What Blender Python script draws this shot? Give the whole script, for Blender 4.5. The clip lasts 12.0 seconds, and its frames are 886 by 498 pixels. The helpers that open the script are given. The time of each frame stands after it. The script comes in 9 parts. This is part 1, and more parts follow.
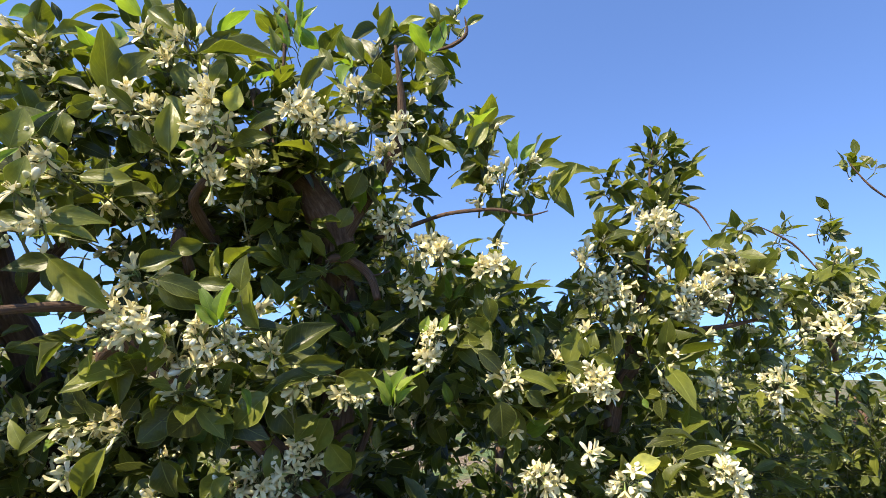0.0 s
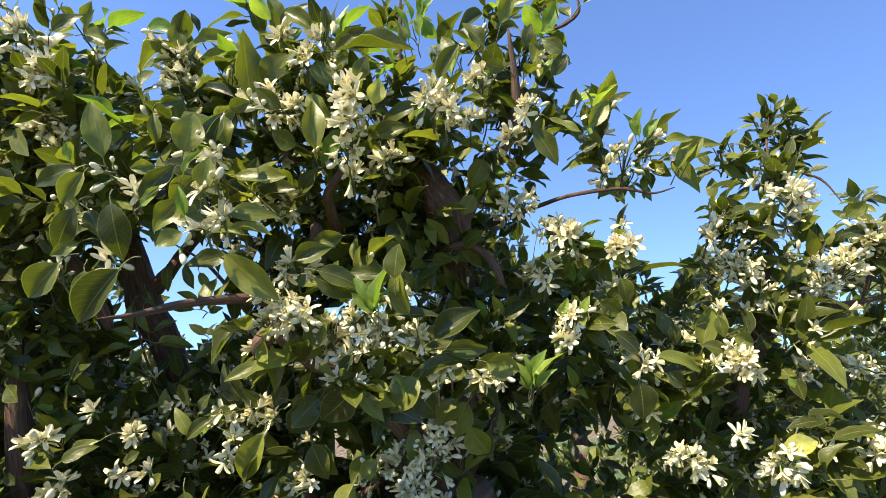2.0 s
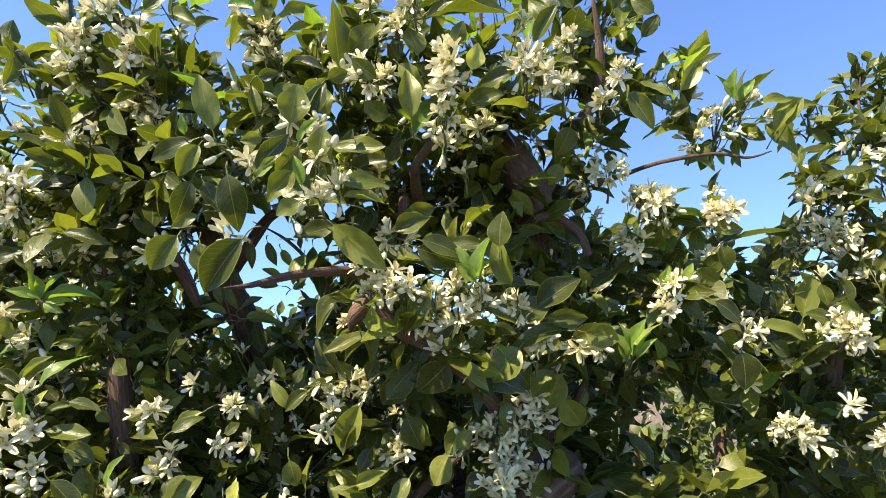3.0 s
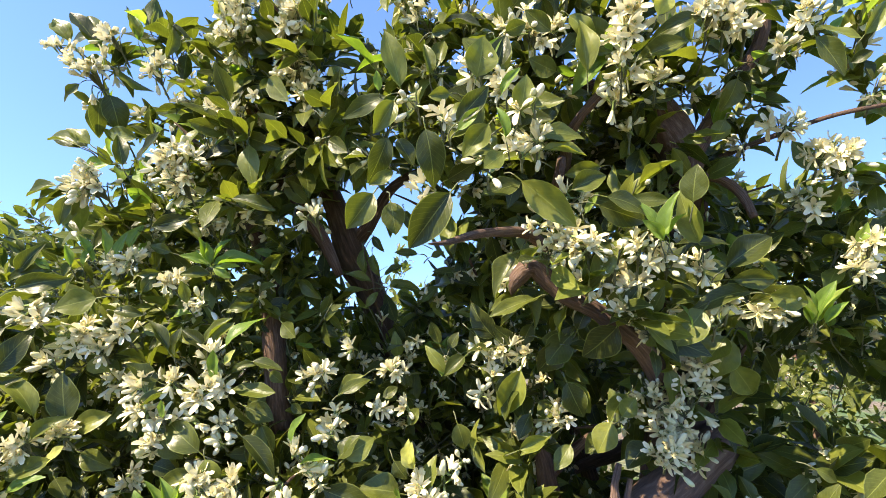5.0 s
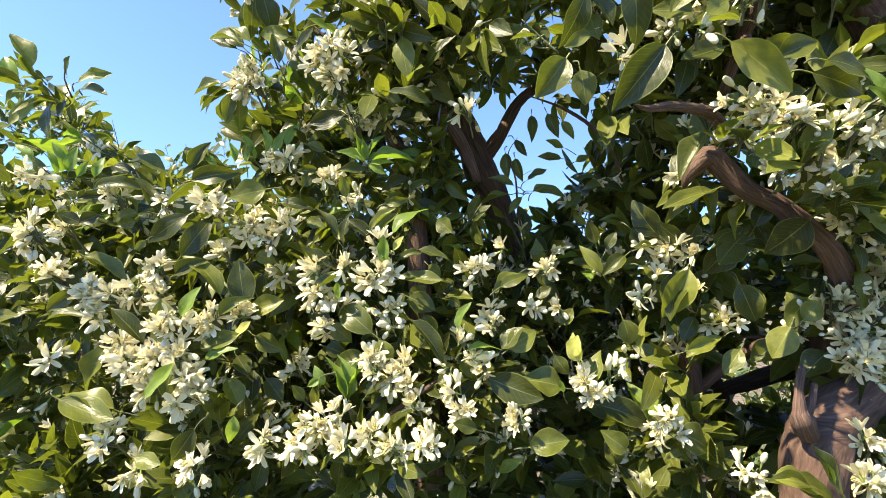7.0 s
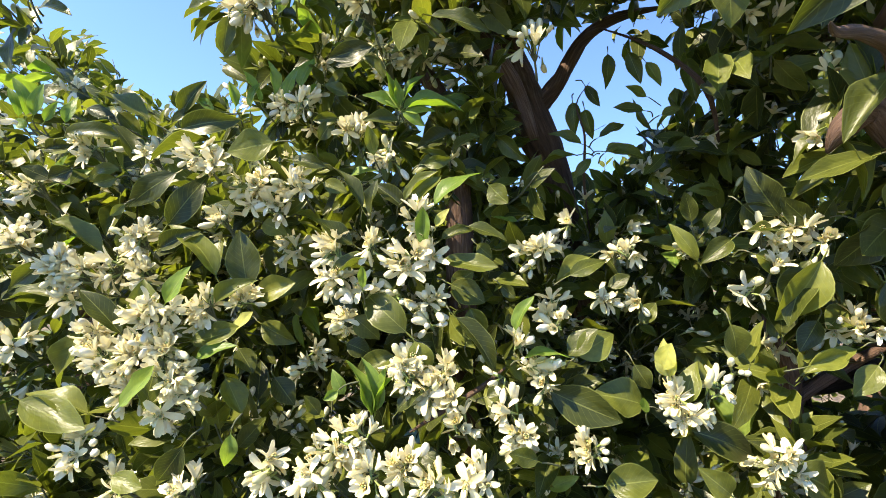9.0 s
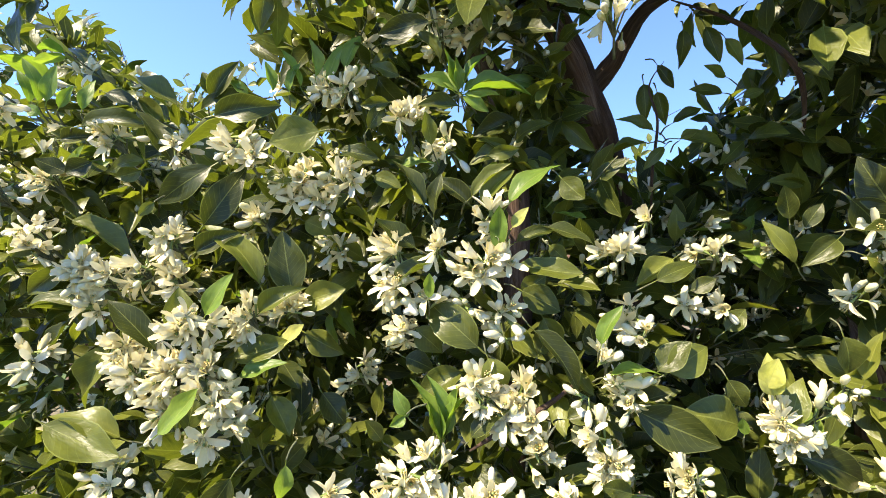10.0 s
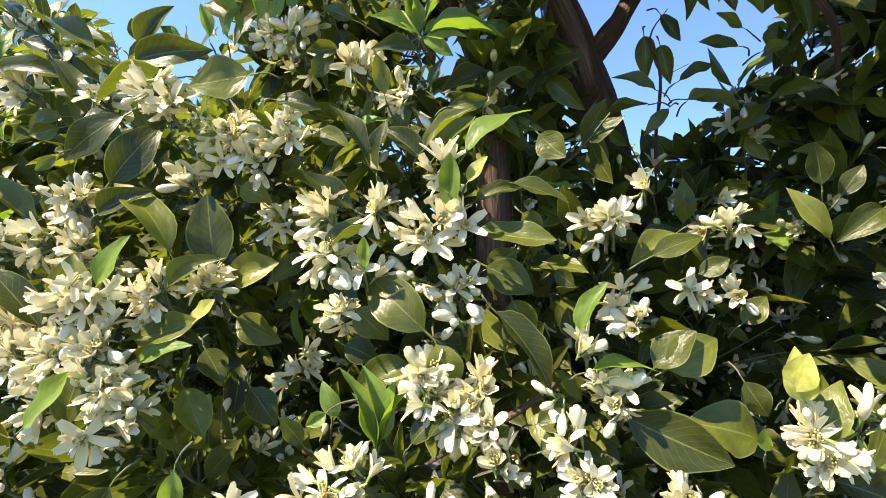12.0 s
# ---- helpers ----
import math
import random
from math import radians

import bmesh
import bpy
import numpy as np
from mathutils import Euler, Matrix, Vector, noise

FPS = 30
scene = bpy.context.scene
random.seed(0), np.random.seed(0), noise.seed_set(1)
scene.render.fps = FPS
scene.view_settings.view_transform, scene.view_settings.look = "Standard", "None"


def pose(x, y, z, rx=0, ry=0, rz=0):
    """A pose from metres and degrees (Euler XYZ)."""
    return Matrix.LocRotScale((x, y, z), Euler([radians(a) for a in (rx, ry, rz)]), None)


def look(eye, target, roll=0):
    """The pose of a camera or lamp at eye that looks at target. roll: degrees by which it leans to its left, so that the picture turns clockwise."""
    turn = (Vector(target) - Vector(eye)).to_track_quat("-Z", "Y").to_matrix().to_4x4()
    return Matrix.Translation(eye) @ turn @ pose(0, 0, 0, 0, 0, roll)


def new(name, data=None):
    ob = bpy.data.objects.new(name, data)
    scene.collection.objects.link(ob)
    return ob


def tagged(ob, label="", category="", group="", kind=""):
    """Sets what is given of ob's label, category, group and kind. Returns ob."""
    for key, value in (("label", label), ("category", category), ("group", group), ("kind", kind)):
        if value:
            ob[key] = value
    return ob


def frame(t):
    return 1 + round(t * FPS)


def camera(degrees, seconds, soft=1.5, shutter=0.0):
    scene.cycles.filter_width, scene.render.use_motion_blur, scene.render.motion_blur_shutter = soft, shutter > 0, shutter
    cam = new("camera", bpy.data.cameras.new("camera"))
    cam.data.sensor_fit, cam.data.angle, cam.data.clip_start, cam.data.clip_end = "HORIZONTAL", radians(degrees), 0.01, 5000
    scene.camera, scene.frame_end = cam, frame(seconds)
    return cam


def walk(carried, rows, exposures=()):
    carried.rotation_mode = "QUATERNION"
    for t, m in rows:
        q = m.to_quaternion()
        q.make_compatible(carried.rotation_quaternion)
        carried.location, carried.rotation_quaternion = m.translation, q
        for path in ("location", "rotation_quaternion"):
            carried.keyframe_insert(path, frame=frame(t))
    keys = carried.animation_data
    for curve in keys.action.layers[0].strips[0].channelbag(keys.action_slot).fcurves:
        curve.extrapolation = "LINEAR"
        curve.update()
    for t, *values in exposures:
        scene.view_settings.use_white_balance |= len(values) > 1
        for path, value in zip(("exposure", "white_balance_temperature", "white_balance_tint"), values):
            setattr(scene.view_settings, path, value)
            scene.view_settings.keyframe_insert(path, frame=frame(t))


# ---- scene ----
cam = camera(83.4, 12.0, soft=0.6)
PATH = [
    (0, (-0.0001, 0.0000, 1.5501), (-0.0163, 1.9488, 1.9996), 2.10),
    (0.5, (-0.0050, 0.0015, 1.5480), (-0.0319, 1.9502, 1.9971), 1.86),
    (1, (-0.0149, 0.0005, 1.5459), (-0.0519, 1.9494, 1.9938), 1.35),
    (1.5, (-0.0561, -0.0039, 1.5477), (-0.1389, 1.9452, 1.9881), 1.24),
    (1.7, (-0.0900, -0.0043, 1.5424), (-0.2146, 1.9427, 1.9822), 1.17),
    (2, (-0.1341, -0.0063, 1.5364), (-0.3314, 1.9412, 1.9468), 0.78),
    (2.5, (-0.1838, -0.0065, 1.5261), (-0.4249, 1.9433, 1.9004), 0.84),
    (2.7, (-0.2081, -0.0064, 1.5211), (-0.4775, 1.9414, 1.8865), 0.53),
    (4.3, (-0.3459, -0.0056, 1.5020), (-0.6772, 1.9420, 1.8138), -0.08),
    (4.5, (-0.3696, -0.0105, 1.4982), (-0.7291, 1.9321, 1.8093), 0.12),
    (5, (-0.4209, -0.0183, 1.4834), (-0.8811, 1.9059, 1.7760), 0.42),
    (5.5, (-0.4757, -0.0263, 1.4661), (-1.0265, 1.8782, 1.7293), 0.79),
    (6, (-0.5166, -0.0301, 1.4336), (-1.1348, 1.8585, 1.6587), 1.11),
    (6.5, (-0.5422, -0.0345, 1.4014), (-1.2045, 1.8441, 1.5803), 1.10),
    (7, (-0.5673, -0.0284, 1.3845), (-1.2665, 1.8408, 1.5153), 1.58),
    (7.2, (-0.5830, -0.0188, 1.3884), (-1.2888, 1.8490, 1.5022), 1.60),
    (8.8, (-0.6461, 0.0955, 1.4104), (-1.4230, 1.9378, 1.3646), 3.40),
    (9, (-0.6598, 0.1045, 1.4155), (-1.4256, 1.9514, 1.3657), 3.21),
    (9.5, (-0.7037, 0.1223, 1.4199), (-1.4597, 1.9722, 1.3403), 3.09),
    (10, (-0.7510, 0.1370, 1.4286), (-1.5165, 1.9812, 1.3155), 3.01),
    (10.5, (-0.7863, 0.1624, 1.4429), (-1.5571, 2.0034, 1.3144), 2.97),
    (11, (-0.8136, 0.1848, 1.4526), (-1.5602, 2.0341, 1.3025), 2.74),
    (11.5, (-0.8064, 0.2154, 1.4516), (-1.5181, 2.0797, 1.3184), 2.47),
    (12, (-0.7264, 0.2427, 1.3842), (-1.5698, 2.0554, 1.3322), 3.71),
]
walk(cam, [(t, look(eye, target, roll)) for t, eye, target, roll in PATH], [
    (0, 1.02, 6500, 14), (1.5, 1.10, 6500, 14), (2.7, 1.24, 6500, 15), (4.5, 1.50, 6500, 16), (7, 1.52, 6500, 16), (9, 1.43, 6500, 15), (12, 1.41, 6500, 15)])

# ---- light ----
SUN_TO = Vector((-0.48, -0.53, 0.81)).normalized()
world = bpy.data.worlds.new("sky")
scene.world = world
world.use_nodes = True
wn = world.node_tree.nodes
sky = wn.new("ShaderNodeTexSky")
sky.sky_type, sky.sun_disc = "NISHITA", False
sky.sun_elevation = math.asin(SUN_TO.z)
sky.sun_rotation = math.atan2(SUN_TO.x, SUN_TO.y)
sky.air_density, sky.dust_density, sky.ozone_density = 1.0, 0.0, 4.0
sky.altitude = 1500
# sky lookup raised to fit the view, so the pale horizon band stays low
to = wn.new("ShaderNodeTexCoord")
lift = wn.new("ShaderNodeVectorMath")
lift.operation = "MULTIPLY_ADD"
lift.inputs[1].default_value, lift.inputs[2].default_value = (1, 1, 0.86), (0, 0, 0.17)
world.node_tree.links.new(to.outputs["Generated"], lift.inputs[0])
world.node_tree.links.new(lift.outputs[0], sky.inputs[0])
deep = wn.new("ShaderNodeMix")
deep.data_type, deep.blend_type = "RGBA", "MULTIPLY"
deep.inputs[0].default_value, deep.inputs[7].default_value = 1.0, (0.92, 1.0, 1.13, 1)
world.node_tree.links.new(sky.outputs[0], deep.inputs[6])
world.node_tree.links.new(deep.outputs[2], wn["Background"].inputs[0])
wn["Background"].inputs[1].default_value = 0.150
sun = new("sun", bpy.data.lights.new("sun", "SUN"))
sun.data.energy, sun.data.angle, sun.data.color = 5.0, radians(0.53), (1.0, 0.88, 0.64)
sun.matrix_world = look(SUN_TO * 20, (0, 0, 0))


# ---- materials ----
def material(name):
    m = bpy.data.materials.new(name)
    m.use_nodes = True
    return m, m.node_tree.nodes, m.node_tree.links, m.node_tree.nodes["Principled BSDF"]


def ramp(n, stops):
    r = n.new("ShaderNodeValToRGB")
    while len(r.color_ramp.elements) < len(stops):
        r.color_ramp.elements.new(0.5)
    for e, (p, c) in zip(r.color_ramp.elements, stops):
        e.position, e.color = p, (*c, 1)
    return r


def maths(n, l, op, a, b=None):
    m = n.new("ShaderNodeMath")
    m.operation = op
    for k, v in enumerate((a, b)):
        if v is None:
            continue
        if isinstance(v, (int, float)):
            m.inputs[k].default_value = v
        else:
            l.new(v, m.inputs[k])
    return m.outputs[0]


def own_random(n, l):
    """One number for each piece, whether it is an object of its own or an island of a joined mesh."""
    return maths(n, l, "FRACT", maths(n, l, "ADD", n.new("ShaderNodeObjectInfo").outputs["Random"],
                                     n.new("ShaderNodeNewGeometry").outputs["Random Per Island"]))


def textured(n, l, scale, detail=4.0, kind="Object"):
    co = n.new("ShaderNodeTexCoord")
    t = n.new("ShaderNodeTexNoise")
    t.inputs["Scale"].default_value, t.inputs["Detail"].default_value = scale, detail
    l.new(co.outputs[kind], t.inputs["Vector"])
    return t


def mix_col(n, l, fac, a, b, mode="MIX"):
    m = n.new("ShaderNodeMix")
    m.data_type, m.blend_type = "RGBA", mode
    for sock, v in ((m.inputs[0], fac), (m.inputs[6], a), (m.inputs[7], b)):
        if isinstance(v, (int, float)):
            sock.default_value = v
        elif isinstance(v, tuple):
            sock.default_value = (*v, 1)
        else:
            l.new(v, sock)
    return m.outputs[2]


def see_through(m, n, l, b, share, colour):
    """Lets part of the light that falls on a thin sheet come out behind it."""
    tr = n.new("ShaderNodeBsdfTranslucent")
    if isinstance(colour, tuple):
        tr.inputs[0].default_value = (*colour, 1)
    else:
        l.new(colour, tr.inputs[0])
    mx = n.new("ShaderNodeMixShader")
    mx.inputs[0].default_value = share
    l.new(b.outputs[0], mx.inputs[1])
    l.new(tr.outputs[0], mx.inputs[2])
    l.new(mx.outputs[0], n["Material Output"].inputs[0])


def leaf_material(name, stops, rough, share):
    m, n, l, b = material(name)
    rnd = own_random(n, l)
    base = ramp(n, stops)
    l.new(rnd, base.inputs[0])
    uv = n.new("ShaderNodeSeparateXYZ")
    co = n.new("ShaderNodeTexCoord")
    l.new(co.outputs["UV"], uv.inputs[0])
    # midrib and side veins, with a lit rim painted pale along the margin
    off = maths(n, l, "ABSOLUTE", maths(n, l, "SUBTRACT", uv.outputs[0], 0.5))
    rib = maths(n, l, "LESS_THAN", off, 0.018)
    herring = maths(n, l, "SINE", maths(n, l, "MULTIPLY", maths(n, l, "SUBTRACT", uv.outputs[1], maths(n, l, "MULTIPLY", off, 0.55)), 62.0))
    vein = maths(n, l, "MULTIPLY", maths(n, l, "GREATER_THAN", herring, 0.95), 0.16)
    lit_rim = maths(n, l, "MULTIPLY", maths(n, l, "GREATER_THAN", off, 0.470), 0.6)
    veins_rim = maths(n, l, "MAXIMUM", maths(n, l, "MULTIPLY", rib, 0.6), maths(n, l, "MAXIMUM", vein, lit_rim))
    blot = n.new("ShaderNodeTexNoise")
    blot.noise_dimensions = "4D"
    blot.inputs["Scale"].default_value, blot.inputs["Detail"].default_value = 5.5, 4.0
    l.new(co.outputs["UV"], blot.inputs["Vector"])
    l.new(maths(n, l, "MULTIPLY", rnd, 40.0), blot.inputs["W"])
    mott = ramp(n, [(0.3, (0.78, 0.80, 0.78)), (0.6, (1.05, 1.05, 1.0)), (0.8, (1.22, 1.15, 0.95))])
    l.new(blot.outputs[0], mott.inputs[0])
    c = mix_col(n, l, 1.0, base.outputs[0], mott.outputs[0], "MULTIPLY")
    c = mix_col(n, l, maths(n, l, "MULTIPLY", veins_rim, 0.60), c, (0.30, 0.33, 0.09))
    l.new(c, b.inputs["Base Color"])
    rr = n.new("ShaderNodeMapRange")
    l.new(blot.outputs[0], rr.inputs[0])
    rr.inputs[3].default_value, rr.inputs[4].default_value = rough - 0.08, rough + 0.10
    l.new(rr.outputs[0], b.inputs["Roughness"])
    b.inputs["Specular IOR Level"].default_value = 0.34
    bump = n.new("ShaderNodeBump")
    bump.inputs["Strength"].default_value, bump.inputs["Distance"].default_value = 0.30, 0.004
    h = maths(n, l, "ADD", maths(n, l, "MULTIPLY", herring, 0.015), maths(n, l, "SUBTRACT", blot.outputs[0], maths(n, l, "MULTIPLY", rib, 0.25)))
    l.new(h, bump.inputs["Height"])
    l.new(bump.outputs[0], b.inputs["Normal"])
    tint = mix_col(n, l, 1.0, c, (2.45, 2.6, 0.9), "MULTIPLY")
    see_through(m, n, l, b, share, tint)
    return m


LEAF = leaf_material("leaf_green", [(0.0, (0.034, 0.043, 0.010)), (0.35, (0.064, 0.077, 0.014)), (0.7, (0.112, 0.128, 0.021)),
                                    (0.93, (0.148, 0.166, 0.028)), (1.0, (0.178, 0.190, 0.034))], 0.36, 0.27)
YOUNG = leaf_material("leaf_young", [(0.0, (0.11, 0.18, 0.030)), (0.6, (0.16, 0.24, 0.040)), (1.0, (0.22, 0.29, 0.06))], 0.38, 0.34)
YELLOW = leaf_material("leaf_yellow", [(0.0, (0.33, 0.34, 0.07)), (1.0, (0.46, 0.45, 0.13))], 0.42, 0.30)
FAR_LEAF = leaf_material("leaf_far", [(0.0, (0.046, 0.064, 0.014)), (0.6, (0.096, 0.116, 0.024)), (1.0, (0.165, 0.178, 0.038))], 0.42, 0.28)


def petal_material(name, stops, share, rough=0.45):
    m, n, l, b = material(name)
    r = ramp(n, stops)
    l.new(own_random(n, l), r.inputs[0])
    t = textured(n, l, 160.0, 3.0)
    shade = ramp(n, [(0.3, (0.88, 0.88, 0.82)), (0.7, (1.0, 1.0, 1.0))])
    l.new(t.outputs[0], shade.inputs[0])
    c = mix_col(n, l, 1.0, r.outputs[0], shade.outputs[0], "MULTIPLY")
    l.new(c, b.inputs["Base Color"])
    b.inputs["Roughness"].default_value = rough
    bump = n.new("ShaderNodeBump")
    bump.inputs["Strength"].default_value, bump.inputs["Distance"].default_value = 0.25, 0.0008
    l.new(t.outputs[0], bump.inputs["Height"])
    l.new(bump.outputs[0], b.inputs["Normal"])
    see_through(m, n, l, b, share, (0.80, 0.78, 0.60))
    return m


PETAL = petal_material("petal_white", [(0.0, (0.84, 0.74, 0.38)), (0.5, (0.88, 0.81, 0.49)), (1.0, (0.89, 0.85, 0.63))], 0.20)
BUD = petal_material("bud_white", [(0.0, (0.66, 0.66, 0.36)), (0.4, (0.80, 0.76, 0.52)), (1.0, (0.87, 0.83, 0.64))], 0.15, 0.38)
STAMEN = petal_material("stamen_yellow", [(0.0, (0.72, 0.56, 0.20)), (1.0, (0.82, 0.72, 0.36))], 0.10)
CALYX = petal_material("calyx_green", [(0.0, (0.16, 0.23, 0.05)), (1.0, (0.28, 0.34, 0.10))], 0.10)


def bark_material(name, dark, mid, pale, scale, along=False):
    m, n, l, b = material(name)
    co = n.new("ShaderNodeTexCoord")
    mp = n.new("ShaderNodeMapping")
    mp.inputs["Scale"].default_value = (1.0, 1.0, 0.28)
    l.new(co.outputs["Object"], mp.inputs[0])
    a = n.new("ShaderNodeTexNoise")
    a.inputs["Scale"].default_value, a.inputs["Detail"].default_value, a.inputs["Roughness"].default_value = scale, 8.0, 0.65
    if along:
        uv, ring = n.new("ShaderNodeSeparateXYZ"), n.new("ShaderNodeCombineXYZ")
        l.new(co.outputs["UV"], uv.inputs[0])
        turn = maths(n, l, "MULTIPLY", uv.outputs[0], 2 * math.pi)
        l.new(maths(n, l, "SINE", turn), ring.inputs[0])
        l.new(maths(n, l, "COSINE", turn), ring.inputs[1])
        l.new(maths(n, l, "MULTIPLY", uv.outputs[1], 4.0), ring.inputs[2])
        l.new(ring.outputs[0], a.inputs["Vector"])
    else:
        l.new(mp.outputs[0], a.inputs["Vector"])
    big = textured(n, l, 9.0, 3.0)
    r = ramp(n, [(0.30, dark), (0.52, mid), (0.74, pale)])
    l.new(maths(n, l, "ADD", maths(n, l, "MULTIPLY", a.outputs[0], 0.7), maths(n, l, "MULTIPLY", big.outputs[0], 0.3)), r.inputs[0])
    l.new(r.outputs[0], b.inputs["Base Color"])
    b.inputs["Roughness"].default_value = 0.85
    bump = n.new("ShaderNodeBump")
    bump.inputs["Strength"].default_value, bump.inputs["Distance"].default_value = 0.9, 0.004
    l.new(a.outputs[0], bump.inputs["Height"])
    l.new(bump.outputs[0], b.inputs["Normal"])
    return m


BARK = bark_material("bark", (0.028, 0.015, 0.009), (0.125, 0.072, 0.047), (0.30, 0.21, 0.15), 5.5, True)
TWIG = bark_material("twig_bark", (0.06, 0.07, 0.03), (0.13, 0.14, 0.07), (0.24, 0.23, 0.14), 120.0)


def ground_material():
    m, n, l, b = material("orchard_soil")
    t, big = textured(n, l, 14.0, 8.0), textured(n, l, 0.6, 4.0)
    r = ramp(n, [(0.35, (0.07, 0.05, 0.03)), (0.5, (0.16, 0.12, 0.075)), (0.65, (0.25, 0.20, 0.13))])
    g = ramp(n, [(0.4, (0.05, 0.09, 0.02)), (0.7, (0.12, 0.16, 0.04))])
    l.new(t.outputs[0], r.inputs[0])
    l.new(t.outputs[0], g.inputs[0])
    mask = ramp(n, [(0.45, (0, 0, 0)), (0.55, (1, 1, 1))])
    l.new(big.outputs[0], mask.inputs[0])
    l.new(mix_col(n, l, mask.outputs[0], r.outputs[0], g.outputs[0]), b.inputs["Base Color"])
    b.inputs["Roughness"].default_value = 0.95
    bump = n.new("ShaderNodeBump")
    bump.inputs["Distance"].default_value = 0.03
    l.new(t.outputs[0], bump.inputs["Height"])
    l.new(bump.outputs[0], b.inputs["Normal"])
    return m


SOIL = ground_material()
rng = random.Random(11)


# ---- shapes of the small pieces: vertices, faces, uv by vertex, material slot by face ----
def leaf_shape(rows, cols, fold, curl, wave, twist, seed, stalk=0.12):
    """A citrus leaf of length 1 along +y, about 0.46 wide, its upper face to +z, with a short stalk."""
    r = random.Random(seed)
    ph = r.uniform(0, 6.28)
    verts, uvs, faces, slots = [], [], [], []
    skew = r.uniform(-0.06, 0.06)
    for i in range(rows + 1):
        v = i / rows
        y = stalk + v * (1 - stalk)
        half = 0.215 * math.sin(math.pi * min(1, v ** 0.92)) ** 0.72 if 0 < i < rows else 0.006
        half *= 1 - 0.20 * max(0.0, v - 0.55) / 0.45
        bend = -curl * (v - 0.1) ** 2
        tw = twist * (v - 0.3)
        for j in range(cols + 1):
            u = j / cols * 2 - 1
            x = u * half
            z = abs(x) * fold + wave * abs(u) * math.sin(9 * v + ph + (2.1 if u > 0 else 0)) * half
            x, z = x * math.cos(tw) - z * math.sin(tw), x * math.sin(tw) + z * math.cos(tw)
            verts.append((x + skew * v * v, y, z + bend))
            uvs.append((0.5 + u / 2, v))
    for i in range(rows):
        for j in range(cols):
            a = i * (cols + 1) + j
            faces.append((a, a + 1, a + cols + 2, a + cols + 1))
            slots.append(0)
    k = len(verts)
    mid = cols // 2
    for (x, z) in ((-0.011, 0), (0.011, 0), (0, -0.018)):
        verts.append((x, 0, z))
        uvs.append((0.5, 0))
    z0 = verts[mid][2]
    for (x, z) in ((-0.011, 0), (0.011, 0), (0, -0.018)):
        verts.append((x, stalk + 0.02, z0 + z - 0.002))
        uvs.append((0.5, 0))
    for a, b2 in ((0, 1), (1, 2), (2, 0)):
        faces.append((k + a, k + b2, k + 3 + b2, k + 3 + a))
        slots.append(0)
    return verts, faces, uvs, slots


def petal_strip(az, lean, curl, length, width, seed, steps=4):
    """A strap-shaped petal round +z: lean is its angle from the axis at the base, curl how much further it bends outwards."""
    r = random.Random(seed)
    az += r.uniform(-0.16, 0.16)
    lean += r.uniform(-0.18, 0.18)
    ca, sa = math.cos(az), math.sin(az)
    verts, uvs, faces = [], [], []
    rad, z, ang = 0.0012, 0.0, lean
    for i in range(steps + 1):
        v = i / steps
        half = width * (0.34 + 0.66 * math.sin(math.pi * (0.06 + 0.68 * v)))
        if i == steps:
            half *= 0.62
        for u in (-1, 0, 1):
            cup = 0.48 * half * (abs(u) - 0.35)
            rr, zz = rad - cup * math.cos(ang), z + cup * math.sin(ang)
            verts.append((rr * ca - u * half * sa, rr * sa + u * half * ca, zz))
            uvs.append((0.5 + u / 2, v))
        rad += length / steps * math.sin(ang)
        z += length / steps * math.cos(ang)
        ang += curl / steps
    for i in range(steps):
        for j in range(2):
            a = i * 3 + j
            faces.append((a, a + 1, a + 4, a + 3))
    return verts, faces, uvs


def ball(cx, cy, cz, rx, rz, seg=6, rings=4, axis=None):
    verts = [(0, 0, -rz)]
    for i in range(1, rings):
        p = math.pi * i / rings
        for j in range(seg):
            q = 2 * math.pi * j / seg
            verts.append((rx * math.sin(p) * math.cos(q), rx * math.sin(p) * math.sin(q), -rz * math.cos(p)))
    verts.append((0, 0, rz))
    faces = [(0, 1 + (j + 1) % seg, 1 + j) for j in range(seg)]
    for i in range(rings - 2):
        for j in range(seg):
            a, b2 = 1 + i * seg, 1 + (j + 1) % seg + i * seg
            faces.append((a + j, b2, b2 + seg, a + j + seg))
    t = len(verts) - 1
    faces += [(t, t - seg + j, t - seg + (j + 1) % seg) for j in range(seg)]
    return [(x + cx, y + cy, z + cz) for x, y, z in verts], faces, [(0.5, 0.5)] * len(verts)


def rod(z0, z1, r0, r1, seg=4):
    verts = [(r * math.cos(2 * math.pi * j / seg), r * math.sin(2 * math.pi * j / seg), z) for z, r in ((z0, r0), (z1, r1)) for j in range(seg)]
    faces = [(j, (j + 1) % seg, seg + (j + 1) % seg, seg + j) for j in range(seg)]
    return verts, faces, [(0.5, 0.5)] * len(verts)


def gather(*pieces):
    verts, faces, uvs, slots = [], [], [], []
    for (v, f, u), slot in pieces:
        k = len(verts)
        verts += v
        uvs += u
        faces += [tuple(i + k for i in q) for q in f]
        slots += [slot] * len(f)
    return verts, faces, uvs, slots


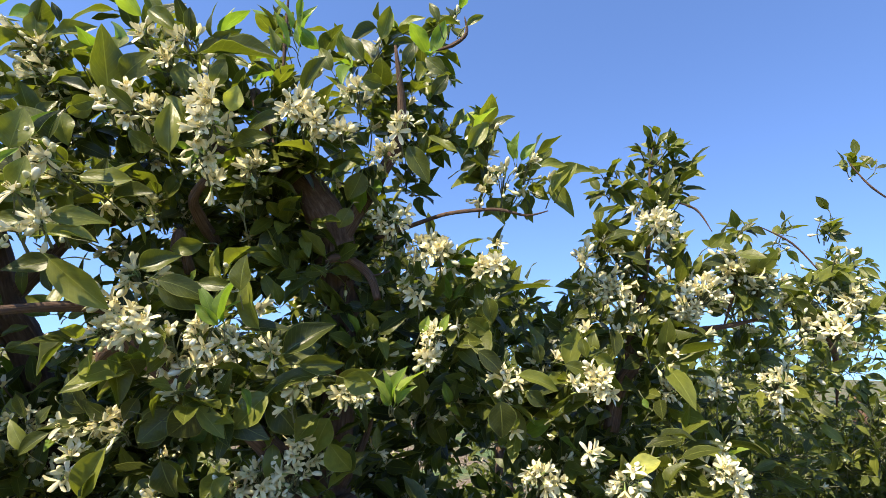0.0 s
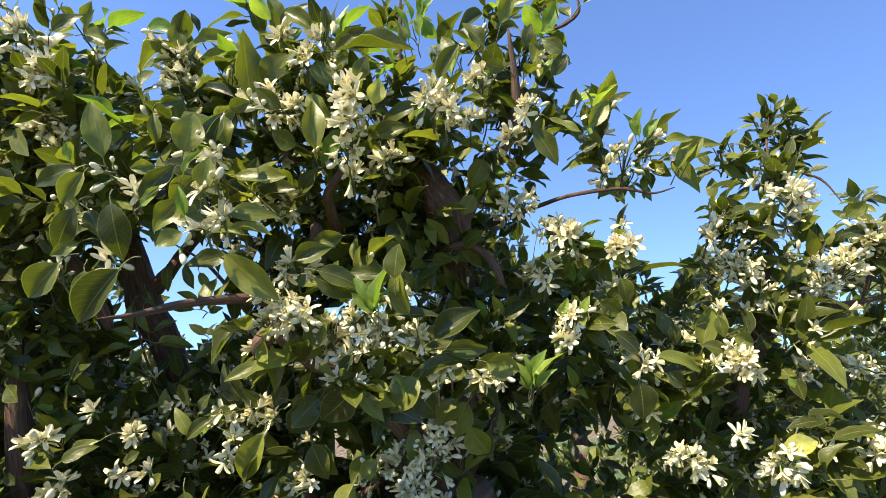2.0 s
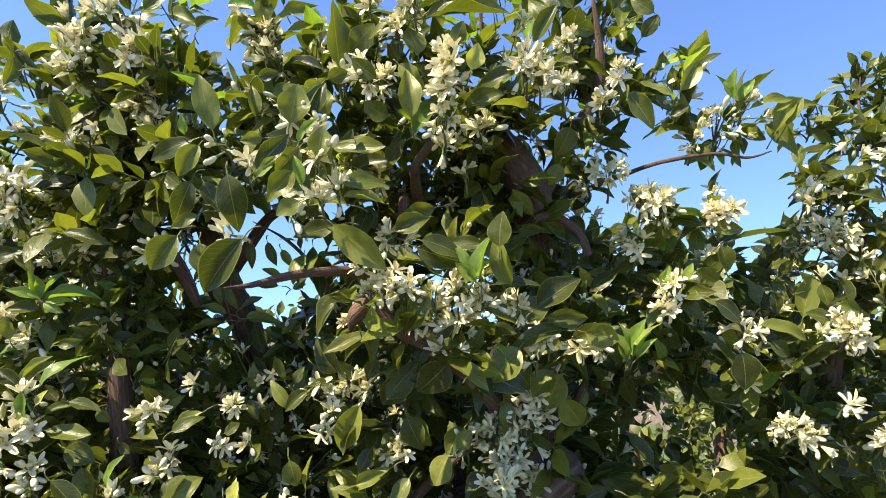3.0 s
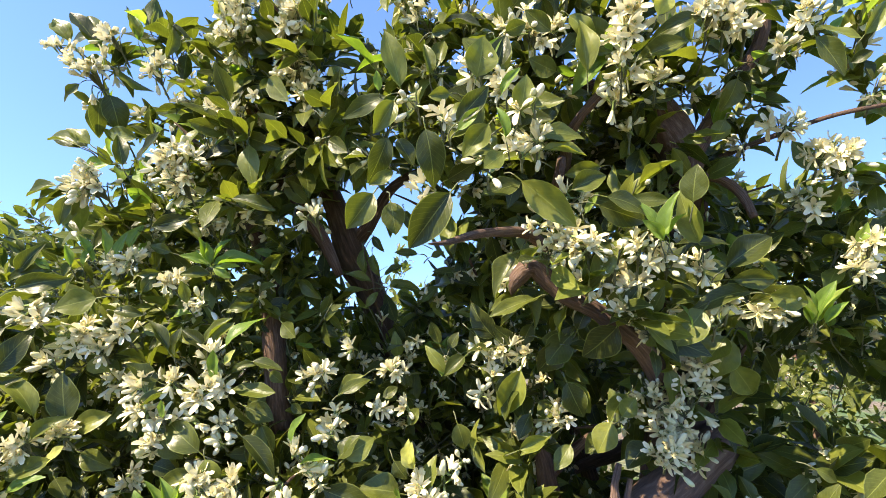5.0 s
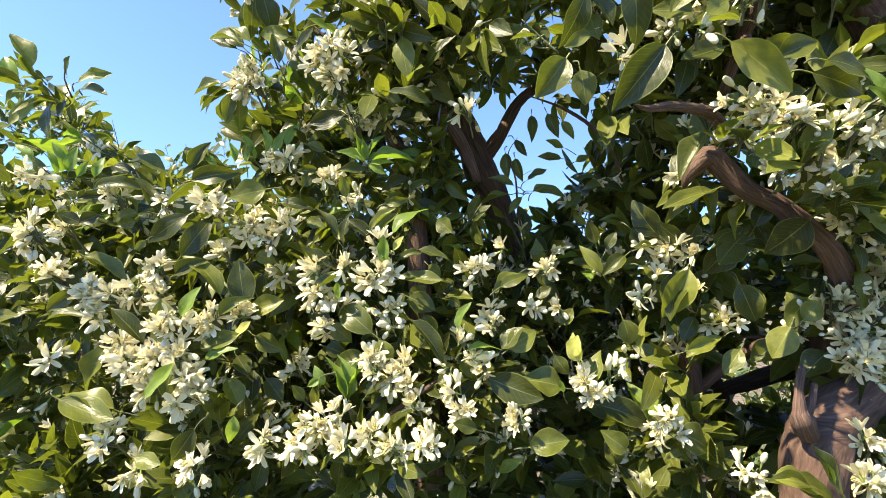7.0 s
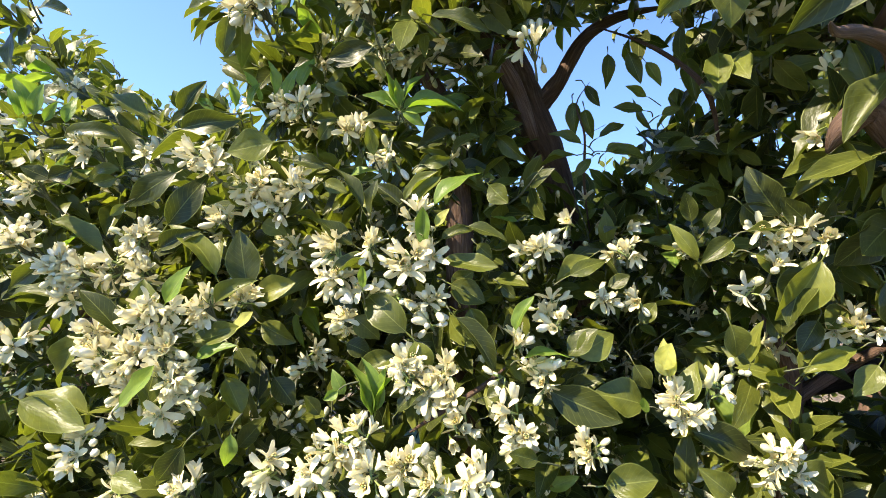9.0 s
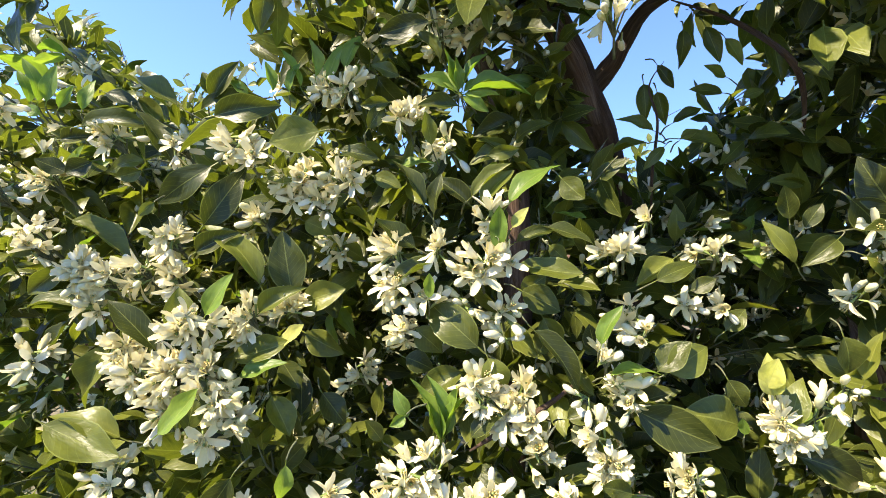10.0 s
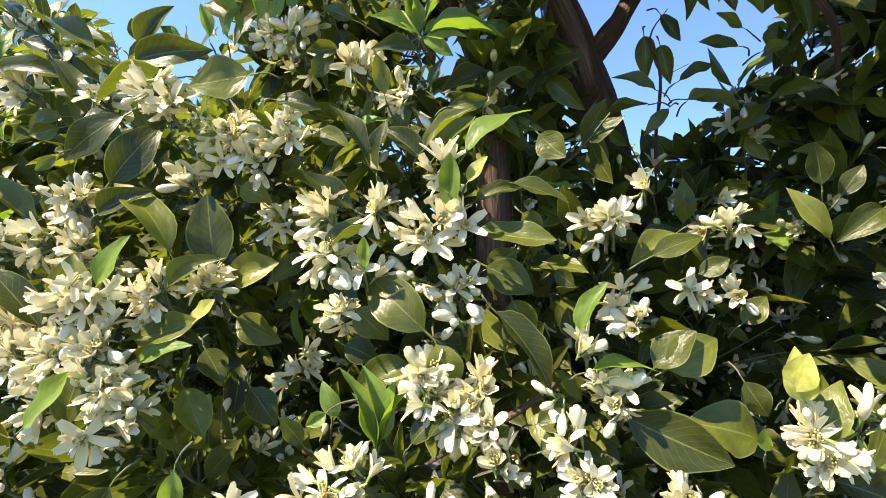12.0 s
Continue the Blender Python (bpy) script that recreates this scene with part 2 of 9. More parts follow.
def flower_shape(lean, curl, length, seed, fine=True):
    """An open citrus blossom: five petals, a column of stamens with yellow tips, calyx and stalk, facing +z."""
    r = random.Random(seed)
    out = [(petal_strip(2 * math.pi * k / 5, lean, curl, length * r.uniform(0.88, 1.08), 0.0034 * r.uniform(0.85, 1.15), seed * 7 + k, 4 if fine else 3), 0) for k in range(5)]
    if fine:
        for k in range(7):
            a = 2 * math.pi * k / 7 + r.uniform(-0.2, 0.2)
            v, f, u = rod(0.001, 0.0085 + r.uniform(-0.001, 0.001), 0.0009, 0.0006, 3)
            v = [(x + (0.0012 + 0.16 * z) * math.cos(a), y + (0.0012 + 0.16 * z) * math.sin(a), z) for x, y, z in v]
            out.append(((v, f, u), 0))
            v, f, u = ball(0.0026 * math.cos(a), 0.0026 * math.sin(a), 0.0094, 0.0009, 0.0015, 4, 3)
            out.append(((v, f, u), 1))
        out.append((ball(0, 0, 0.0100, 0.0014, 0.0014, 5, 3), 2))
    else:
        out.append((rod(0.001, 0.0085, 0.0022, 0.0030, 5), 0))
        out.append((ball(0, 0, 0.0092, 0.0030, 0.0014, 5, 3), 1))
    out.append((rod(-0.010, 0.001, 0.0008, 0.0019, 4), 2))
    return gather(*out)


def bud_shape(length, width, bent=0.0):
    v, f, u = ball(0, 0, length * 0.5, width / 2, length / 2, 7, 5)
    v = [(x * (0.80 + 0.35 * max(0.0, z / length)) + bent * z * z / length, y * (0.80 + 0.35 * max(0.0, z / length)), z) for x, y, z in v]
    return gather(((v, f, u), 0), (rod(-0.011, 0.0012, 0.0007, 0.0018, 4), 1))


WOOD = ("trunk", "limb", "branch", "stub", "sprout", "twig")


def mesh_of(name, shape, mats):
    verts, faces, uvs, slots = shape
    me = bpy.data.meshes.new(name)
    me.from_pydata(verts, [], faces)
    for m in mats:
        me.materials.append(m)
    me.polygons.foreach_set("material_index", slots)
    me.polygons.foreach_set("use_smooth", [True] * len(faces))
    layer = me.uv_layers.new(name="uv")
    loops = np.empty(len(me.loops), np.int32)
    me.loops.foreach_get("vertex_index", loops)
    co = np.asarray(uvs, np.float32)[loops]
    if name in WOOD:
        for q in me.polygons:
            if q.loop_total == 4:
                u = co[q.loop_start:q.loop_start + 4]
                if u[:, 0].max() - u[:, 0].min() > 0.5:
                    u[u[:, 0] < 0.5, 0] += 1
    layer.data.foreach_set("uv", co.ravel())
    me.update()
    return me


LEAF_SHAPES = [leaf_shape(9, 4, f, c, w, t, s) for s, (f, c, w, t) in enumerate(
    ((0.38, 0.14, 0.16, 0.2), (0.60, 0.28, 0.20, -0.4), (0.22, 0.42, 0.16, 0.4), (0.80, 0.10, 0.22, 0.3), (0.42, -0.14, 0.20, -0.3), (0.30, 0.55, 0.18, 0.6), (0.95, 0.34, 0.14, 0.1), (0.50, 0.20, 0.26, -0.5)))]
ROUGH_LEAVES = [leaf_shape(4, 2, f, c, 0.1, t, 30 + s) for s, (f, c, t) in enumerate(((0.25, 0.1, 0.1), (0.5, 0.25, -0.3), (0.1, 0.4, 0.3), (0.6, -0.1, 0.2)))]
FLOWER_SHAPES = [flower_shape(a, b, l, 3 + k) for k, (a, b, l) in enumerate(
    ((0.85, 0.45, 0.0190), (0.50, 0.35, 0.0190), (1.10, 0.70, 0.0195), (0.26, 0.20, 0.0185), (0.60, 0.75, 0.0195), (0.14, 0.12, 0.0180), (0.40, 0.15, 0.0190), (0.70, 0.10, 0.0185)))]
ROUGH_FLOWERS = [flower_shape(0.9, 0.65, 0.0185, 13, False), flower_shape(0.55, 0.50, 0.0185, 14, False), flower_shape(0.32, 0.3, 0.0180, 15, False)]
BUD_SHAPES = [bud_shape(0.0145, 0.0078), bud_shape(0.0190, 0.0084, 0.12), bud_shape(0.0090, 0.0064), bud_shape(0.0170, 0.0078, -0.1)]

SHAPES = {
    "leaf": (LEAF_SHAPES, [LEAF]), "young_leaf": (LEAF_SHAPES, [YOUNG]), "yellow_leaf": (LEAF_SHAPES, [YELLOW]),
    "flower": (FLOWER_SHAPES, [PETAL, STAMEN, CALYX]), "bud": (BUD_SHAPES, [BUD, CALYX]),
    "rough_leaf": (ROUGH_LEAVES, [LEAF]), "far_leaf": (ROUGH_LEAVES, [FAR_LEAF]), "rough_flower": (ROUGH_FLOWERS, [PETAL, STAMEN, CALYX]),
}
MESHES = {kind: [mesh_of(kind, s, mats) for s in shapes] for kind, (shapes, mats) in SHAPES.items()}
ARRAYS = {kind: [(np.array(v, np.float32), f, u, s) for v, f, u, s in shapes] for kind, (shapes, mats) in SHAPES.items()}


def part(name, me, parent, label=""):
    ob = new(name, me)
    ob.parent = parent
    if label:
        ob["label"] = label
    return ob


class Tree:
    """A tree's parts: near pieces are objects of their own, the uncountable rest is joined."""

    def __init__(self, base, label):
        self.root = tagged(new("orange_tree"), label, "tree", "trees of the orchard")
        self.root.location = base
        self.base = Vector(base)
        self.rest, self.twigs = {}, []

    def put(self, kind, m, near, own=None):
        """One piece with the world pose m; near ones are objects of their own, under their twig."""
        shapes = SHAPES[kind][0]
        pick = rng.randrange(len(shapes))
        if near:
            ob = part(kind, MESHES[kind][pick], own or self.root)
            ob.matrix_basis = Matrix.Translation(-self.base) @ m
            return
        kind = {"leaf": "leaf" if near else "rough_leaf", "flower": "flower" if near else "rough_flower"}.get(kind, kind)
        self.rest.setdefault(kind, []).append((rng.randrange(len(SHAPES[kind][0])), np.array(m, np.float32)))

    def tube(self, points, radii, seg=8, knots=0.0):
        """Rings along a smooth line of points in the world: vertices and faces relative to the root."""
        pts, rad = [], []
        P = [Vector(p) for p in points]
        for i in range(len(P) - 1):
            a, b, c, d = P[max(0, i - 1)], P[i], P[i + 1], P[min(len(P) - 1, i + 2)]
            steps = 5 if seg > 5 else 3
            for s in range(steps):
                t = s / steps
                pts.append(0.5 * ((2 * b) + (c - a) * t + (2 * a - 5 * b + 4 * c - d) * t * t + (3 * b - a - 3 * c + d) * t ** 3))
                rad.append(radii[i] * (1 - t) + radii[i + 1] * t)
        pts.append(P[-1])
        rad.append(radii[-1])
        verts, faces = [], []
        side = Vector((0.37, 0.61, 0.70))
        for i, (p, r) in enumerate(zip(pts, rad)):
            ahead = (pts[min(i + 1, len(pts) - 1)] - pts[max(i - 1, 0)]).normalized()
            e1 = (side - ahead * side.dot(ahead)).normalized()
            e2 = ahead.cross(e1)
            for j in range(seg):
                q = 2 * math.pi * j / seg
                n = e1 * math.cos(q) + e2 * math.sin(q)
                lump = 1 + knots * (noise.noise((p + n * r) * 22) + 0.6 * noise.noise((p + n * r) * 70))
                verts.append(tuple(p + n * r * lump - self.base))
        for i in range(len(pts) - 1):
            for j in range(seg):
                a, b = i * seg + j, i * seg + (j + 1) % seg
                faces.append((a, b, b + seg, a + seg))
        faces.append(tuple(range(seg))[::-1])
        faces.append(tuple(range(len(verts) - seg, len(verts))))
        return verts, faces

    def wood(self, name, points, radii, seg=12, knots=0.14, label=""):
        v, f = self.tube(points, radii, seg, knots)
        run = sum((Vector(a) - Vector(b)).length for a, b in zip(points, points[1:]))
        rings = len(v) // seg
        uvs = [(k % seg / seg, run * (k // seg) / (rings - 1)) for k in range(len(v))]
        return part(name, mesh_of(name, (v, f, uvs, [0] * len(f)), [BARK]), self.root, label)

    def twig(self, points, r0=0.0022, r1=0.0010):
        n = len(points)
        self.twigs.append(self.tube(points, [r0 + (r1 - r0) * i / (n - 1) for i in range(n)], 4))

    def sprig(self, name, lines):
        """The stalks of one spray or truss, as a part that carries its leaves and blossoms."""
        v, f = [], []
        for points, r0, r1 in lines:
            tv, tf = self.tube(points, [r0 + (r1 - r0) * i / (len(points) - 1) for i in range(len(points))], 4)
            f += [tuple(i + len(v) for i in q) for q in tf]
            v += tv
        return part(name, mesh_of(name, (v, f, [(0.5, 0.5)] * len(v), [0] * len(f)), [TWIG]), self.root)

    def finish(self):
        """Joins what was not built singly."""
        for kind, items in self.rest.items():
            vs, fs, us, ss, k = [], [], [], [], 0
            for pick, m in items:
                v, f, u, s = ARRAYS[kind][pick]
                w = v @ m[:3, :3].T + m[:3, 3] - np.array(self.base, np.float32)
                vs.append(w)
                fs += [tuple(i + k for i in q) for q in f]
                us += u
                ss += s
                k += len(v)
            name = {"bud": "bud_growth", "flower": "outer_blossom", "rough_flower": "inner_blossom", "leaf": "foliage", "rough_leaf": "inner_foliage", "far_leaf": "foliage"}.get(kind, "foliage")
            tagged(part(name, mesh_of(name, (np.concatenate(vs).tolist(), fs, us, ss), SHAPES[kind][1]), self.root), kind="stuff")
        if self.twigs:
            v, f = [], []
            for tv, tf in self.twigs:
                k = len(v)
                v += tv
                f += [tuple(i + k for i in q) for q in tf]
            tagged(part("twig_growth", mesh_of("twig_growth", (v, f, [(0.5, 0.5)] * len(v), [0] * len(f)), [TWIG]), self.root), kind="stuff")


def aim(place, along, face, length, width=1.0):
    """A leaf's pose: its stalk's foot, the way it points, and the way its upper side looks."""
    y = Vector(along).normalized()
    f = Vector(face)
    z = f - y * f.dot(y)
    if z.length < 1e-4:
        z = y.orthogonal()
    z.normalize()
    x = y.cross(z)
    m = Matrix((x, y, z)).transposed().to_4x4()
    return Matrix.Translation(place) @ m @ Matrix.Diagonal((length * width, length, length, 1))


OPENINGS = []


def opening(a, b, towards, wide, near=0.45):
    """Cuts a gap in the foliage from the line a-b to towards, a camera position or a point sunward; wide is its radius
    at the line.
    """
    for k in range(7):
        ray = Vector(a).lerp(Vector(b), k / 6) - Vector(towards)
        OPENINGS.append((*towards, *ray, ray.length_squared, wide, near))


def in_opening(p):
    global OPENINGS
    if isinstance(OPENINGS, list):
        OPENINGS = np.array(OPENINGS)
    off, ray = np.array(p) - OPENINGS[:, :3], OPENINGS[:, 3:6]
    t = (off * ray).sum(1) / OPENINGS[:, 6]
    miss = ((off - ray * t[:, None]) ** 2).sum(1)
    return bool(np.any((t > OPENINGS[:, 8]) & (t < 0.985) & (miss < (OPENINGS[:, 7] * t) ** 2)))


def rand_dir():
    while True:
        v = Vector((rng.uniform(-1, 1), rng.uniform(-1, 1), rng.uniform(-1, 1)))
        if 0.05 < v.length < 1:
            return v.normalized()


def axis_pose(place, axis, size=1.0):
    q = Vector(axis).to_track_quat("Z", "Y").to_matrix()
    turn = Matrix.Rotation(rng.uniform(0, 6.28), 4, "Z")
    return Matrix.Translation(place) @ q.to_4x4() @ turn @ Matrix.Diagonal((size, size, size, 1))


def hero_leaf(tree, base, tip, width=1.0, face=(0, -1, 0.45), kind="leaf"):
    """A single leaf from the foot of its stalk to its tip."""
    b, t = Vector(base), Vector(tip)
    face = Vector(face).normalized() + rand_dir() * 0.22 + Vector((0, 0, 0.10))
    tree.put(kind, aim(b, t - b, face, (t - b).length * 1.03, width * rng.uniform(0.88, 1.04)), True)
    way = (t - b).normalized()
    foot = b - way * 0.014 + Vector((rng.uniform(-0.005, 0.005), 0.012, -0.003))
    tree.twig([foot, b - way * 0.007 + Vector((0, 0.004, 0)), b], 0.0011, 0.0008)


def cluster(tree, x, y, z, r, flowers, buds):
    """A dense truss of blossoms and buds round one place, on its own stalk."""
    c = Vector((x, y, z))
    stem = c + Vector((0, 0.5, -0.5)) * r
    items, lines = [], [([stem + Vector((0, 0.6, -0.6)) * r, stem, c], 0.0020, 0.0012)]
    for i in range(round(flowers * 1.7)):
        d = (rand_dir() + Vector((-0.15, -0.6, 0.4))).normalized()
        p = c + d * r * rng.uniform(0.15, 0.85)
        items.append(("flower", axis_pose(p, d + rand_dir() * 0.85, rng.uniform(0.85, 1.15))))
        lines.append(([stem, c * 0.4 + p * 0.6, p - d * 0.008], 0.0011, 0.0008))
    for i in range(buds + flowers // 3):
        d = (rand_dir() + Vector((-0.1, -0.5, 0.1))).normalized()
        p = c + d * r * rng.uniform(0.5, 1.05)
        items.append(("bud", axis_pose(p, d + rand_dir() * 0.35, rng.uniform(0.75, 1.15))))
        lines.append(([stem, c * 0.5 + p * 0.5, p - d * 0.008], 0.0010, 0.0007))
    own = tree.sprig("blossom_truss", lines)
    for kind, m in items:
        tree.put(kind, m, True, own)


def clump(tree, x, y, z, r, leaves, flowers=0, buds=0, near=False, kind="leaf", long=0.068, flat=1.0, up=0.35, solid=False):
    """A spray of twigs with leaves, and with single blossoms between them, filling a rounded space of radius r."""
    c = Vector((x, y, z))
    shoots = max(2, leaves // 6)
    ends, lines = [], []
    for s in range(shoots):
        d = (rand_dir() + Vector((0, -0.25, up))).normalized()
        e = c + Vector((d.x, d.y, d.z * flat)) * r * rng.uniform(0.5, 0.9)
        a = c + rand_dir() * r * 0.2 + Vector((0, 0.35, -0.30)) * r
        mid = (a + e) / 2 + rand_dir() * r * 0.14
        ends.append((a, mid, e))
        if near or not (in_opening(e) or in_opening(mid) or in_opening(a)):
            lines.append(([a, mid, e], 0.0017, 0.0009))
    own = tree.sprig("leafy_twig", lines) if near else None
    if not near:
        for points, r0, r1 in lines:
            tree.twig(points, r0, r1)
    for i in range(leaves):
        a, mid, e = ends[i % shoots]
        t = rng.uniform(0.15, 1.0)
        p = a * (1 - t) ** 2 + mid * 2 * t * (1 - t) + e * t * t
        way = ((e - a).normalized() * 0.75 + rand_dir() * 0.95 + Vector((0, -0.12, -0.08))).normalized()
        if not solid and in_opening(p + way * long * 0.5):
            continue
        face = rand_dir() * 0.7 + Vector((-0.2, -0.55, 0.7))
        young = kind == "leaf" and near and t > 0.93
        tree.put("young_leaf" if young else kind, aim(p, way, face, long * rng.uniform(0.55, 1.15), rng.uniform(0.8, 1.1)), near, own)
    if near:
        flowers, buds = round(flowers * 1.6 + 0.5), round(buds * 1.5)
    for i in range(flowers + buds):
        a, mid, e = ends[rng.randrange(shoots)]
        t = rng.uniform(0.35, 1.05)
        p = a * (1 - t) ** 2 + mid * 2 * t * (1 - t) + e * t * t + rand_dir() * r * 0.16
        d = (p - c).normalized() + rand_dir() * 0.7 + Vector((0, -0.3, 0.1))
        if in_opening(p):
            continue
        tree.put("flower" if i < flowers else "bud", axis_pose(p, d, rng.uniform(0.85, 1.15)), near, own)


# ---- ground ----
bm = bmesh.new()
N = 48
grid = [[bm.verts.new((0, 0, 0)) for j in range(N + 1)] for i in range(N + 1)]
for i in range(N + 1):
    for j in range(N + 1):
        u, v = i / N * 2 - 1, j / N * 2 - 1
        X, Y = 900 * u * abs(u) ** 3 + 8 * u, 900 * v * abs(v) ** 3 + 8 * v
        grid[i][j].co = (X, Y, 0.05 * noise.noise(Vector((X * 0.5, Y * 0.5, 0))))
for i in range(N):
    for j in range(N):
        bm.faces.new((grid[i][j], grid[i + 1][j], grid[i + 1][j + 1], grid[i][j + 1])).smooth = True
me = bpy.data.meshes.new("ground")
bm.to_mesh(me)
bm.free()
me.materials.append(SOIL)
tagged(new("ground", me), "bare brown orchard soil with patches of low grass", "ground", kind="structure")

# ---- the blossoming tree ----
main = Tree((-0.35, 1.05, 0.0), "spreading orange tree covered in white blossom and glossy green leaves")
side = Tree((0.75, 1.45, 0.0), "smaller orange tree in blossom standing beside the large one")
main.wood("trunk", [(-0.42, 1.12, -0.05), (-0.38, 1.05, 0.4), (-0.36, 1.0, 0.9)], [0.10, 0.085, 0.075])
side.wood("trunk", [(0.75, 1.45, -0.05), (0.70, 1.38, 0.7), (0.60, 1.2, 1.25)], [0.07, 0.055, 0.03])

# gaps cut to fit the camera's view, so that limbs and sky show
opening((-0.925, 0.790, 1.524), (-0.921, 0.823, 1.312), (-0.422, -0.019, 1.485), 0.027, 0.4)
opening((-0.923, 0.781, 1.492), (-0.923, 0.788, 1.421), (-0.543, -0.035, 1.405), 0.025, 0.4)
opening((-0.203, 0.851, 1.723), (-0.122, 0.866, 1.660), (-0.006, 0.002, 1.548), 0.022, 0.5)
opening((-0.206, 0.840, 1.725), (-0.128, 0.858, 1.678), (-0.135, -0.007, 1.536), 0.022, 0.5)
opening((-1.022, 1.803, 2.007), (-0.808, 1.897, 1.958), (-0.650, 0.114, 1.401), 0.073, 0.4)
opening((-0.963, 1.830, 1.816), (-0.804, 1.900, 1.823), (-0.650, 0.114, 1.401), 0.077, 0.4)
opening((-0.818, 2.071, 1.979), (-0.500, 2.218, 1.894), (-0.784, 0.195, 1.433), 0.116, 0.5)
opening((-1.007, 1.591, 1.901), (-0.898, 1.643, 1.740), (-0.570, -0.027, 1.384), 0.068, 0.4)
opening((-0.898, 1.631, 1.904), (-0.717, 1.700, 1.889), (-0.570, -0.027, 1.384), 0.048, 0.4)
opening((-1.089, 1.565, 1.638), (-0.901, 1.608, 1.649), (-0.422, -0.019, 1.485), 0.054, 0.4)
opening((-1.150, 1.524, 1.810), (-1.132, 1.534, 1.771), (-0.422, -0.019, 1.485), 0.054, 0.4)
opening((-1.408, 1.682, 1.771), (-1.177, 1.676, 1.807), (-0.003, 0.001, 1.549), 0.043, 0.4)
opening((-1.441, 1.717, 1.619), (-1.133, 1.710, 1.658), (-0.003, 0.001, 1.549), 0.027, 0.4)
opening((-1.202, 1.639, 1.967), (-0.950, 1.645, 1.947), (-0.003, 0.001, 1.549), 0.035, 0.4)
opening((-0.564, 1.682, 1.801), (-0.554, 1.708, 1.688), (-0.003, 0.001, 1.549), 0.027, 0.4)
opening((0.035, 1.643, 1.992), (0.363, 1.643, 2.004), (-0.003, 0.001, 1.549), 0.043, 0.4)
opening((0.327, 1.660, 1.927), (0.339, 1.673, 1.871), (-0.003, 0.001, 1.549), 0.058, 0.4)
opening((-1.102, 1.617, 1.649), (-1.237, 1.597, 1.675), (-0.135, -0.007, 1.536), 0.043, 0.4)
opening((0.275, 1.735, 1.312), (0.488, 1.802, 1.212), (-0.422, -0.019, 1.485), 0.102, 0.45)
opening((0.964, 1.721, 1.686), (0.973, 1.717, 1.705), (-0.003, 0.001, 1.549), 0.023, 0.4)
opening((-0.910, 0.916, 1.602), (-0.839, 0.947, 1.586), (-0.650, 0.114, 1.401), 0.029, 0.5)
opening((-0.235, 0.889, 1.826), (-0.255, 0.889, 1.796), (-0.422, -0.019, 1.485), 0.040, 0.6)
opening((-0.913, 0.774, 1.498), (-0.912, 0.799, 1.344), (-0.371, -0.011, 1.500), 0.025, 0.4)
# gaps with near 0.02 open towards the sun, to let light in
opening((-0.913, 0.774, 1.498), (-0.912, 0.799, 1.344), (-1.423, 0.222, 2.283), 0.029, 0.02)
opening((-0.440, 0.665, 1.588), (-0.364, 0.670, 1.569), (-0.913, 0.103, 2.441), 0.030, 0.02)
opening((-1.232, 0.460, 1.316), (-1.126, 0.507, 1.232), (-1.690, -0.081, 2.136), 0.038, 0.02)
opening((-0.947, 0.584, 1.384), (-0.880, 0.615, 1.255), (-1.424, 0.035, 2.182), 0.038, 0.02)
opening((-0.479, 0.733, 1.550), (-0.321, 0.798, 1.465), (-0.570, -0.027, 1.384), 0.025, 0.3)
opening((-0.441, 0.770, 1.546), (-0.315, 0.818, 1.467), (-0.476, -0.027, 1.466), 0.026, 0.3)
opening((-0.460, 0.749, 1.570), (-0.339, 0.800, 1.482), (-0.528, -0.032, 1.422), 0.025, 0.3)
opening((-0.475, 0.733, 1.562), (-0.321, 0.797, 1.469), (-0.909, 0.201, 2.378), 0.024, 0.02)
opening((-0.342, 0.798, 1.197), (-0.339, 0.805, 1.128), (-0.570, -0.027, 1.384), 0.032, 0.3)
opening((-0.346, 0.794, 1.243), (-0.339, 0.804, 1.135), (-0.853, 0.235, 2.051), 0.031, 0.02)
opening((-0.268, 1.710, 1.102), (-0.140, 1.758, 1.105), (-0.570, -0.027, 1.384), 0.072, 0.45)
opening((-0.486, 0.909, 1.300), (-0.463, 0.922, 1.224), (-0.570, -0.027, 1.384), 0.017, 0.4)
opening((-0.501, 0.881, 1.311), (-0.492, 0.885, 1.302), (-1.007, 0.319, 2.169), 0.021, 0.02)
opening((-0.303, 0.802, 1.352), (-0.252, 0.825, 1.292), (-0.788, 0.249, 2.184), 0.039, 0.02)
opening((-0.415, 0.859, 1.309), (-0.366, 0.878, 1.311), (-0.570, -0.027, 1.384), 0.014, 0.4)
opening((-0.629, 0.475, 1.712), (-0.485, 0.533, 1.629), (-1.068, -0.060, 2.533), 0.037, 0.02)
opening((-0.574, 0.525, 1.622), (-0.484, 0.558, 1.599), (-1.040, -0.023, 2.473), 0.032, 0.02)
opening((-0.449, 0.614, 1.585), (-0.268, 0.676, 1.575), (-0.869, 0.081, 2.442), 0.041, 0.02)
opening((-0.363, 0.596, 1.620), (-0.249, 0.638, 1.591), (-0.817, 0.053, 2.468), 0.038, 0.02)
opening((-0.429, 0.774, 1.379), (-0.280, 0.834, 1.320), (-0.865, 0.240, 2.212), 0.048, 0.02)
opening((-0.643, 0.614, 1.304), (-0.564, 0.645, 1.292), (-1.114, 0.065, 2.160), 0.035, 0.02)
opening((-0.898, 0.554, 1.315), (-0.679, 0.619, 1.304), (-1.299, 0.022, 2.172), 0.052, 0.02)
opening((-0.609, 0.609, 1.299), (-0.541, 0.631, 1.279), (-1.086, 0.056, 2.151), 0.035, 0.02)
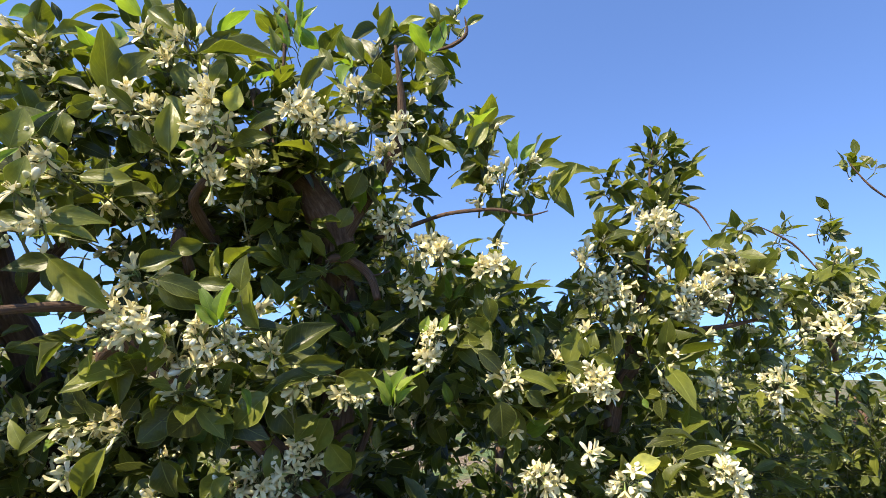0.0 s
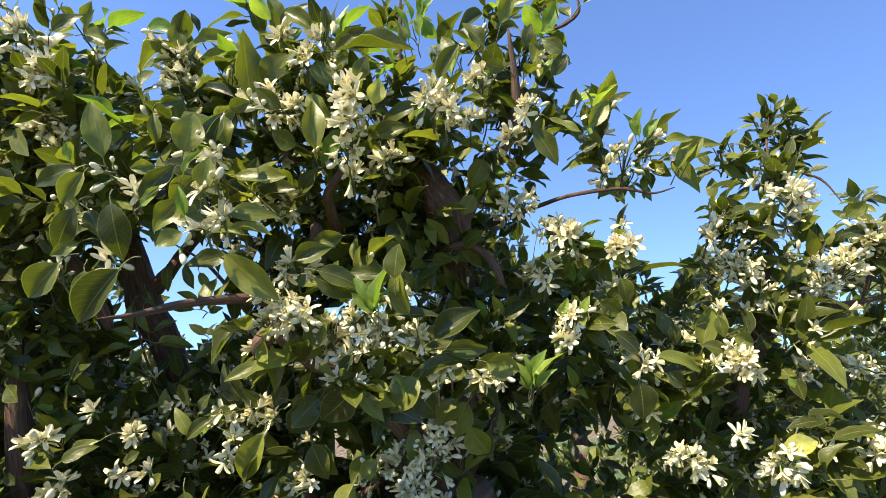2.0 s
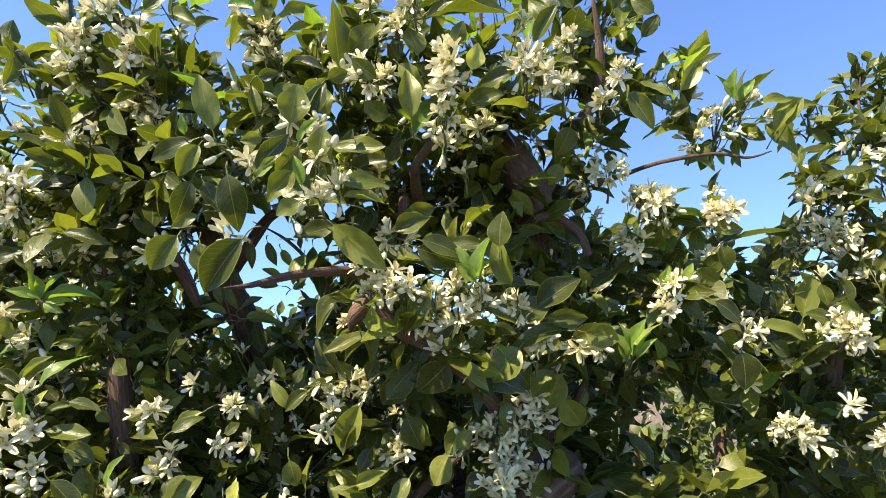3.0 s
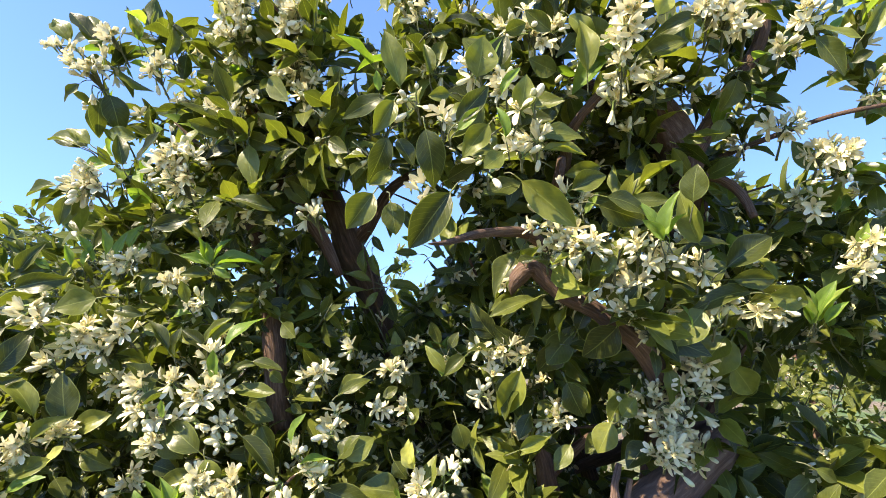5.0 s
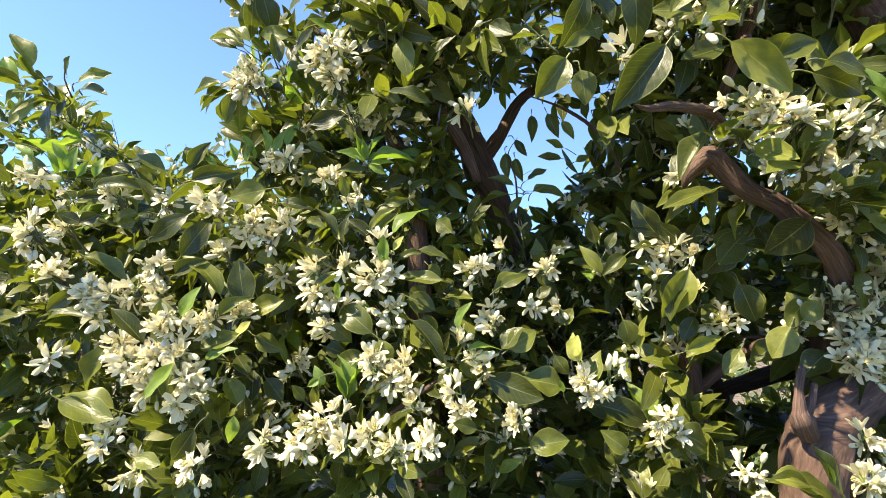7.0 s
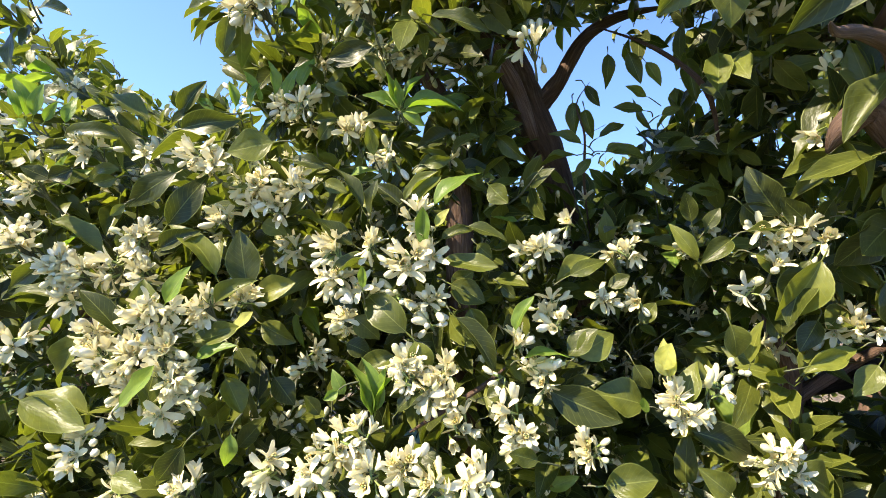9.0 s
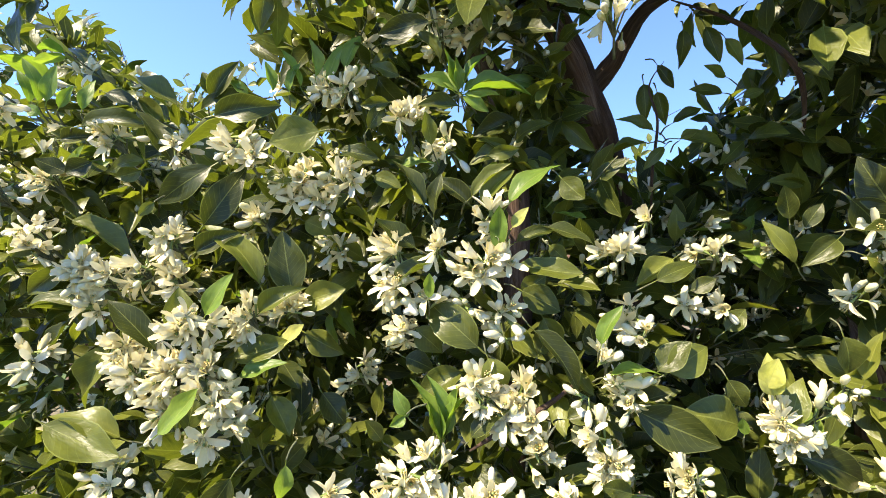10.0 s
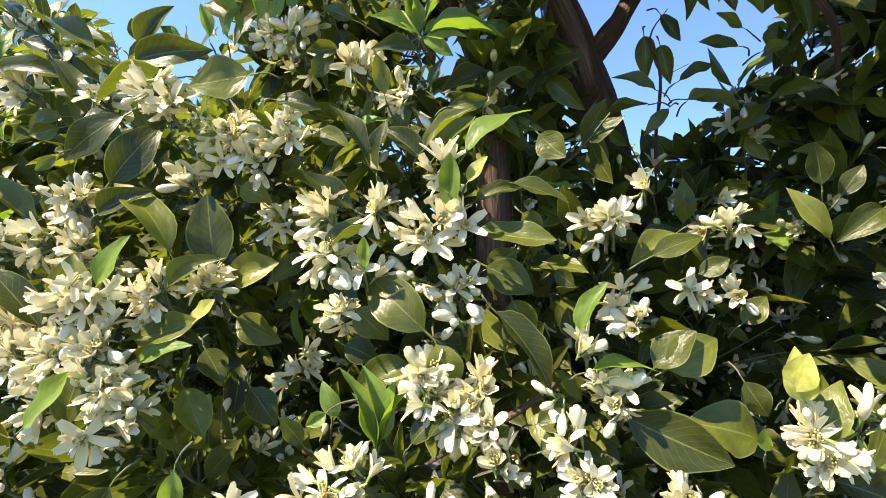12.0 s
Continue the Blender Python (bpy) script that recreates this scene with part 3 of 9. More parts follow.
opening((-0.304, 0.697, 1.303), (-0.141, 0.742, 1.320), (-0.733, 0.155, 2.174), 0.042, 0.02)
opening((-3.596, 1.732, 2.509), (-3.023, 1.970, 2.529), (-0.660, 0.104, 1.415), 0.124, 0.16)
opening((-3.215, 1.885, 2.310), (-2.997, 1.975, 2.323), (-0.660, 0.104, 1.415), 0.112, 0.16)
opening((-3.132, 1.915, 2.152), (-2.994, 1.972, 2.131), (-0.660, 0.104, 1.415), 0.100, 0.16)
opening((-3.500, 1.993, 2.442), (-2.966, 2.209, 2.455), (-0.814, 0.185, 1.453), 0.112, 0.16)
opening((-3.362, 2.032, 2.243), (-3.049, 2.161, 2.273), (-0.814, 0.185, 1.453), 0.106, 0.16)
opening((-3.171, 2.095, 2.075), (-3.046, 2.144, 2.052), (-0.814, 0.185, 1.453), 0.071, 0.16)
opening((-3.373, 1.613, 2.681), (-2.695, 1.866, 2.701), (-0.567, -0.028, 1.385), 0.163, 0.16)
opening((-3.123, 1.721, 2.482), (-2.667, 1.892, 2.480), (-0.567, -0.028, 1.385), 0.124, 0.16)
opening((-2.902, 1.815, 2.311), (-2.680, 1.897, 2.333), (-0.567, -0.028, 1.385), 0.112, 0.16)
opening((-2.776, 1.873, 2.153), (-2.638, 1.925, 2.157), (-0.567, -0.028, 1.385), 0.083, 0.16)
opening((-3.242, 1.785, 2.961), (-3.070, 1.826, 2.962), (-0.421, -0.018, 1.483), 0.133, 0.16)
opening((-3.252, 1.836, 2.610), (-3.079, 1.877, 2.611), (-0.421, -0.018, 1.483), 0.148, 0.16)
opening((-3.260, 1.878, 2.318), (-3.146, 1.910, 2.289), (-0.421, -0.018, 1.483), 0.118, 0.16)

# limbs, single leaves and blossom trusses of the outer crown
main.wood("limb", [(-0.221, 1.126, 0.873), (-0.227, 1.054, 1.188), (-0.213, 1.015, 1.383), (-0.197, 0.952, 1.604), (-0.207, 0.906, 1.753), (-0.229, 0.872, 1.811), (-0.262, 0.858, 1.861), (-0.318, 0.856, 1.934), (-0.376, 0.849, 2.037)], [0.0691, 0.0589, 0.0454, 0.0356, 0.0348, 0.0350, 0.0280, 0.0184, 0.0125])
main.wood("limb", [(-0.948, 0.958, 0.890), (-0.923, 0.843, 1.248), (-0.921, 0.805, 1.361), (-0.919, 0.779, 1.460), (-0.926, 0.777, 1.527), (-0.955, 0.790, 1.609), (-1.009, 0.798, 1.686)], [0.0281, 0.0243, 0.0208, 0.0196, 0.0188, 0.0153, 0.0116])
main.wood("limb", [(-0.753, 1.107, 1.247), (-0.804, 1.051, 1.438), (-0.832, 1.016, 1.549), (-0.863, 0.980, 1.624), (-0.896, 0.976, 1.716), (-0.937, 0.979, 1.805), (-0.986, 0.978, 1.939)], [0.0259, 0.0282, 0.0317, 0.0350, 0.0273, 0.0207, 0.0148])
main.wood("branch", [(-0.870, 0.982, 1.617), (-0.848, 0.981, 1.663), (-0.821, 0.987, 1.704), (-0.790, 1.011, 1.777), (-0.738, 1.055, 1.829), (-0.655, 1.124, 1.868)], [0.0141, 0.0169, 0.0138, 0.0120, 0.0092, 0.0019])
main.wood("branch", [(-0.748, 0.874, 1.737), (-0.670, 0.864, 1.696), (-0.604, 0.858, 1.635), (-0.578, 0.914, 1.573)], [0.0007, 0.0030, 0.0039, 0.0021])
main.wood("branch", [(-0.140, 0.930, 1.780), (-0.050, 0.880, 1.802), (0.006, 0.835, 1.808), (0.083, 0.822, 1.813), (0.135, 0.828, 1.806), (0.175, 0.835, 1.818)], [0.0050, 0.0042, 0.0036, 0.0030, 0.0022, 0.0010])
main.wood("branch", [(-0.240, 0.903, 1.719), (-0.203, 0.851, 1.723), (-0.168, 0.852, 1.721), (-0.133, 0.859, 1.694), (-0.117, 0.858, 1.654)], [0.0146, 0.0079, 0.0079, 0.0079, 0.0068])
main.wood("branch", [(-0.133, 0.859, 1.694), (-0.096, 0.837, 1.701)], [0.0021, 0.0014])
main.wood("branch", [(-0.210, 0.896, 1.750), (-0.250, 0.856, 1.834), (-0.296, 0.828, 1.865), (-0.372, 0.812, 1.888), (-0.447, 0.773, 1.919)], [0.0188, 0.0184, 0.0150, 0.0099, 0.0067])
main.wood("branch", [(-0.210, 0.896, 1.750), (-0.141, 0.870, 1.865), (-0.090, 0.828, 1.960), (-0.104, 0.776, 2.096)], [0.0188, 0.0136, 0.0102, 0.0021])
main.wood("branch", [(-0.175, 0.973, 1.328), (-0.142, 0.957, 1.399), (-0.121, 0.925, 1.452)], [0.0082, 0.0072, 0.0018])
main.wood("branch", [(-0.349, 0.703, 1.826), (-0.388, 0.722, 1.790), (-0.403, 0.763, 1.774), (-0.414, 0.869, 1.742)], [0.0067, 0.0078, 0.0091, 0.0123])
main.wood("branch", [(-0.421, 0.751, 1.701), (-0.416, 0.746, 1.736), (-0.431, 0.823, 1.686)], [0.0080, 0.0071, 0.0087])
main.wood("branch", [(-1.115, 0.721, 1.851), (-1.056, 0.741, 1.796), (-0.977, 0.763, 1.749), (-0.903, 0.794, 1.705), (-0.859, 0.823, 1.643), (-0.830, 0.850, 1.571)], [0.0011, 0.0051, 0.0092, 0.0124, 0.0136, 0.0074])
main.wood("branch", [(-0.434, 1.246, 1.325), (-0.418, 1.254, 1.272), (-0.396, 1.264, 1.197), (-0.362, 1.280, 1.090), (-0.365, 1.280, 0.852)], [0.0015, 0.0130, 0.0184, 0.0216, 0.0281])
main.wood("branch", [(-0.449, 1.209, 1.118), (-0.402, 1.229, 1.151), (-0.329, 1.283, 1.170), (-0.219, 1.364, 1.200)], [0.0011, 0.0115, 0.0171, 0.0243])
main.wood("branch", [(-0.926, 0.671, 1.165), (-0.891, 0.676, 1.194), (-0.844, 0.685, 1.230), (-0.814, 0.698, 1.259)], [0.0012, 0.0035, 0.0034, 0.0010])
main.wood("branch", [(-1.001, 0.770, 1.893), (-0.941, 0.798, 1.819), (-0.943, 0.784, 1.737)], [0.0173, 0.0238, 0.0211])
main.wood("branch", [(-0.866, 0.629, 1.992), (-0.850, 0.656, 1.973), (-0.821, 0.702, 1.924)], [0.0010, 0.0037, 0.0020])
main.wood("branch", [(-0.291, 0.763, 2.014), (-0.292, 0.756, 2.087), (-0.292, 0.743, 2.189)], [0.0017, 0.0039, 0.0010])
main.wood("branch", [(-0.034, 0.796, 2.101), (-0.004, 0.794, 2.112), (0.021, 0.789, 2.133), (0.017, 0.782, 2.163)], [0.0014, 0.0041, 0.0031, 0.0007])
side.wood("branch", [(0.348, 1.077, 1.431), (0.362, 1.059, 1.511), (0.395, 1.046, 1.569), (0.418, 1.025, 1.614), (0.469, 1.005, 1.660)], [0.0162, 0.0151, 0.0128, 0.0103, 0.0024])
side.wood("branch", [(0.390, 1.051, 1.546), (0.382, 1.038, 1.602), (0.411, 1.019, 1.729), (0.430, 1.016, 1.875), (0.442, 1.032, 1.985), (0.461, 1.034, 2.068)], [0.0116, 0.0093, 0.0059, 0.0036, 0.0025, 0.0004])
side.wood("branch", [(0.399, 1.035, 1.614), (0.470, 1.012, 1.629), (0.561, 1.009, 1.643), (0.651, 1.005, 1.666)], [0.0024, 0.0057, 0.0057, 0.0016])
side.wood("branch", [(0.561, 1.010, 1.641), (0.581, 0.989, 1.730), (0.567, 0.974, 1.796)], [0.0016, 0.0045, 0.0012])
side.wood("branch", [(0.474, 1.029, 1.913), (0.536, 1.033, 1.897), (0.558, 1.015, 1.842)], [0.0013, 0.0025, 0.0008])
side.wood("branch", [(0.929, 1.223, 1.485), (0.885, 1.148, 1.587), (0.842, 1.114, 1.646), (0.788, 1.080, 1.703)], [0.0014, 0.0064, 0.0050, 0.0013])
side.wood("branch", [(0.840, 1.301, 1.945), (0.920, 1.292, 1.898), (0.975, 1.280, 1.821)], [0.0011, 0.0030, 0.0016])
side.wood("branch", [(1.159, 1.355, 2.168), (1.202, 1.343, 2.087), (1.283, 1.339, 2.021)], [0.0012, 0.0032, 0.0022])
main.wood("branch", [(-0.528, 1.038, 1.768), (-0.465, 1.088, 1.785), (-0.391, 1.142, 1.803), (-0.288, 1.230, 1.848), (-0.140, 1.371, 1.877)], [0.0109, 0.0140, 0.0172, 0.0220, 0.0281])
main.wood("limb", [(-0.495, 0.739, 1.525), (-0.486, 0.730, 1.548), (-0.463, 0.737, 1.569), (-0.437, 0.749, 1.545), (-0.409, 0.761, 1.521), (-0.374, 0.775, 1.505), (-0.332, 0.793, 1.472), (-0.299, 0.819, 1.439), (-0.251, 0.895, 1.367), (-0.200, 1.032, 1.210)], [0.0014, 0.0125, 0.0157, 0.0157, 0.0133, 0.0133, 0.0149, 0.0167, 0.0213, 0.0290])
main.wood("branch", [(-0.561, 0.498, 1.568), (-0.548, 0.534, 1.575), (-0.515, 0.598, 1.596), (-0.467, 0.679, 1.608), (-0.438, 0.745, 1.591)], [0.0006, 0.0036, 0.0059, 0.0080, 0.0102])
main.wood("stub", [(-0.322, 0.842, 0.961), (-0.322, 0.834, 1.080), (-0.320, 0.829, 1.152), (-0.300, 0.850, 1.194), (-0.241, 0.907, 1.231), (-0.151, 0.990, 1.286)], [0.0430, 0.0430, 0.0425, 0.0400, 0.0370, 0.0360], label="stout brown trunk with a knotted burl")
main.wood("sprout", [(-0.338, 0.793, 1.191), (-0.352, 0.765, 1.215), (-0.355, 0.763, 1.227), (-0.355, 0.766, 1.254), (-0.347, 0.778, 1.283)], [0.0120, 0.0135, 0.0095, 0.0060, 0.0050], knots=0.3)
main.wood("sprout", [(-0.349, 0.766, 1.217), (-0.339, 0.773, 1.238), (-0.332, 0.785, 1.261)], [0.0070, 0.0050, 0.0040])
main.wood("branch", [(-0.422, 1.046, 0.918), (-0.437, 1.011, 1.030), (-0.451, 0.985, 1.155), (-0.466, 0.963, 1.247), (-0.487, 0.940, 1.297), (-0.505, 0.942, 1.335)], [0.0251, 0.0235, 0.0202, 0.0170, 0.0119, 0.0014])
main.wood("branch", [(-0.462, 0.979, 1.190), (-0.404, 0.974, 1.255), (-0.344, 0.972, 1.303), (-0.305, 0.996, 1.317)], [0.0101, 0.0099, 0.0048, 0.0007])
main.wood("branch", [(-0.409, 0.894, 1.306), (-0.377, 0.895, 1.311), (-0.341, 0.919, 1.308)], [0.0006, 0.0036, 0.0006])
main.wood("trunk", [(-0.140, 1.084, 0.956), (-0.177, 1.056, 1.150), (-0.186, 1.044, 1.267)], [0.0587, 0.0538, 0.0450])
main.wood("twig", [(-0.751, 0.943, 1.435), (-0.755, 0.864, 1.506), (-0.753, 0.821, 1.567), (-0.766, 0.815, 1.609), (-0.751, 0.822, 1.641)], [0.0010, 0.0021, 0.0016, 0.0011, 0.0003])
main.wood("twig", [(-0.753, 0.821, 1.567), (-0.727, 0.832, 1.584)], [0.0004, 0.0003])
hero_leaf(main, (0.282, 0.814, 1.397), (0.335, 0.810, 1.419), 1.30, (-0.18, -0.95, 0.24), "yellow_leaf")
hero_leaf(main, (0.282, 0.829, 1.381), (0.271, 0.806, 1.429), 1.00, (0.44, -0.84, -0.31))
hero_leaf(main, (0.354, 0.836, 1.368), (0.372, 0.824, 1.419), 1.00, (-0.89, -0.39, 0.23))
hero_leaf(main, (0.362, 0.887, 1.444), (0.427, 0.886, 1.453), 1.00, (-0.14, -0.32, 0.94))
hero_leaf(main, (0.412, 0.897, 1.349), (0.521, 0.894, 1.366), 1.00, (-0.16, -0.41, 0.90))
hero_leaf(side, (0.461, 1.015, 1.549), (0.462, 0.988, 1.587), 1.00, (-0.98, -0.18, -0.09))
hero_leaf(side, (0.573, 0.963, 1.746), (0.640, 0.954, 1.789), 1.00, (-0.49, -0.59, 0.65))
hero_leaf(side, (0.579, 0.966, 1.741), (0.643, 0.969, 1.733), 1.00, (0.12, -0.75, 0.65))
hero_leaf(side, (0.737, 0.986, 1.733), (0.817, 0.979, 1.767), 1.00, (-0.38, -0.45, 0.81))
hero_leaf(side, (0.496, 0.927, 1.783), (0.525, 0.907, 1.807), 1.42, (-0.44, -0.88, -0.20))
hero_leaf(side, (0.372, 0.892, 1.738), (0.319, 0.886, 1.762), 1.00, (0.22, -0.94, 0.27))
hero_leaf(side, (0.409, 0.966, 1.670), (0.440, 0.955, 1.720), 1.00, (-0.67, -0.69, 0.27))
hero_leaf(side, (0.297, 0.879, 1.786), (0.348, 0.875, 1.808), 1.00, (-0.33, -0.73, 0.60))
hero_leaf(side, (0.653, 0.981, 1.720), (0.731, 0.979, 1.728), 1.00, (-0.08, -0.73, 0.68))
hero_leaf(side, (0.667, 0.954, 1.706), (0.713, 0.969, 1.644), 1.00, (0.18, -0.98, -0.10))
hero_leaf(main, (-1.192, 0.576, 1.929), (-1.224, 0.561, 1.978), 1.00, (0.78, -0.53, 0.34))
hero_leaf(main, (-1.151, 0.588, 1.930), (-1.194, 0.569, 1.988), 1.00, (0.72, -0.60, 0.34))
hero_leaf(main, (-1.174, 0.624, 1.870), (-1.141, 0.642, 1.808), 1.09, (0.55, -0.83, 0.06))
hero_leaf(main, (-1.166, 0.610, 1.857), (-1.180, 0.616, 1.791), 1.00, (0.16, -0.98, -0.13))
hero_leaf(main, (-1.131, 0.564, 1.746), (-1.185, 0.548, 1.768), 1.00, (0.45, -0.70, 0.55))
hero_leaf(main, (-1.122, 0.575, 1.749), (-1.159, 0.560, 1.782), 1.00, (0.64, -0.63, 0.45))
hero_leaf(main, (-1.091, 0.604, 1.719), (-1.100, 0.593, 1.776), 1.00, (0.82, -0.57, 0.02))
hero_leaf(main, (-1.081, 0.610, 1.730), (-1.033, 0.615, 1.774), 1.00, (-0.18, -0.93, 0.31))
hero_leaf(main, (-1.146, 0.562, 1.674), (-1.150, 0.557, 1.625), 1.08, (0.80, -0.61, -0.01))
hero_leaf(main, (-1.158, 0.561, 1.687), (-1.212, 0.550, 1.672), 1.00, (-0.01, -0.79, 0.61))
hero_leaf(main, (-1.155, 0.559, 1.680), (-1.205, 0.551, 1.657), 1.00, (-0.09, -0.86, 0.50))
hero_leaf(main, (-1.092, 0.611, 1.946), (-1.093, 0.589, 1.977), 1.01, (0.65, -0.62, -0.43))
hero_leaf(main, (-1.036, 0.619, 1.963), (-1.032, 0.593, 1.980), 1.00, (0.98, 0.01, -0.20))
hero_leaf(main, (-0.980, 0.616, 1.945), (-0.929, 0.613, 1.921), 1.00, (0.25, -0.77, 0.58))
hero_leaf(main, (-0.936, 0.656, 1.848), (-0.861, 0.672, 1.860), 1.00, (0.14, -0.92, 0.35))
hero_leaf(main, (-1.003, 0.641, 1.858), (-0.952, 0.652, 1.846), 1.00, (0.29, -0.81, 0.51))
hero_leaf(main, (-1.005, 0.639, 1.753), (-0.993, 0.633, 1.806), 1.00, (-0.12, -0.99, -0.07))
hero_leaf(main, (-1.034, 0.616, 1.964), (-1.025, 0.612, 1.910), 1.00, (0.99, 0.02, 0.17))
hero_leaf(main, (-0.903, 0.632, 1.906), (-0.850, 0.644, 1.911), 1.00, (0.20, -0.97, 0.16))
hero_leaf(main, (-0.614, 0.946, 1.749), (-0.654, 0.929, 1.782), 1.09, (0.03, -0.89, -0.45))
hero_leaf(main, (-1.363, 0.423, 1.539), (-1.378, 0.409, 1.568), 1.00, (0.88, -0.41, 0.24), "young_leaf")
hero_leaf(main, (-1.336, 0.451, 1.662), (-1.290, 0.467, 1.682), 1.00, (0.22, -0.94, 0.25))
hero_leaf(main, (-1.341, 0.462, 1.658), (-1.288, 0.455, 1.658), 1.00, (-0.11, -0.85, 0.51))
hero_leaf(main, (-1.390, 0.429, 1.677), (-1.421, 0.413, 1.734), 1.00, (0.87, -0.27, 0.40))
hero_leaf(main, (-0.320, 0.849, 1.092), (-0.275, 0.861, 1.157), 1.00, (-0.80, -0.17, 0.58))
cluster(main, 0.256, 0.842, 1.531, 0.031, 9, 2)
cluster(main, 0.469, 0.900, 1.389, 0.025, 5, 2)
cluster(main, 0.504, 0.916, 1.370, 0.025, 5, 2)
cluster(main, 0.288, 0.822, 1.382, 0.031, 5, 8)
cluster(side, 0.378, 0.860, 1.805, 0.037, 8, 8)
cluster(side, 0.317, 0.968, 1.701, 0.051, 13, 10)
cluster(side, 0.366, 1.001, 1.656, 0.045, 7, 8)
cluster(side, 0.549, 0.951, 1.745, 0.040, 8, 6)
cluster(side, 0.494, 0.959, 1.689, 0.055, 15, 10)
cluster(side, 0.475, 0.981, 1.658, 0.047, 12, 8)
cluster(side, 0.626, 0.974, 1.718, 0.040, 8, 6)
cluster(side, 0.690, 0.968, 1.643, 0.035, 6, 4)
cluster(side, 0.647, 0.987, 1.535, 0.039, 9, 4)
cluster(side, 0.805, 0.992, 1.705, 0.041, 9, 4)
cluster(side, 0.761, 0.962, 1.639, 0.035, 7, 4)
cluster(side, 0.439, 1.009, 1.516, 0.035, 6, 4)
cluster(side, 0.249, 0.896, 1.745, 0.029, 4, 5)
cluster(side, 0.537, 1.006, 1.520, 0.031, 4, 2)
cluster(main, -1.155, 0.590, 1.884, 0.046, 9, 6)
cluster(main, -1.206, 0.574, 1.921, 0.020, 3, 1)
cluster(main, -1.123, 0.595, 1.938, 0.028, 3, 4)
cluster(main, -1.068, 0.625, 1.892, 0.033, 4, 4)
cluster(main, -0.907, 0.617, 1.966, 0.038, 9, 4)
cluster(main, -0.909, 0.624, 1.923, 0.038, 9, 2)
cluster(main, -0.817, 0.636, 1.945, 0.040, 9, 6)
cluster(main, -0.832, 0.669, 1.887, 0.039, 9, 4)
cluster(main, -0.812, 0.673, 1.839, 0.039, 9, 4)
cluster(main, -0.957, 0.658, 1.816, 0.030, 7, 2)
cluster(main, -1.016, 0.623, 1.732, 0.038, 9, 4)
cluster(main, -1.000, 0.633, 1.696, 0.038, 9, 6)
cluster(main, -1.121, 0.592, 1.692, 0.041, 4, 12)
cluster(main, -0.802, 0.693, 1.646, 0.027, 2, 8)
cluster(main, -1.007, 0.627, 1.729, 0.038, 9, 4)
cluster(main, -1.358, 0.422, 1.522, 0.022, 4, 2)
cluster(main, -1.336, 0.415, 1.433, 0.027, 5, 8)
cluster(main, -1.130, 0.587, 1.690, 0.030, 9, 4)
cluster(main, -1.120, 0.836, 1.422, 0.035, 6, 2)
cluster(main, -0.576, 1.075, 1.309, 0.034, 5, 2)
hero_leaf(main, (-0.832, 0.610, 1.981), (-0.857, 0.597, 2.031), 1.00, (0.82, -0.51, 0.28))
hero_leaf(main, (-0.719, 0.621, 1.973), (-0.679, 0.598, 1.984), 1.00, (-0.48, -0.87, -0.09))
hero_leaf(main, (-0.798, 0.600, 2.001), (-0.754, 0.587, 2.027), 1.00, (-0.05, -0.92, -0.38))
hero_leaf(main, (-0.766, 0.622, 2.025), (-0.741, 0.599, 2.050), 1.00, (-0.06, -0.76, -0.64))
cluster(main, -0.809, 0.631, 1.955, 0.040, 9, 3)
cluster(main, -0.825, 0.648, 1.878, 0.035, 8, 3)
cluster(main, -0.849, 0.603, 2.006, 0.035, 7, 3)
cluster(main, -0.274, 0.817, 1.291, 0.035, 8, 2)
hero_leaf(main, (-0.356, 0.722, 1.141), (-0.398, 0.684, 1.164), 1.00, (0.71, -0.43, 0.57))
hero_leaf(main, (-0.330, 0.700, 1.147), (-0.372, 0.680, 1.205), 1.00, (0.78, -0.47, 0.41))
hero_leaf(main, (-0.411, 0.690, 1.157), (-0.337, 0.717, 1.159), 1.00, (0.14, -0.45, 0.88))
cluster(main, -0.299, 0.732, 1.160, 0.018, 2, 4)
cluster(main, -0.296, 0.729, 1.207, 0.016, 2, 0)
hero_leaf(main, (-0.087, 0.815, 1.287), (-0.049, 0.815, 1.269), 1.01, (0.02, -1.00, 0.08))
hero_leaf(main, (0.038, 0.853, 1.262), (0.058, 0.831, 1.290), 1.04, (-0.69, -0.72, -0.05))


# the crown and its foremost spray
hero_leaf(main, (-0.602, 0.521, 1.755), (-0.617, 0.498, 1.828), 0.97, (0.46, -0.87, -0.18))
hero_leaf(main, (-0.608, 0.500, 1.747), (-0.661, 0.483, 1.721), 0.87, (0.27, -0.96, 0.09))
hero_leaf(main, (-0.599, 0.493, 1.739), (-0.620, 0.486, 1.698), 1.23, (0.50, -0.86, -0.11))
hero_leaf(main, (-0.608, 0.497, 1.700), (-0.625, 0.493, 1.644), 1.00, (0.43, -0.90, -0.07))
hero_leaf(main, (-0.603, 0.509, 1.658), (-0.630, 0.497, 1.638), 1.02, (0.50, -0.85, -0.18))
hero_leaf(main, (-0.567, 0.495, 1.707), (-0.551, 0.501, 1.639), 1.19, (0.18, -0.98, -0.04))
hero_leaf(main, (-0.605, 0.508, 1.699), (-0.583, 0.510, 1.663), 1.02, (0.10, -0.99, -0.01))
hero_leaf(main, (-0.528, 0.485, 1.628), (-0.575, 0.479, 1.562), 1.17, (0.31, -0.94, -0.13))
hero_leaf(main, (-0.534, 0.494, 1.697), (-0.492, 0.489, 1.739), 0.98, (0.09, -0.98, -0.19))
hero_leaf(main, (-0.493, 0.522, 1.713), (-0.525, 0.512, 1.673), 1.34, (0.40, -0.91, -0.09))
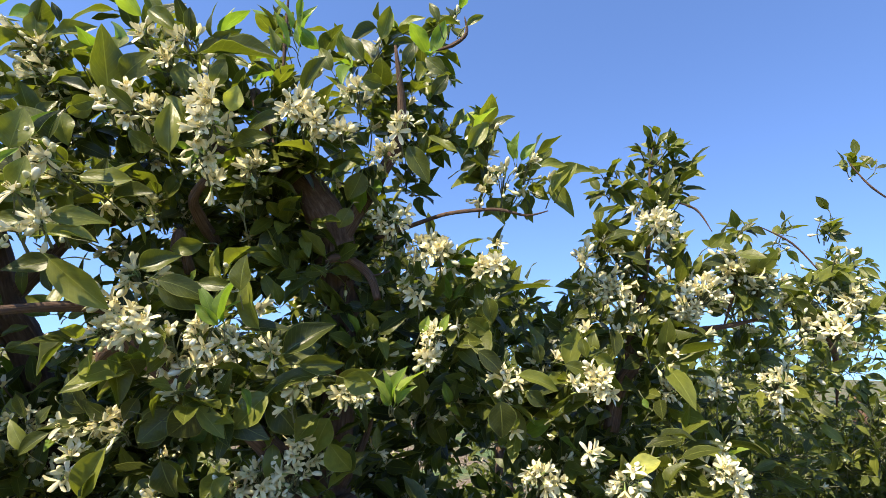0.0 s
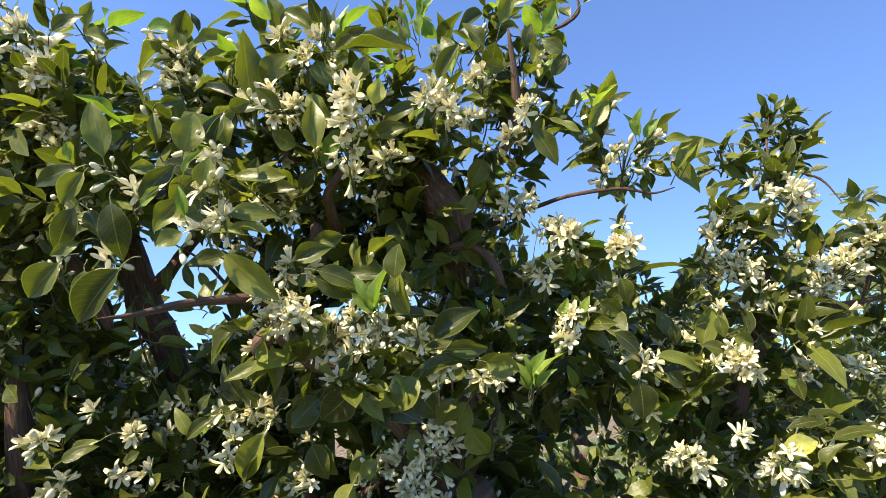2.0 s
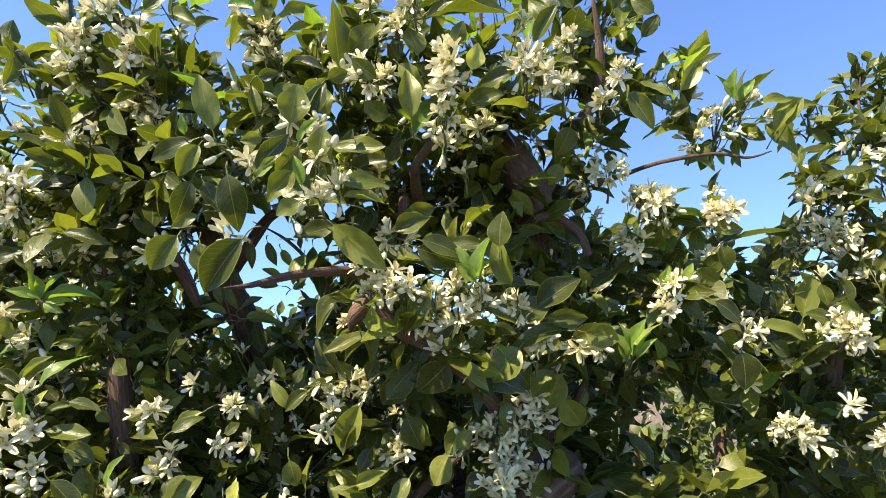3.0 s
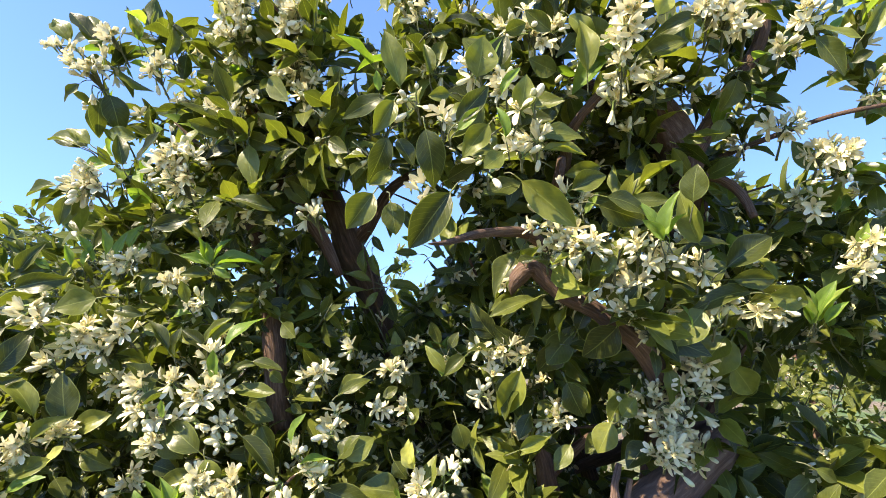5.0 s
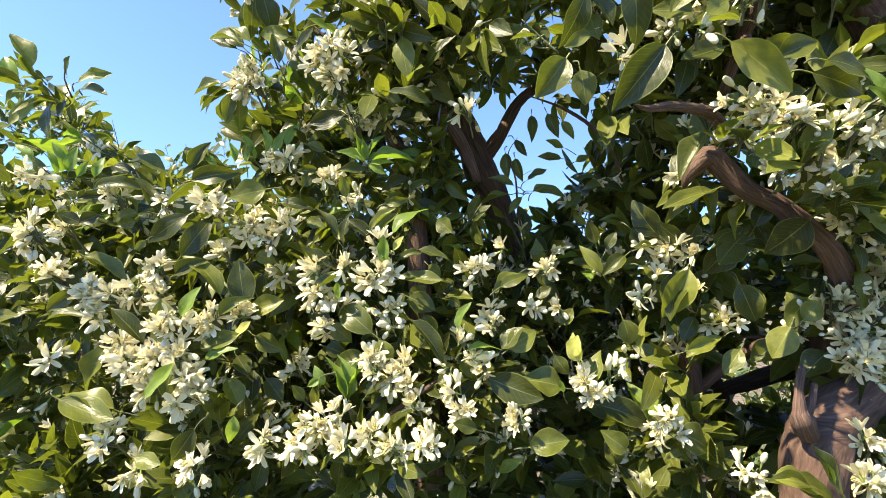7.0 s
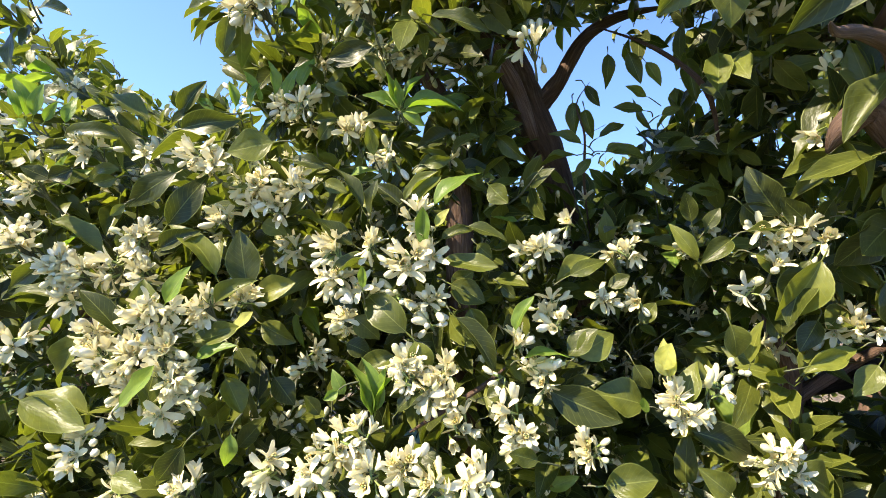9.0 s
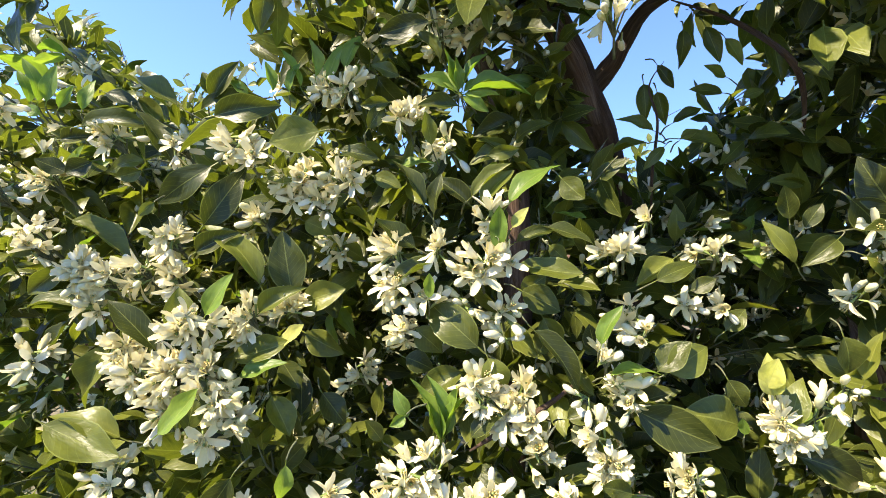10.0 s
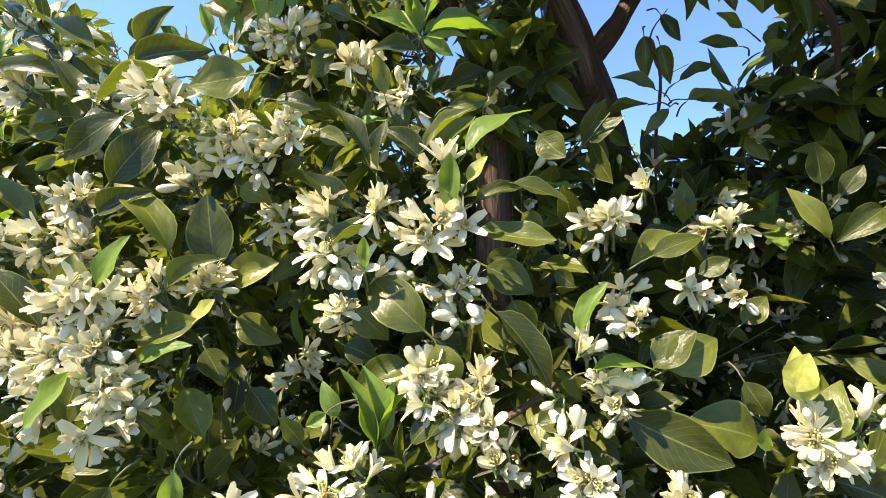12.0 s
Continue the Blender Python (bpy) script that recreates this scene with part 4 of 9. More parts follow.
hero_leaf(main, (-0.516, 0.539, 1.770), (-0.499, 0.527, 1.821), 1.60, (0.21, -0.93, -0.29))
hero_leaf(main, (-0.461, 0.500, 1.706), (-0.449, 0.488, 1.746), 1.48, (0.10, -0.95, -0.30))
hero_leaf(main, (-0.475, 0.502, 1.667), (-0.500, 0.491, 1.648), 1.48, (0.48, -0.87, -0.09))
hero_leaf(main, (-0.447, 0.526, 1.692), (-0.390, 0.530, 1.699), 0.93, (0.07, -1.00, 0.02))
hero_leaf(main, (-0.445, 0.529, 1.677), (-0.391, 0.534, 1.672), 0.72, (0.13, -0.82, 0.56))
hero_leaf(main, (-0.628, 0.512, 1.637), (-0.657, 0.503, 1.591), 1.60, (0.45, -0.89, -0.12))
hero_leaf(main, (-0.620, 0.535, 1.632), (-0.610, 0.536, 1.589), 1.60, (0.28, -0.96, 0.05))
hero_leaf(main, (-0.473, 0.566, 1.660), (-0.401, 0.584, 1.601), 0.98, (0.15, -0.98, -0.11))
hero_leaf(main, (-0.460, 0.590, 1.659), (-0.515, 0.572, 1.639), 1.00, (0.34, -0.93, -0.09))
hero_leaf(main, (-0.410, 0.644, 1.656), (-0.361, 0.644, 1.681), 1.24, (0.10, -0.98, -0.20))
hero_leaf(main, (-0.380, 0.633, 1.637), (-0.308, 0.646, 1.610), 1.06, (0.07, -0.96, -0.28))
hero_leaf(main, (-0.336, 0.653, 1.645), (-0.285, 0.658, 1.639), 1.00, (0.07, -0.98, -0.17))
hero_leaf(main, (-0.262, 0.632, 1.626), (-0.260, 0.617, 1.674), 1.60, (-0.24, -0.93, -0.29))
hero_leaf(main, (-0.244, 0.675, 1.579), (-0.275, 0.649, 1.643), 1.05, (-0.12, -0.90, -0.42))
hero_leaf(main, (-0.280, 0.675, 1.587), (-0.208, 0.684, 1.592), 0.73, (0.06, -0.81, 0.58))
hero_leaf(main, (-0.222, 0.684, 1.550), (-0.159, 0.683, 1.602), 1.12, (-0.08, -0.99, 0.07))
hero_leaf(main, (-0.209, 0.709, 1.542), (-0.141, 0.717, 1.546), 1.00, (0.11, -0.99, -0.03))
hero_leaf(main, (-0.167, 0.722, 1.528), (-0.245, 0.696, 1.522), 0.80, (0.21, -0.78, 0.59))
hero_leaf(main, (-0.151, 0.747, 1.526), (-0.096, 0.753, 1.514), 1.56, (0.08, -0.98, -0.16))
hero_leaf(main, (-0.233, 0.709, 1.509), (-0.276, 0.698, 1.456), 1.60, (-0.05, -0.97, 0.23))
hero_leaf(main, (-0.481, 0.767, 1.422), (-0.514, 0.763, 1.341), 1.12, (0.06, -1.00, 0.03))
hero_leaf(main, (-0.404, 0.799, 1.470), (-0.450, 0.786, 1.425), 1.60, (0.12, -0.98, 0.15))
hero_leaf(main, (-0.420, 0.795, 1.401), (-0.396, 0.802, 1.339), 1.37, (0.07, -0.99, -0.08))
hero_leaf(main, (-0.439, 0.749, 1.533), (-0.509, 0.729, 1.504), 0.87, (0.06, -0.87, 0.48))
hero_leaf(main, (-0.434, 0.793, 1.320), (-0.488, 0.777, 1.289), 0.84, (-0.17, -0.71, 0.68))
hero_leaf(main, (-0.349, 0.810, 1.341), (-0.373, 0.804, 1.290), 1.60, (-0.09, -0.98, 0.16))
hero_leaf(main, (-0.326, 0.827, 1.334), (-0.350, 0.807, 1.375), 1.57, (0.19, -0.92, -0.35))
hero_leaf(main, (-0.401, 0.789, 1.469), (-0.383, 0.779, 1.512), 1.20, (-0.11, -0.97, -0.19))
hero_leaf(main, (-0.418, 0.788, 1.451), (-0.368, 0.792, 1.448), 0.99, (0.10, -0.98, 0.18))
hero_leaf(main, (-0.178, 0.828, 1.428), (-0.141, 0.836, 1.379), 1.60, (-0.08, -0.97, -0.22))
hero_leaf(main, (-0.184, 0.799, 1.471), (-0.219, 0.788, 1.430), 1.60, (-0.05, -0.95, 0.30))
hero_leaf(main, (-0.543, 0.534, 1.757), (-0.568, 0.521, 1.750), 1.34, (0.52, -0.77, -0.37))
hero_leaf(main, (-0.583, 0.571, 1.863), (-0.552, 0.570, 1.865), 1.26, (0.02, -0.83, -0.56))
hero_leaf(main, (-0.584, 0.580, 1.803), (-0.585, 0.565, 1.847), 0.92, (0.60, -0.76, -0.26))
hero_leaf(main, (-0.380, 0.629, 1.805), (-0.385, 0.607, 1.881), 0.91, (0.36, -0.91, -0.23))
hero_leaf(main, (-0.422, 0.610, 1.864), (-0.457, 0.589, 1.888), 1.24, (0.08, -0.82, -0.57))
hero_leaf(main, (-0.486, 0.575, 1.852), (-0.457, 0.573, 1.862), 1.60, (0.09, -0.85, -0.52))
hero_leaf(main, (-0.416, 0.657, 1.832), (-0.454, 0.638, 1.843), 1.60, (0.24, -0.80, -0.55))
hero_leaf(main, (-0.492, 0.562, 1.791), (-0.483, 0.549, 1.836), 1.31, (0.14, -0.94, -0.30))
hero_leaf(main, (-0.531, 0.495, 1.691), (-0.502, 0.491, 1.713), 0.89, (-0.13, -0.99, -0.05), "young_leaf")
hero_leaf(main, (-0.481, 0.492, 1.726), (-0.462, 0.483, 1.756), 0.79, (-0.39, -0.92, 0.00), "young_leaf")
hero_leaf(main, (-0.475, 0.500, 1.678), (-0.480, 0.486, 1.713), 0.79, (0.69, -0.70, -0.19), "young_leaf")
hero_leaf(main, (-0.297, 0.650, 1.587), (-0.311, 0.631, 1.637), 0.72, (0.74, -0.67, -0.05), "young_leaf")
hero_leaf(main, (-0.287, 0.653, 1.584), (-0.286, 0.635, 1.648), 0.75, (-0.80, -0.59, -0.14), "young_leaf")
hero_leaf(main, (-0.300, 0.650, 1.585), (-0.278, 0.641, 1.626), 0.81, (-0.64, -0.75, 0.17), "young_leaf")
hero_leaf(main, (-0.290, 0.652, 1.585), (-0.318, 0.633, 1.612), 0.85, (0.50, -0.86, -0.08), "young_leaf")
hero_leaf(main, (-0.074, 0.792, 1.483), (-0.047, 0.780, 1.552), 0.78, (-0.84, -0.49, 0.24), "young_leaf")
hero_leaf(main, (-0.073, 0.793, 1.483), (-0.060, 0.781, 1.527), 0.90, (-0.76, -0.64, 0.04), "young_leaf")
hero_leaf(main, (-0.077, 0.792, 1.480), (-0.091, 0.775, 1.515), 0.92, (0.12, -0.91, -0.39), "young_leaf")
hero_leaf(main, (-0.620, 0.492, 1.745), (-0.620, 0.480, 1.767), 0.96, (0.59, -0.72, -0.37), "young_leaf")
cluster(main, -0.576, 0.520, 1.630, 0.018, 2, 1)
cluster(main, -0.552, 0.513, 1.714, 0.017, 2, 0)
cluster(main, -0.444, 0.524, 1.682, 0.019, 3, 1)
cluster(main, -0.461, 0.520, 1.667, 0.013, 2, 1)
cluster(main, -0.583, 0.517, 1.742, 0.019, 0, 7)
cluster(main, -0.445, 0.505, 1.717, 0.010, 0, 3)
cluster(main, -0.461, 0.502, 1.712, 0.010, 1, 1)
cluster(main, -0.501, 0.533, 1.651, 0.012, 0, 3)
cluster(main, -0.449, 0.631, 1.879, 0.029, 5, 2)
cluster(main, -0.649, 0.692, 1.979, 0.027, 4, 3)
cluster(main, -0.512, 0.553, 1.789, 0.017, 2, 1)
cluster(main, -0.408, 0.642, 1.591, 0.028, 4, 1)
cluster(main, -0.386, 0.638, 1.577, 0.024, 4, 1)
cluster(main, -0.436, 0.652, 1.613, 0.026, 2, 5)
cluster(main, -0.352, 0.655, 1.564, 0.027, 2, 6)
cluster(main, -0.322, 0.666, 1.572, 0.028, 4, 2)
cluster(main, -0.284, 0.687, 1.559, 0.025, 4, 2)
cluster(main, -0.239, 0.708, 1.554, 0.026, 4, 1)
cluster(main, -0.334, 0.687, 1.529, 0.018, 2, 2)
cluster(main, -0.196, 0.746, 1.510, 0.026, 3, 1)
cluster(main, -0.215, 0.744, 1.481, 0.020, 2, 1)
cluster(main, -0.215, 0.832, 1.419, 0.038, 6, 1)
cluster(main, -0.237, 0.859, 1.355, 0.042, 8, 1)
cluster(main, -0.265, 0.857, 1.318, 0.039, 6, 1)
cluster(main, -0.223, 0.845, 1.382, 0.033, 5, 1)
cluster(main, -0.505, 0.797, 1.439, 0.025, 3, 2)
cluster(main, -0.761, 0.721, 1.332, 0.024, 4, 1)
hero_leaf(main, (-0.501, 0.573, 1.799), (-0.532, 0.555, 1.841), 1.60, (0.45, -0.89, -0.05))
hero_leaf(main, (-0.497, 0.572, 1.849), (-0.482, 0.574, 1.803), 1.28, (0.53, -0.84, 0.12))
hero_leaf(main, (-0.508, 0.562, 1.758), (-0.540, 0.562, 1.720), 1.55, (0.52, -0.73, -0.44))
hero_leaf(main, (-0.498, 0.582, 1.762), (-0.556, 0.569, 1.777), 1.25, (0.17, -0.97, -0.17))
hero_leaf(main, (-0.500, 0.619, 1.777), (-0.414, 0.616, 1.761), 0.89, (0.01, -0.97, 0.25))
hero_leaf(main, (-0.536, 0.587, 1.737), (-0.504, 0.588, 1.700), 1.24, (0.32, -0.91, 0.27))
hero_leaf(main, (-0.492, 0.577, 1.695), (-0.543, 0.566, 1.702), 1.15, (0.18, -0.97, -0.15))
hero_leaf(main, (-0.444, 0.581, 1.680), (-0.502, 0.570, 1.688), 0.78, (0.23, -0.82, 0.52))
hero_leaf(main, (-0.628, 0.658, 2.000), (-0.627, 0.640, 2.043), 1.44, (0.63, -0.71, -0.32))
hero_leaf(main, (-0.624, 0.659, 1.996), (-0.545, 0.645, 2.027), 0.75, (-0.11, -0.98, -0.16))
hero_leaf(main, (-0.627, 0.662, 1.985), (-0.695, 0.652, 1.987), 0.74, (0.14, -0.96, 0.22))
hero_leaf(main, (-0.606, 0.662, 1.985), (-0.514, 0.653, 1.996), 0.72, (-0.13, -0.92, 0.36))
hero_leaf(main, (-0.594, 0.653, 2.026), (-0.596, 0.638, 2.055), 0.95, (0.81, -0.55, -0.22))
hero_leaf(main, (-0.493, 0.655, 1.890), (-0.504, 0.622, 1.998), 0.94, (0.80, -0.60, -0.10))
hero_leaf(main, (-0.589, 0.654, 1.933), (-0.527, 0.650, 1.919), 0.83, (-0.01, -0.97, 0.23))
hero_leaf(main, (-0.555, 0.656, 1.880), (-0.520, 0.645, 1.895), 1.60, (0.09, -0.68, -0.73))
hero_leaf(main, (-0.383, 0.613, 1.987), (-0.433, 0.597, 2.022), 0.99, (0.18, -0.96, -0.21))
hero_leaf(main, (-0.372, 0.613, 1.988), (-0.369, 0.598, 2.020), 1.18, (0.45, -0.79, -0.42))
hero_leaf(main, (-0.357, 0.618, 1.970), (-0.308, 0.607, 1.983), 0.86, (-0.14, -0.96, -0.25))
hero_leaf(main, (-0.376, 0.619, 1.962), (-0.246, 0.613, 1.964), 0.72, (-0.05, -0.83, 0.55))
hero_leaf(main, (-0.382, 0.620, 1.961), (-0.444, 0.611, 1.959), 0.72, (0.12, -0.96, 0.23))
hero_leaf(main, (-0.483, 0.646, 1.930), (-0.442, 0.629, 1.968), 1.41, (0.34, -0.67, -0.66))
hero_leaf(main, (-0.372, 0.632, 1.907), (-0.379, 0.614, 1.950), 1.60, (0.43, -0.85, -0.29))
hero_leaf(main, (-0.320, 0.595, 1.895), (-0.301, 0.580, 1.924), 1.37, (0.34, -0.73, -0.59))
hero_leaf(main, (-0.406, 0.632, 1.907), (-0.367, 0.634, 1.865), 1.09, (0.08, -1.00, 0.03))
hero_leaf(main, (-0.243, 0.646, 1.854), (-0.314, 0.641, 1.836), 0.92, (0.09, -0.99, -0.08))
hero_leaf(main, (-0.228, 0.640, 1.882), (-0.292, 0.634, 1.869), 0.93, (0.12, -0.99, -0.11))
hero_leaf(main, (-0.215, 0.633, 1.912), (-0.180, 0.614, 1.961), 0.86, (-0.18, -0.95, -0.25))
hero_leaf(main, (-0.266, 0.666, 1.990), (-0.273, 0.648, 2.033), 0.84, (0.75, -0.65, -0.15))
hero_leaf(main, (-0.141, 0.713, 2.015), (-0.175, 0.695, 2.057), 1.12, (0.02, -0.92, -0.39))
hero_leaf(main, (-0.120, 0.706, 2.048), (-0.101, 0.686, 2.098), 0.97, (-0.03, -0.94, -0.35))
hero_leaf(main, (-0.084, 0.733, 2.022), (-0.067, 0.715, 2.062), 1.02, (0.14, -0.89, -0.44))
hero_leaf(main, (-0.187, 0.698, 1.986), (-0.212, 0.681, 2.024), 1.20, (0.10, -0.93, -0.36))
hero_leaf(main, (-0.150, 0.711, 1.936), (-0.175, 0.695, 1.965), 1.60, (0.10, -0.92, -0.39))
hero_leaf(main, (-0.109, 0.721, 1.983), (-0.144, 0.710, 1.990), 1.58, (0.14, -0.85, -0.52))
hero_leaf(main, (-0.026, 0.743, 2.114), (-0.042, 0.727, 2.150), 0.89, (0.36, -0.90, -0.25))
hero_leaf(main, (0.017, 0.744, 2.112), (0.046, 0.732, 2.132), 0.94, (-0.17, -0.93, -0.33))
hero_leaf(main, (-0.010, 0.753, 2.026), (-0.048, 0.740, 2.048), 1.35, (-0.00, -0.85, -0.53))
hero_leaf(main, (-0.037, 0.762, 1.988), (-0.010, 0.746, 2.022), 1.17, (0.07, -0.88, -0.46))
hero_leaf(main, (-0.073, 0.723, 1.888), (-0.031, 0.729, 1.827), 0.98, (0.06, -1.00, -0.06))
hero_leaf(main, (-0.146, 0.788, 1.866), (-0.163, 0.792, 1.812), 1.60, (0.24, -0.96, -0.15))
hero_leaf(main, (-0.164, 0.802, 1.805), (-0.181, 0.803, 1.766), 1.60, (0.26, -0.96, -0.13))
hero_leaf(main, (-0.045, 0.775, 1.928), (0.007, 0.776, 1.892), 0.77, (0.20, -0.94, 0.27))
hero_leaf(main, (0.027, 0.801, 1.909), (0.061, 0.782, 1.959), 1.01, (-0.00, -0.93, -0.36))
hero_leaf(main, (0.178, 0.829, 1.841), (0.201, 0.807, 1.903), 0.86, (-0.63, -0.78, -0.05))
hero_leaf(main, (0.194, 0.827, 1.851), (0.214, 0.808, 1.899), 0.89, (-0.60, -0.80, -0.06))
hero_leaf(main, (0.133, 0.819, 1.884), (0.202, 0.808, 1.901), 0.72, (-0.25, -0.86, 0.43))
hero_leaf(main, (0.015, 0.818, 1.880), (0.044, 0.807, 1.892), 1.31, (-0.15, -0.89, -0.43))
hero_leaf(main, (0.045, 0.782, 1.684), (0.095, 0.776, 1.676), 1.03, (-0.13, -0.98, -0.16))
hero_leaf(main, (0.064, 0.787, 1.661), (0.078, 0.789, 1.617), 1.29, (-0.11, -0.99, -0.08))
hero_leaf(main, (0.047, 0.796, 1.576), (0.102, 0.797, 1.541), 1.03, (-0.03, -1.00, -0.06))
hero_leaf(main, (0.090, 0.813, 1.504), (0.100, 0.820, 1.442), 1.60, (-0.09, -0.99, -0.12))
hero_leaf(main, (0.128, 0.817, 1.512), (0.166, 0.814, 1.494), 1.38, (-0.09, -1.00, 0.01))
hero_leaf(main, (0.110, 0.811, 1.538), (0.183, 0.806, 1.526), 0.84, (0.03, -0.84, 0.54))
hero_leaf(main, (-0.168, 0.777, 1.511), (-0.106, 0.764, 1.537), 1.09, (-0.16, -0.98, -0.11))
hero_leaf(main, (-0.164, 0.779, 1.505), (-0.246, 0.768, 1.511), 1.05, (0.13, -0.99, 0.06))
hero_leaf(main, (-0.232, 0.743, 1.523), (-0.297, 0.733, 1.527), 0.90, (0.16, -0.87, 0.48))
hero_leaf(main, (-0.249, 0.759, 1.542), (-0.195, 0.745, 1.571), 1.60, (-0.12, -0.96, -0.25))
hero_leaf(main, (-0.440, 0.759, 1.529), (-0.521, 0.759, 1.490), 0.81, (-0.17, -0.92, 0.35))
hero_leaf(main, (-0.549, 0.788, 1.443), (-0.490, 0.779, 1.451), 0.99, (-0.17, -0.97, 0.17))
hero_leaf(main, (-0.415, 0.794, 1.468), (-0.459, 0.799, 1.407), 1.44, (0.25, -0.93, -0.26))
hero_leaf(main, (-0.323, 0.816, 1.381), (-0.359, 0.817, 1.339), 1.58, (0.11, -0.99, -0.12))
hero_leaf(main, (-0.337, 0.750, 1.486), (-0.388, 0.754, 1.432), 1.60, (0.16, -0.96, -0.22))
hero_leaf(main, (-0.300, 0.751, 1.575), (-0.229, 0.751, 1.544), 1.19, (0.05, -0.99, 0.11))
hero_leaf(main, (-0.271, 0.791, 1.492), (-0.216, 0.794, 1.445), 1.60, (0.21, -0.96, 0.17))
hero_leaf(main, (-0.171, 0.818, 1.468), (-0.203, 0.823, 1.408), 1.60, (0.08, -0.99, -0.13))
hero_leaf(main, (-0.467, 0.800, 1.486), (-0.487, 0.799, 1.452), 1.60, (0.36, -0.91, -0.20))
hero_leaf(main, (-0.138, 0.849, 1.423), (-0.161, 0.857, 1.354), 1.07, (0.07, -0.99, -0.13))
hero_leaf(main, (-0.355, 0.718, 1.712), (-0.409, 0.712, 1.701), 1.12, (0.17, -0.95, -0.27))
hero_leaf(main, (-0.610, 0.775, 1.719), (-0.551, 0.761, 1.745), 1.08, (0.05, -0.84, -0.55))
hero_leaf(main, (0.077, 0.832, 1.600), (0.039, 0.818, 1.625), 1.60, (0.19, -0.95, -0.26))
hero_leaf(main, (0.152, 0.835, 1.593), (0.161, 0.835, 1.557), 1.31, (-0.19, -0.98, -0.05))
hero_leaf(main, (0.232, 0.854, 1.606), (0.240, 0.854, 1.569), 1.32, (-0.27, -0.96, -0.07))
hero_leaf(main, (0.252, 0.862, 1.569), (0.288, 0.856, 1.561), 1.60, (-0.17, -0.98, -0.05))
hero_leaf(main, (0.191, 0.843, 1.558), (0.263, 0.840, 1.542), 0.91, (0.03, -0.93, 0.37))
hero_leaf(main, (-0.517, 0.564, 1.794), (-0.488, 0.547, 1.833), 0.86, (0.05, -0.90, -0.43), "young_leaf")
hero_leaf(main, (0.113, 0.816, 1.897), (0.095, 0.797, 1.939), 0.89, (0.32, -0.91, -0.25), "young_leaf")
hero_leaf(main, (0.117, 0.816, 1.897), (0.116, 0.796, 1.947), 0.85, (-0.64, -0.71, -0.29), "young_leaf")
hero_leaf(main, (0.123, 0.816, 1.897), (0.142, 0.800, 1.931), 0.96, (-0.36, -0.91, -0.22), "young_leaf")
hero_leaf(main, (-0.080, 0.785, 1.486), (-0.098, 0.767, 1.525), 0.80, (0.75, -0.66, 0.05), "young_leaf")
hero_leaf(main, (-0.078, 0.785, 1.486), (-0.062, 0.763, 1.543), 0.72, (-0.74, -0.67, -0.04), "young_leaf")
hero_leaf(main, (-0.076, 0.785, 1.486), (-0.077, 0.765, 1.534), 0.72, (0.79, -0.57, -0.22), "young_leaf")
hero_leaf(main, (-0.069, 0.785, 1.483), (-0.046, 0.770, 1.517), 0.77, (-0.67, -0.73, 0.12), "young_leaf")
hero_leaf(main, (-0.265, 0.709, 2.026), (-0.283, 0.686, 2.089), 0.72, (0.92, -0.37, 0.13), "young_leaf")
hero_leaf(main, (-0.251, 0.708, 2.030), (-0.237, 0.683, 2.102), 0.72, (-0.68, -0.73, -0.11), "young_leaf")
hero_leaf(main, (-0.261, 0.702, 2.058), (-0.271, 0.680, 2.115), 0.72, (0.94, -0.33, 0.03), "young_leaf")
hero_leaf(main, (-0.250, 0.700, 2.067), (-0.242, 0.682, 2.110), 0.72, (-0.46, -0.84, -0.28), "young_leaf")
hero_leaf(main, (-0.265, 0.706, 2.040), (-0.297, 0.695, 2.049), 0.89, (0.30, -0.95, -0.07), "young_leaf")
hero_leaf(main, (0.332, 0.857, 1.508), (0.338, 0.853, 1.491), 1.50, (-0.38, -0.92, 0.08), "young_leaf")
hero_leaf(main, (-0.036, 0.751, 1.591), (-0.024, 0.737, 1.616), 1.09, (-0.14, -0.89, -0.43), "young_leaf")
hero_leaf(main, (-0.006, 0.746, 1.592), (0.004, 0.731, 1.620), 0.94, (-0.44, -0.85, -0.28), "young_leaf")
hero_leaf(main, (-0.296, 0.602, 1.862), (-0.281, 0.587, 1.894), 1.58, (0.35, -0.77, -0.53), "yellow_leaf")
hero_leaf(main, (0.285, 0.827, 1.389), (0.323, 0.814, 1.415), 1.36, (-0.41, -0.90, 0.12), "yellow_leaf")
cluster(main, -0.613, 0.679, 1.953, 0.032, 3, 5)
cluster(main, -0.634, 0.668, 1.991, 0.024, 3, 3)
cluster(main, -0.403, 0.628, 1.952, 0.022, 4, 1)
cluster(main, -0.378, 0.621, 1.981, 0.021, 3, 1)
cluster(main, -0.449, 0.635, 2.001, 0.016, 2, 1)
cluster(main, -0.326, 0.606, 1.881, 0.027, 6, 2)
cluster(main, -0.330, 0.615, 1.848, 0.030, 8, 2)
cluster(main, -0.336, 0.632, 1.809, 0.026, 4, 4)
cluster(main, -0.457, 0.643, 1.897, 0.030, 4, 4)
cluster(main, -0.488, 0.640, 1.894, 0.022, 2, 4)
cluster(main, -0.423, 0.642, 1.885, 0.019, 3, 1)
cluster(main, -0.220, 0.656, 1.898, 0.032, 8, 2)
cluster(main, -0.201, 0.660, 1.878, 0.029, 6, 2)
cluster(main, -0.166, 0.690, 1.881, 0.025, 5, 1)
cluster(main, -0.147, 0.712, 1.960, 0.023, 3, 2)
cluster(main, -0.286, 0.682, 1.816, 0.023, 4, 2)
cluster(main, -0.342, 0.685, 1.793, 0.018, 3, 1)
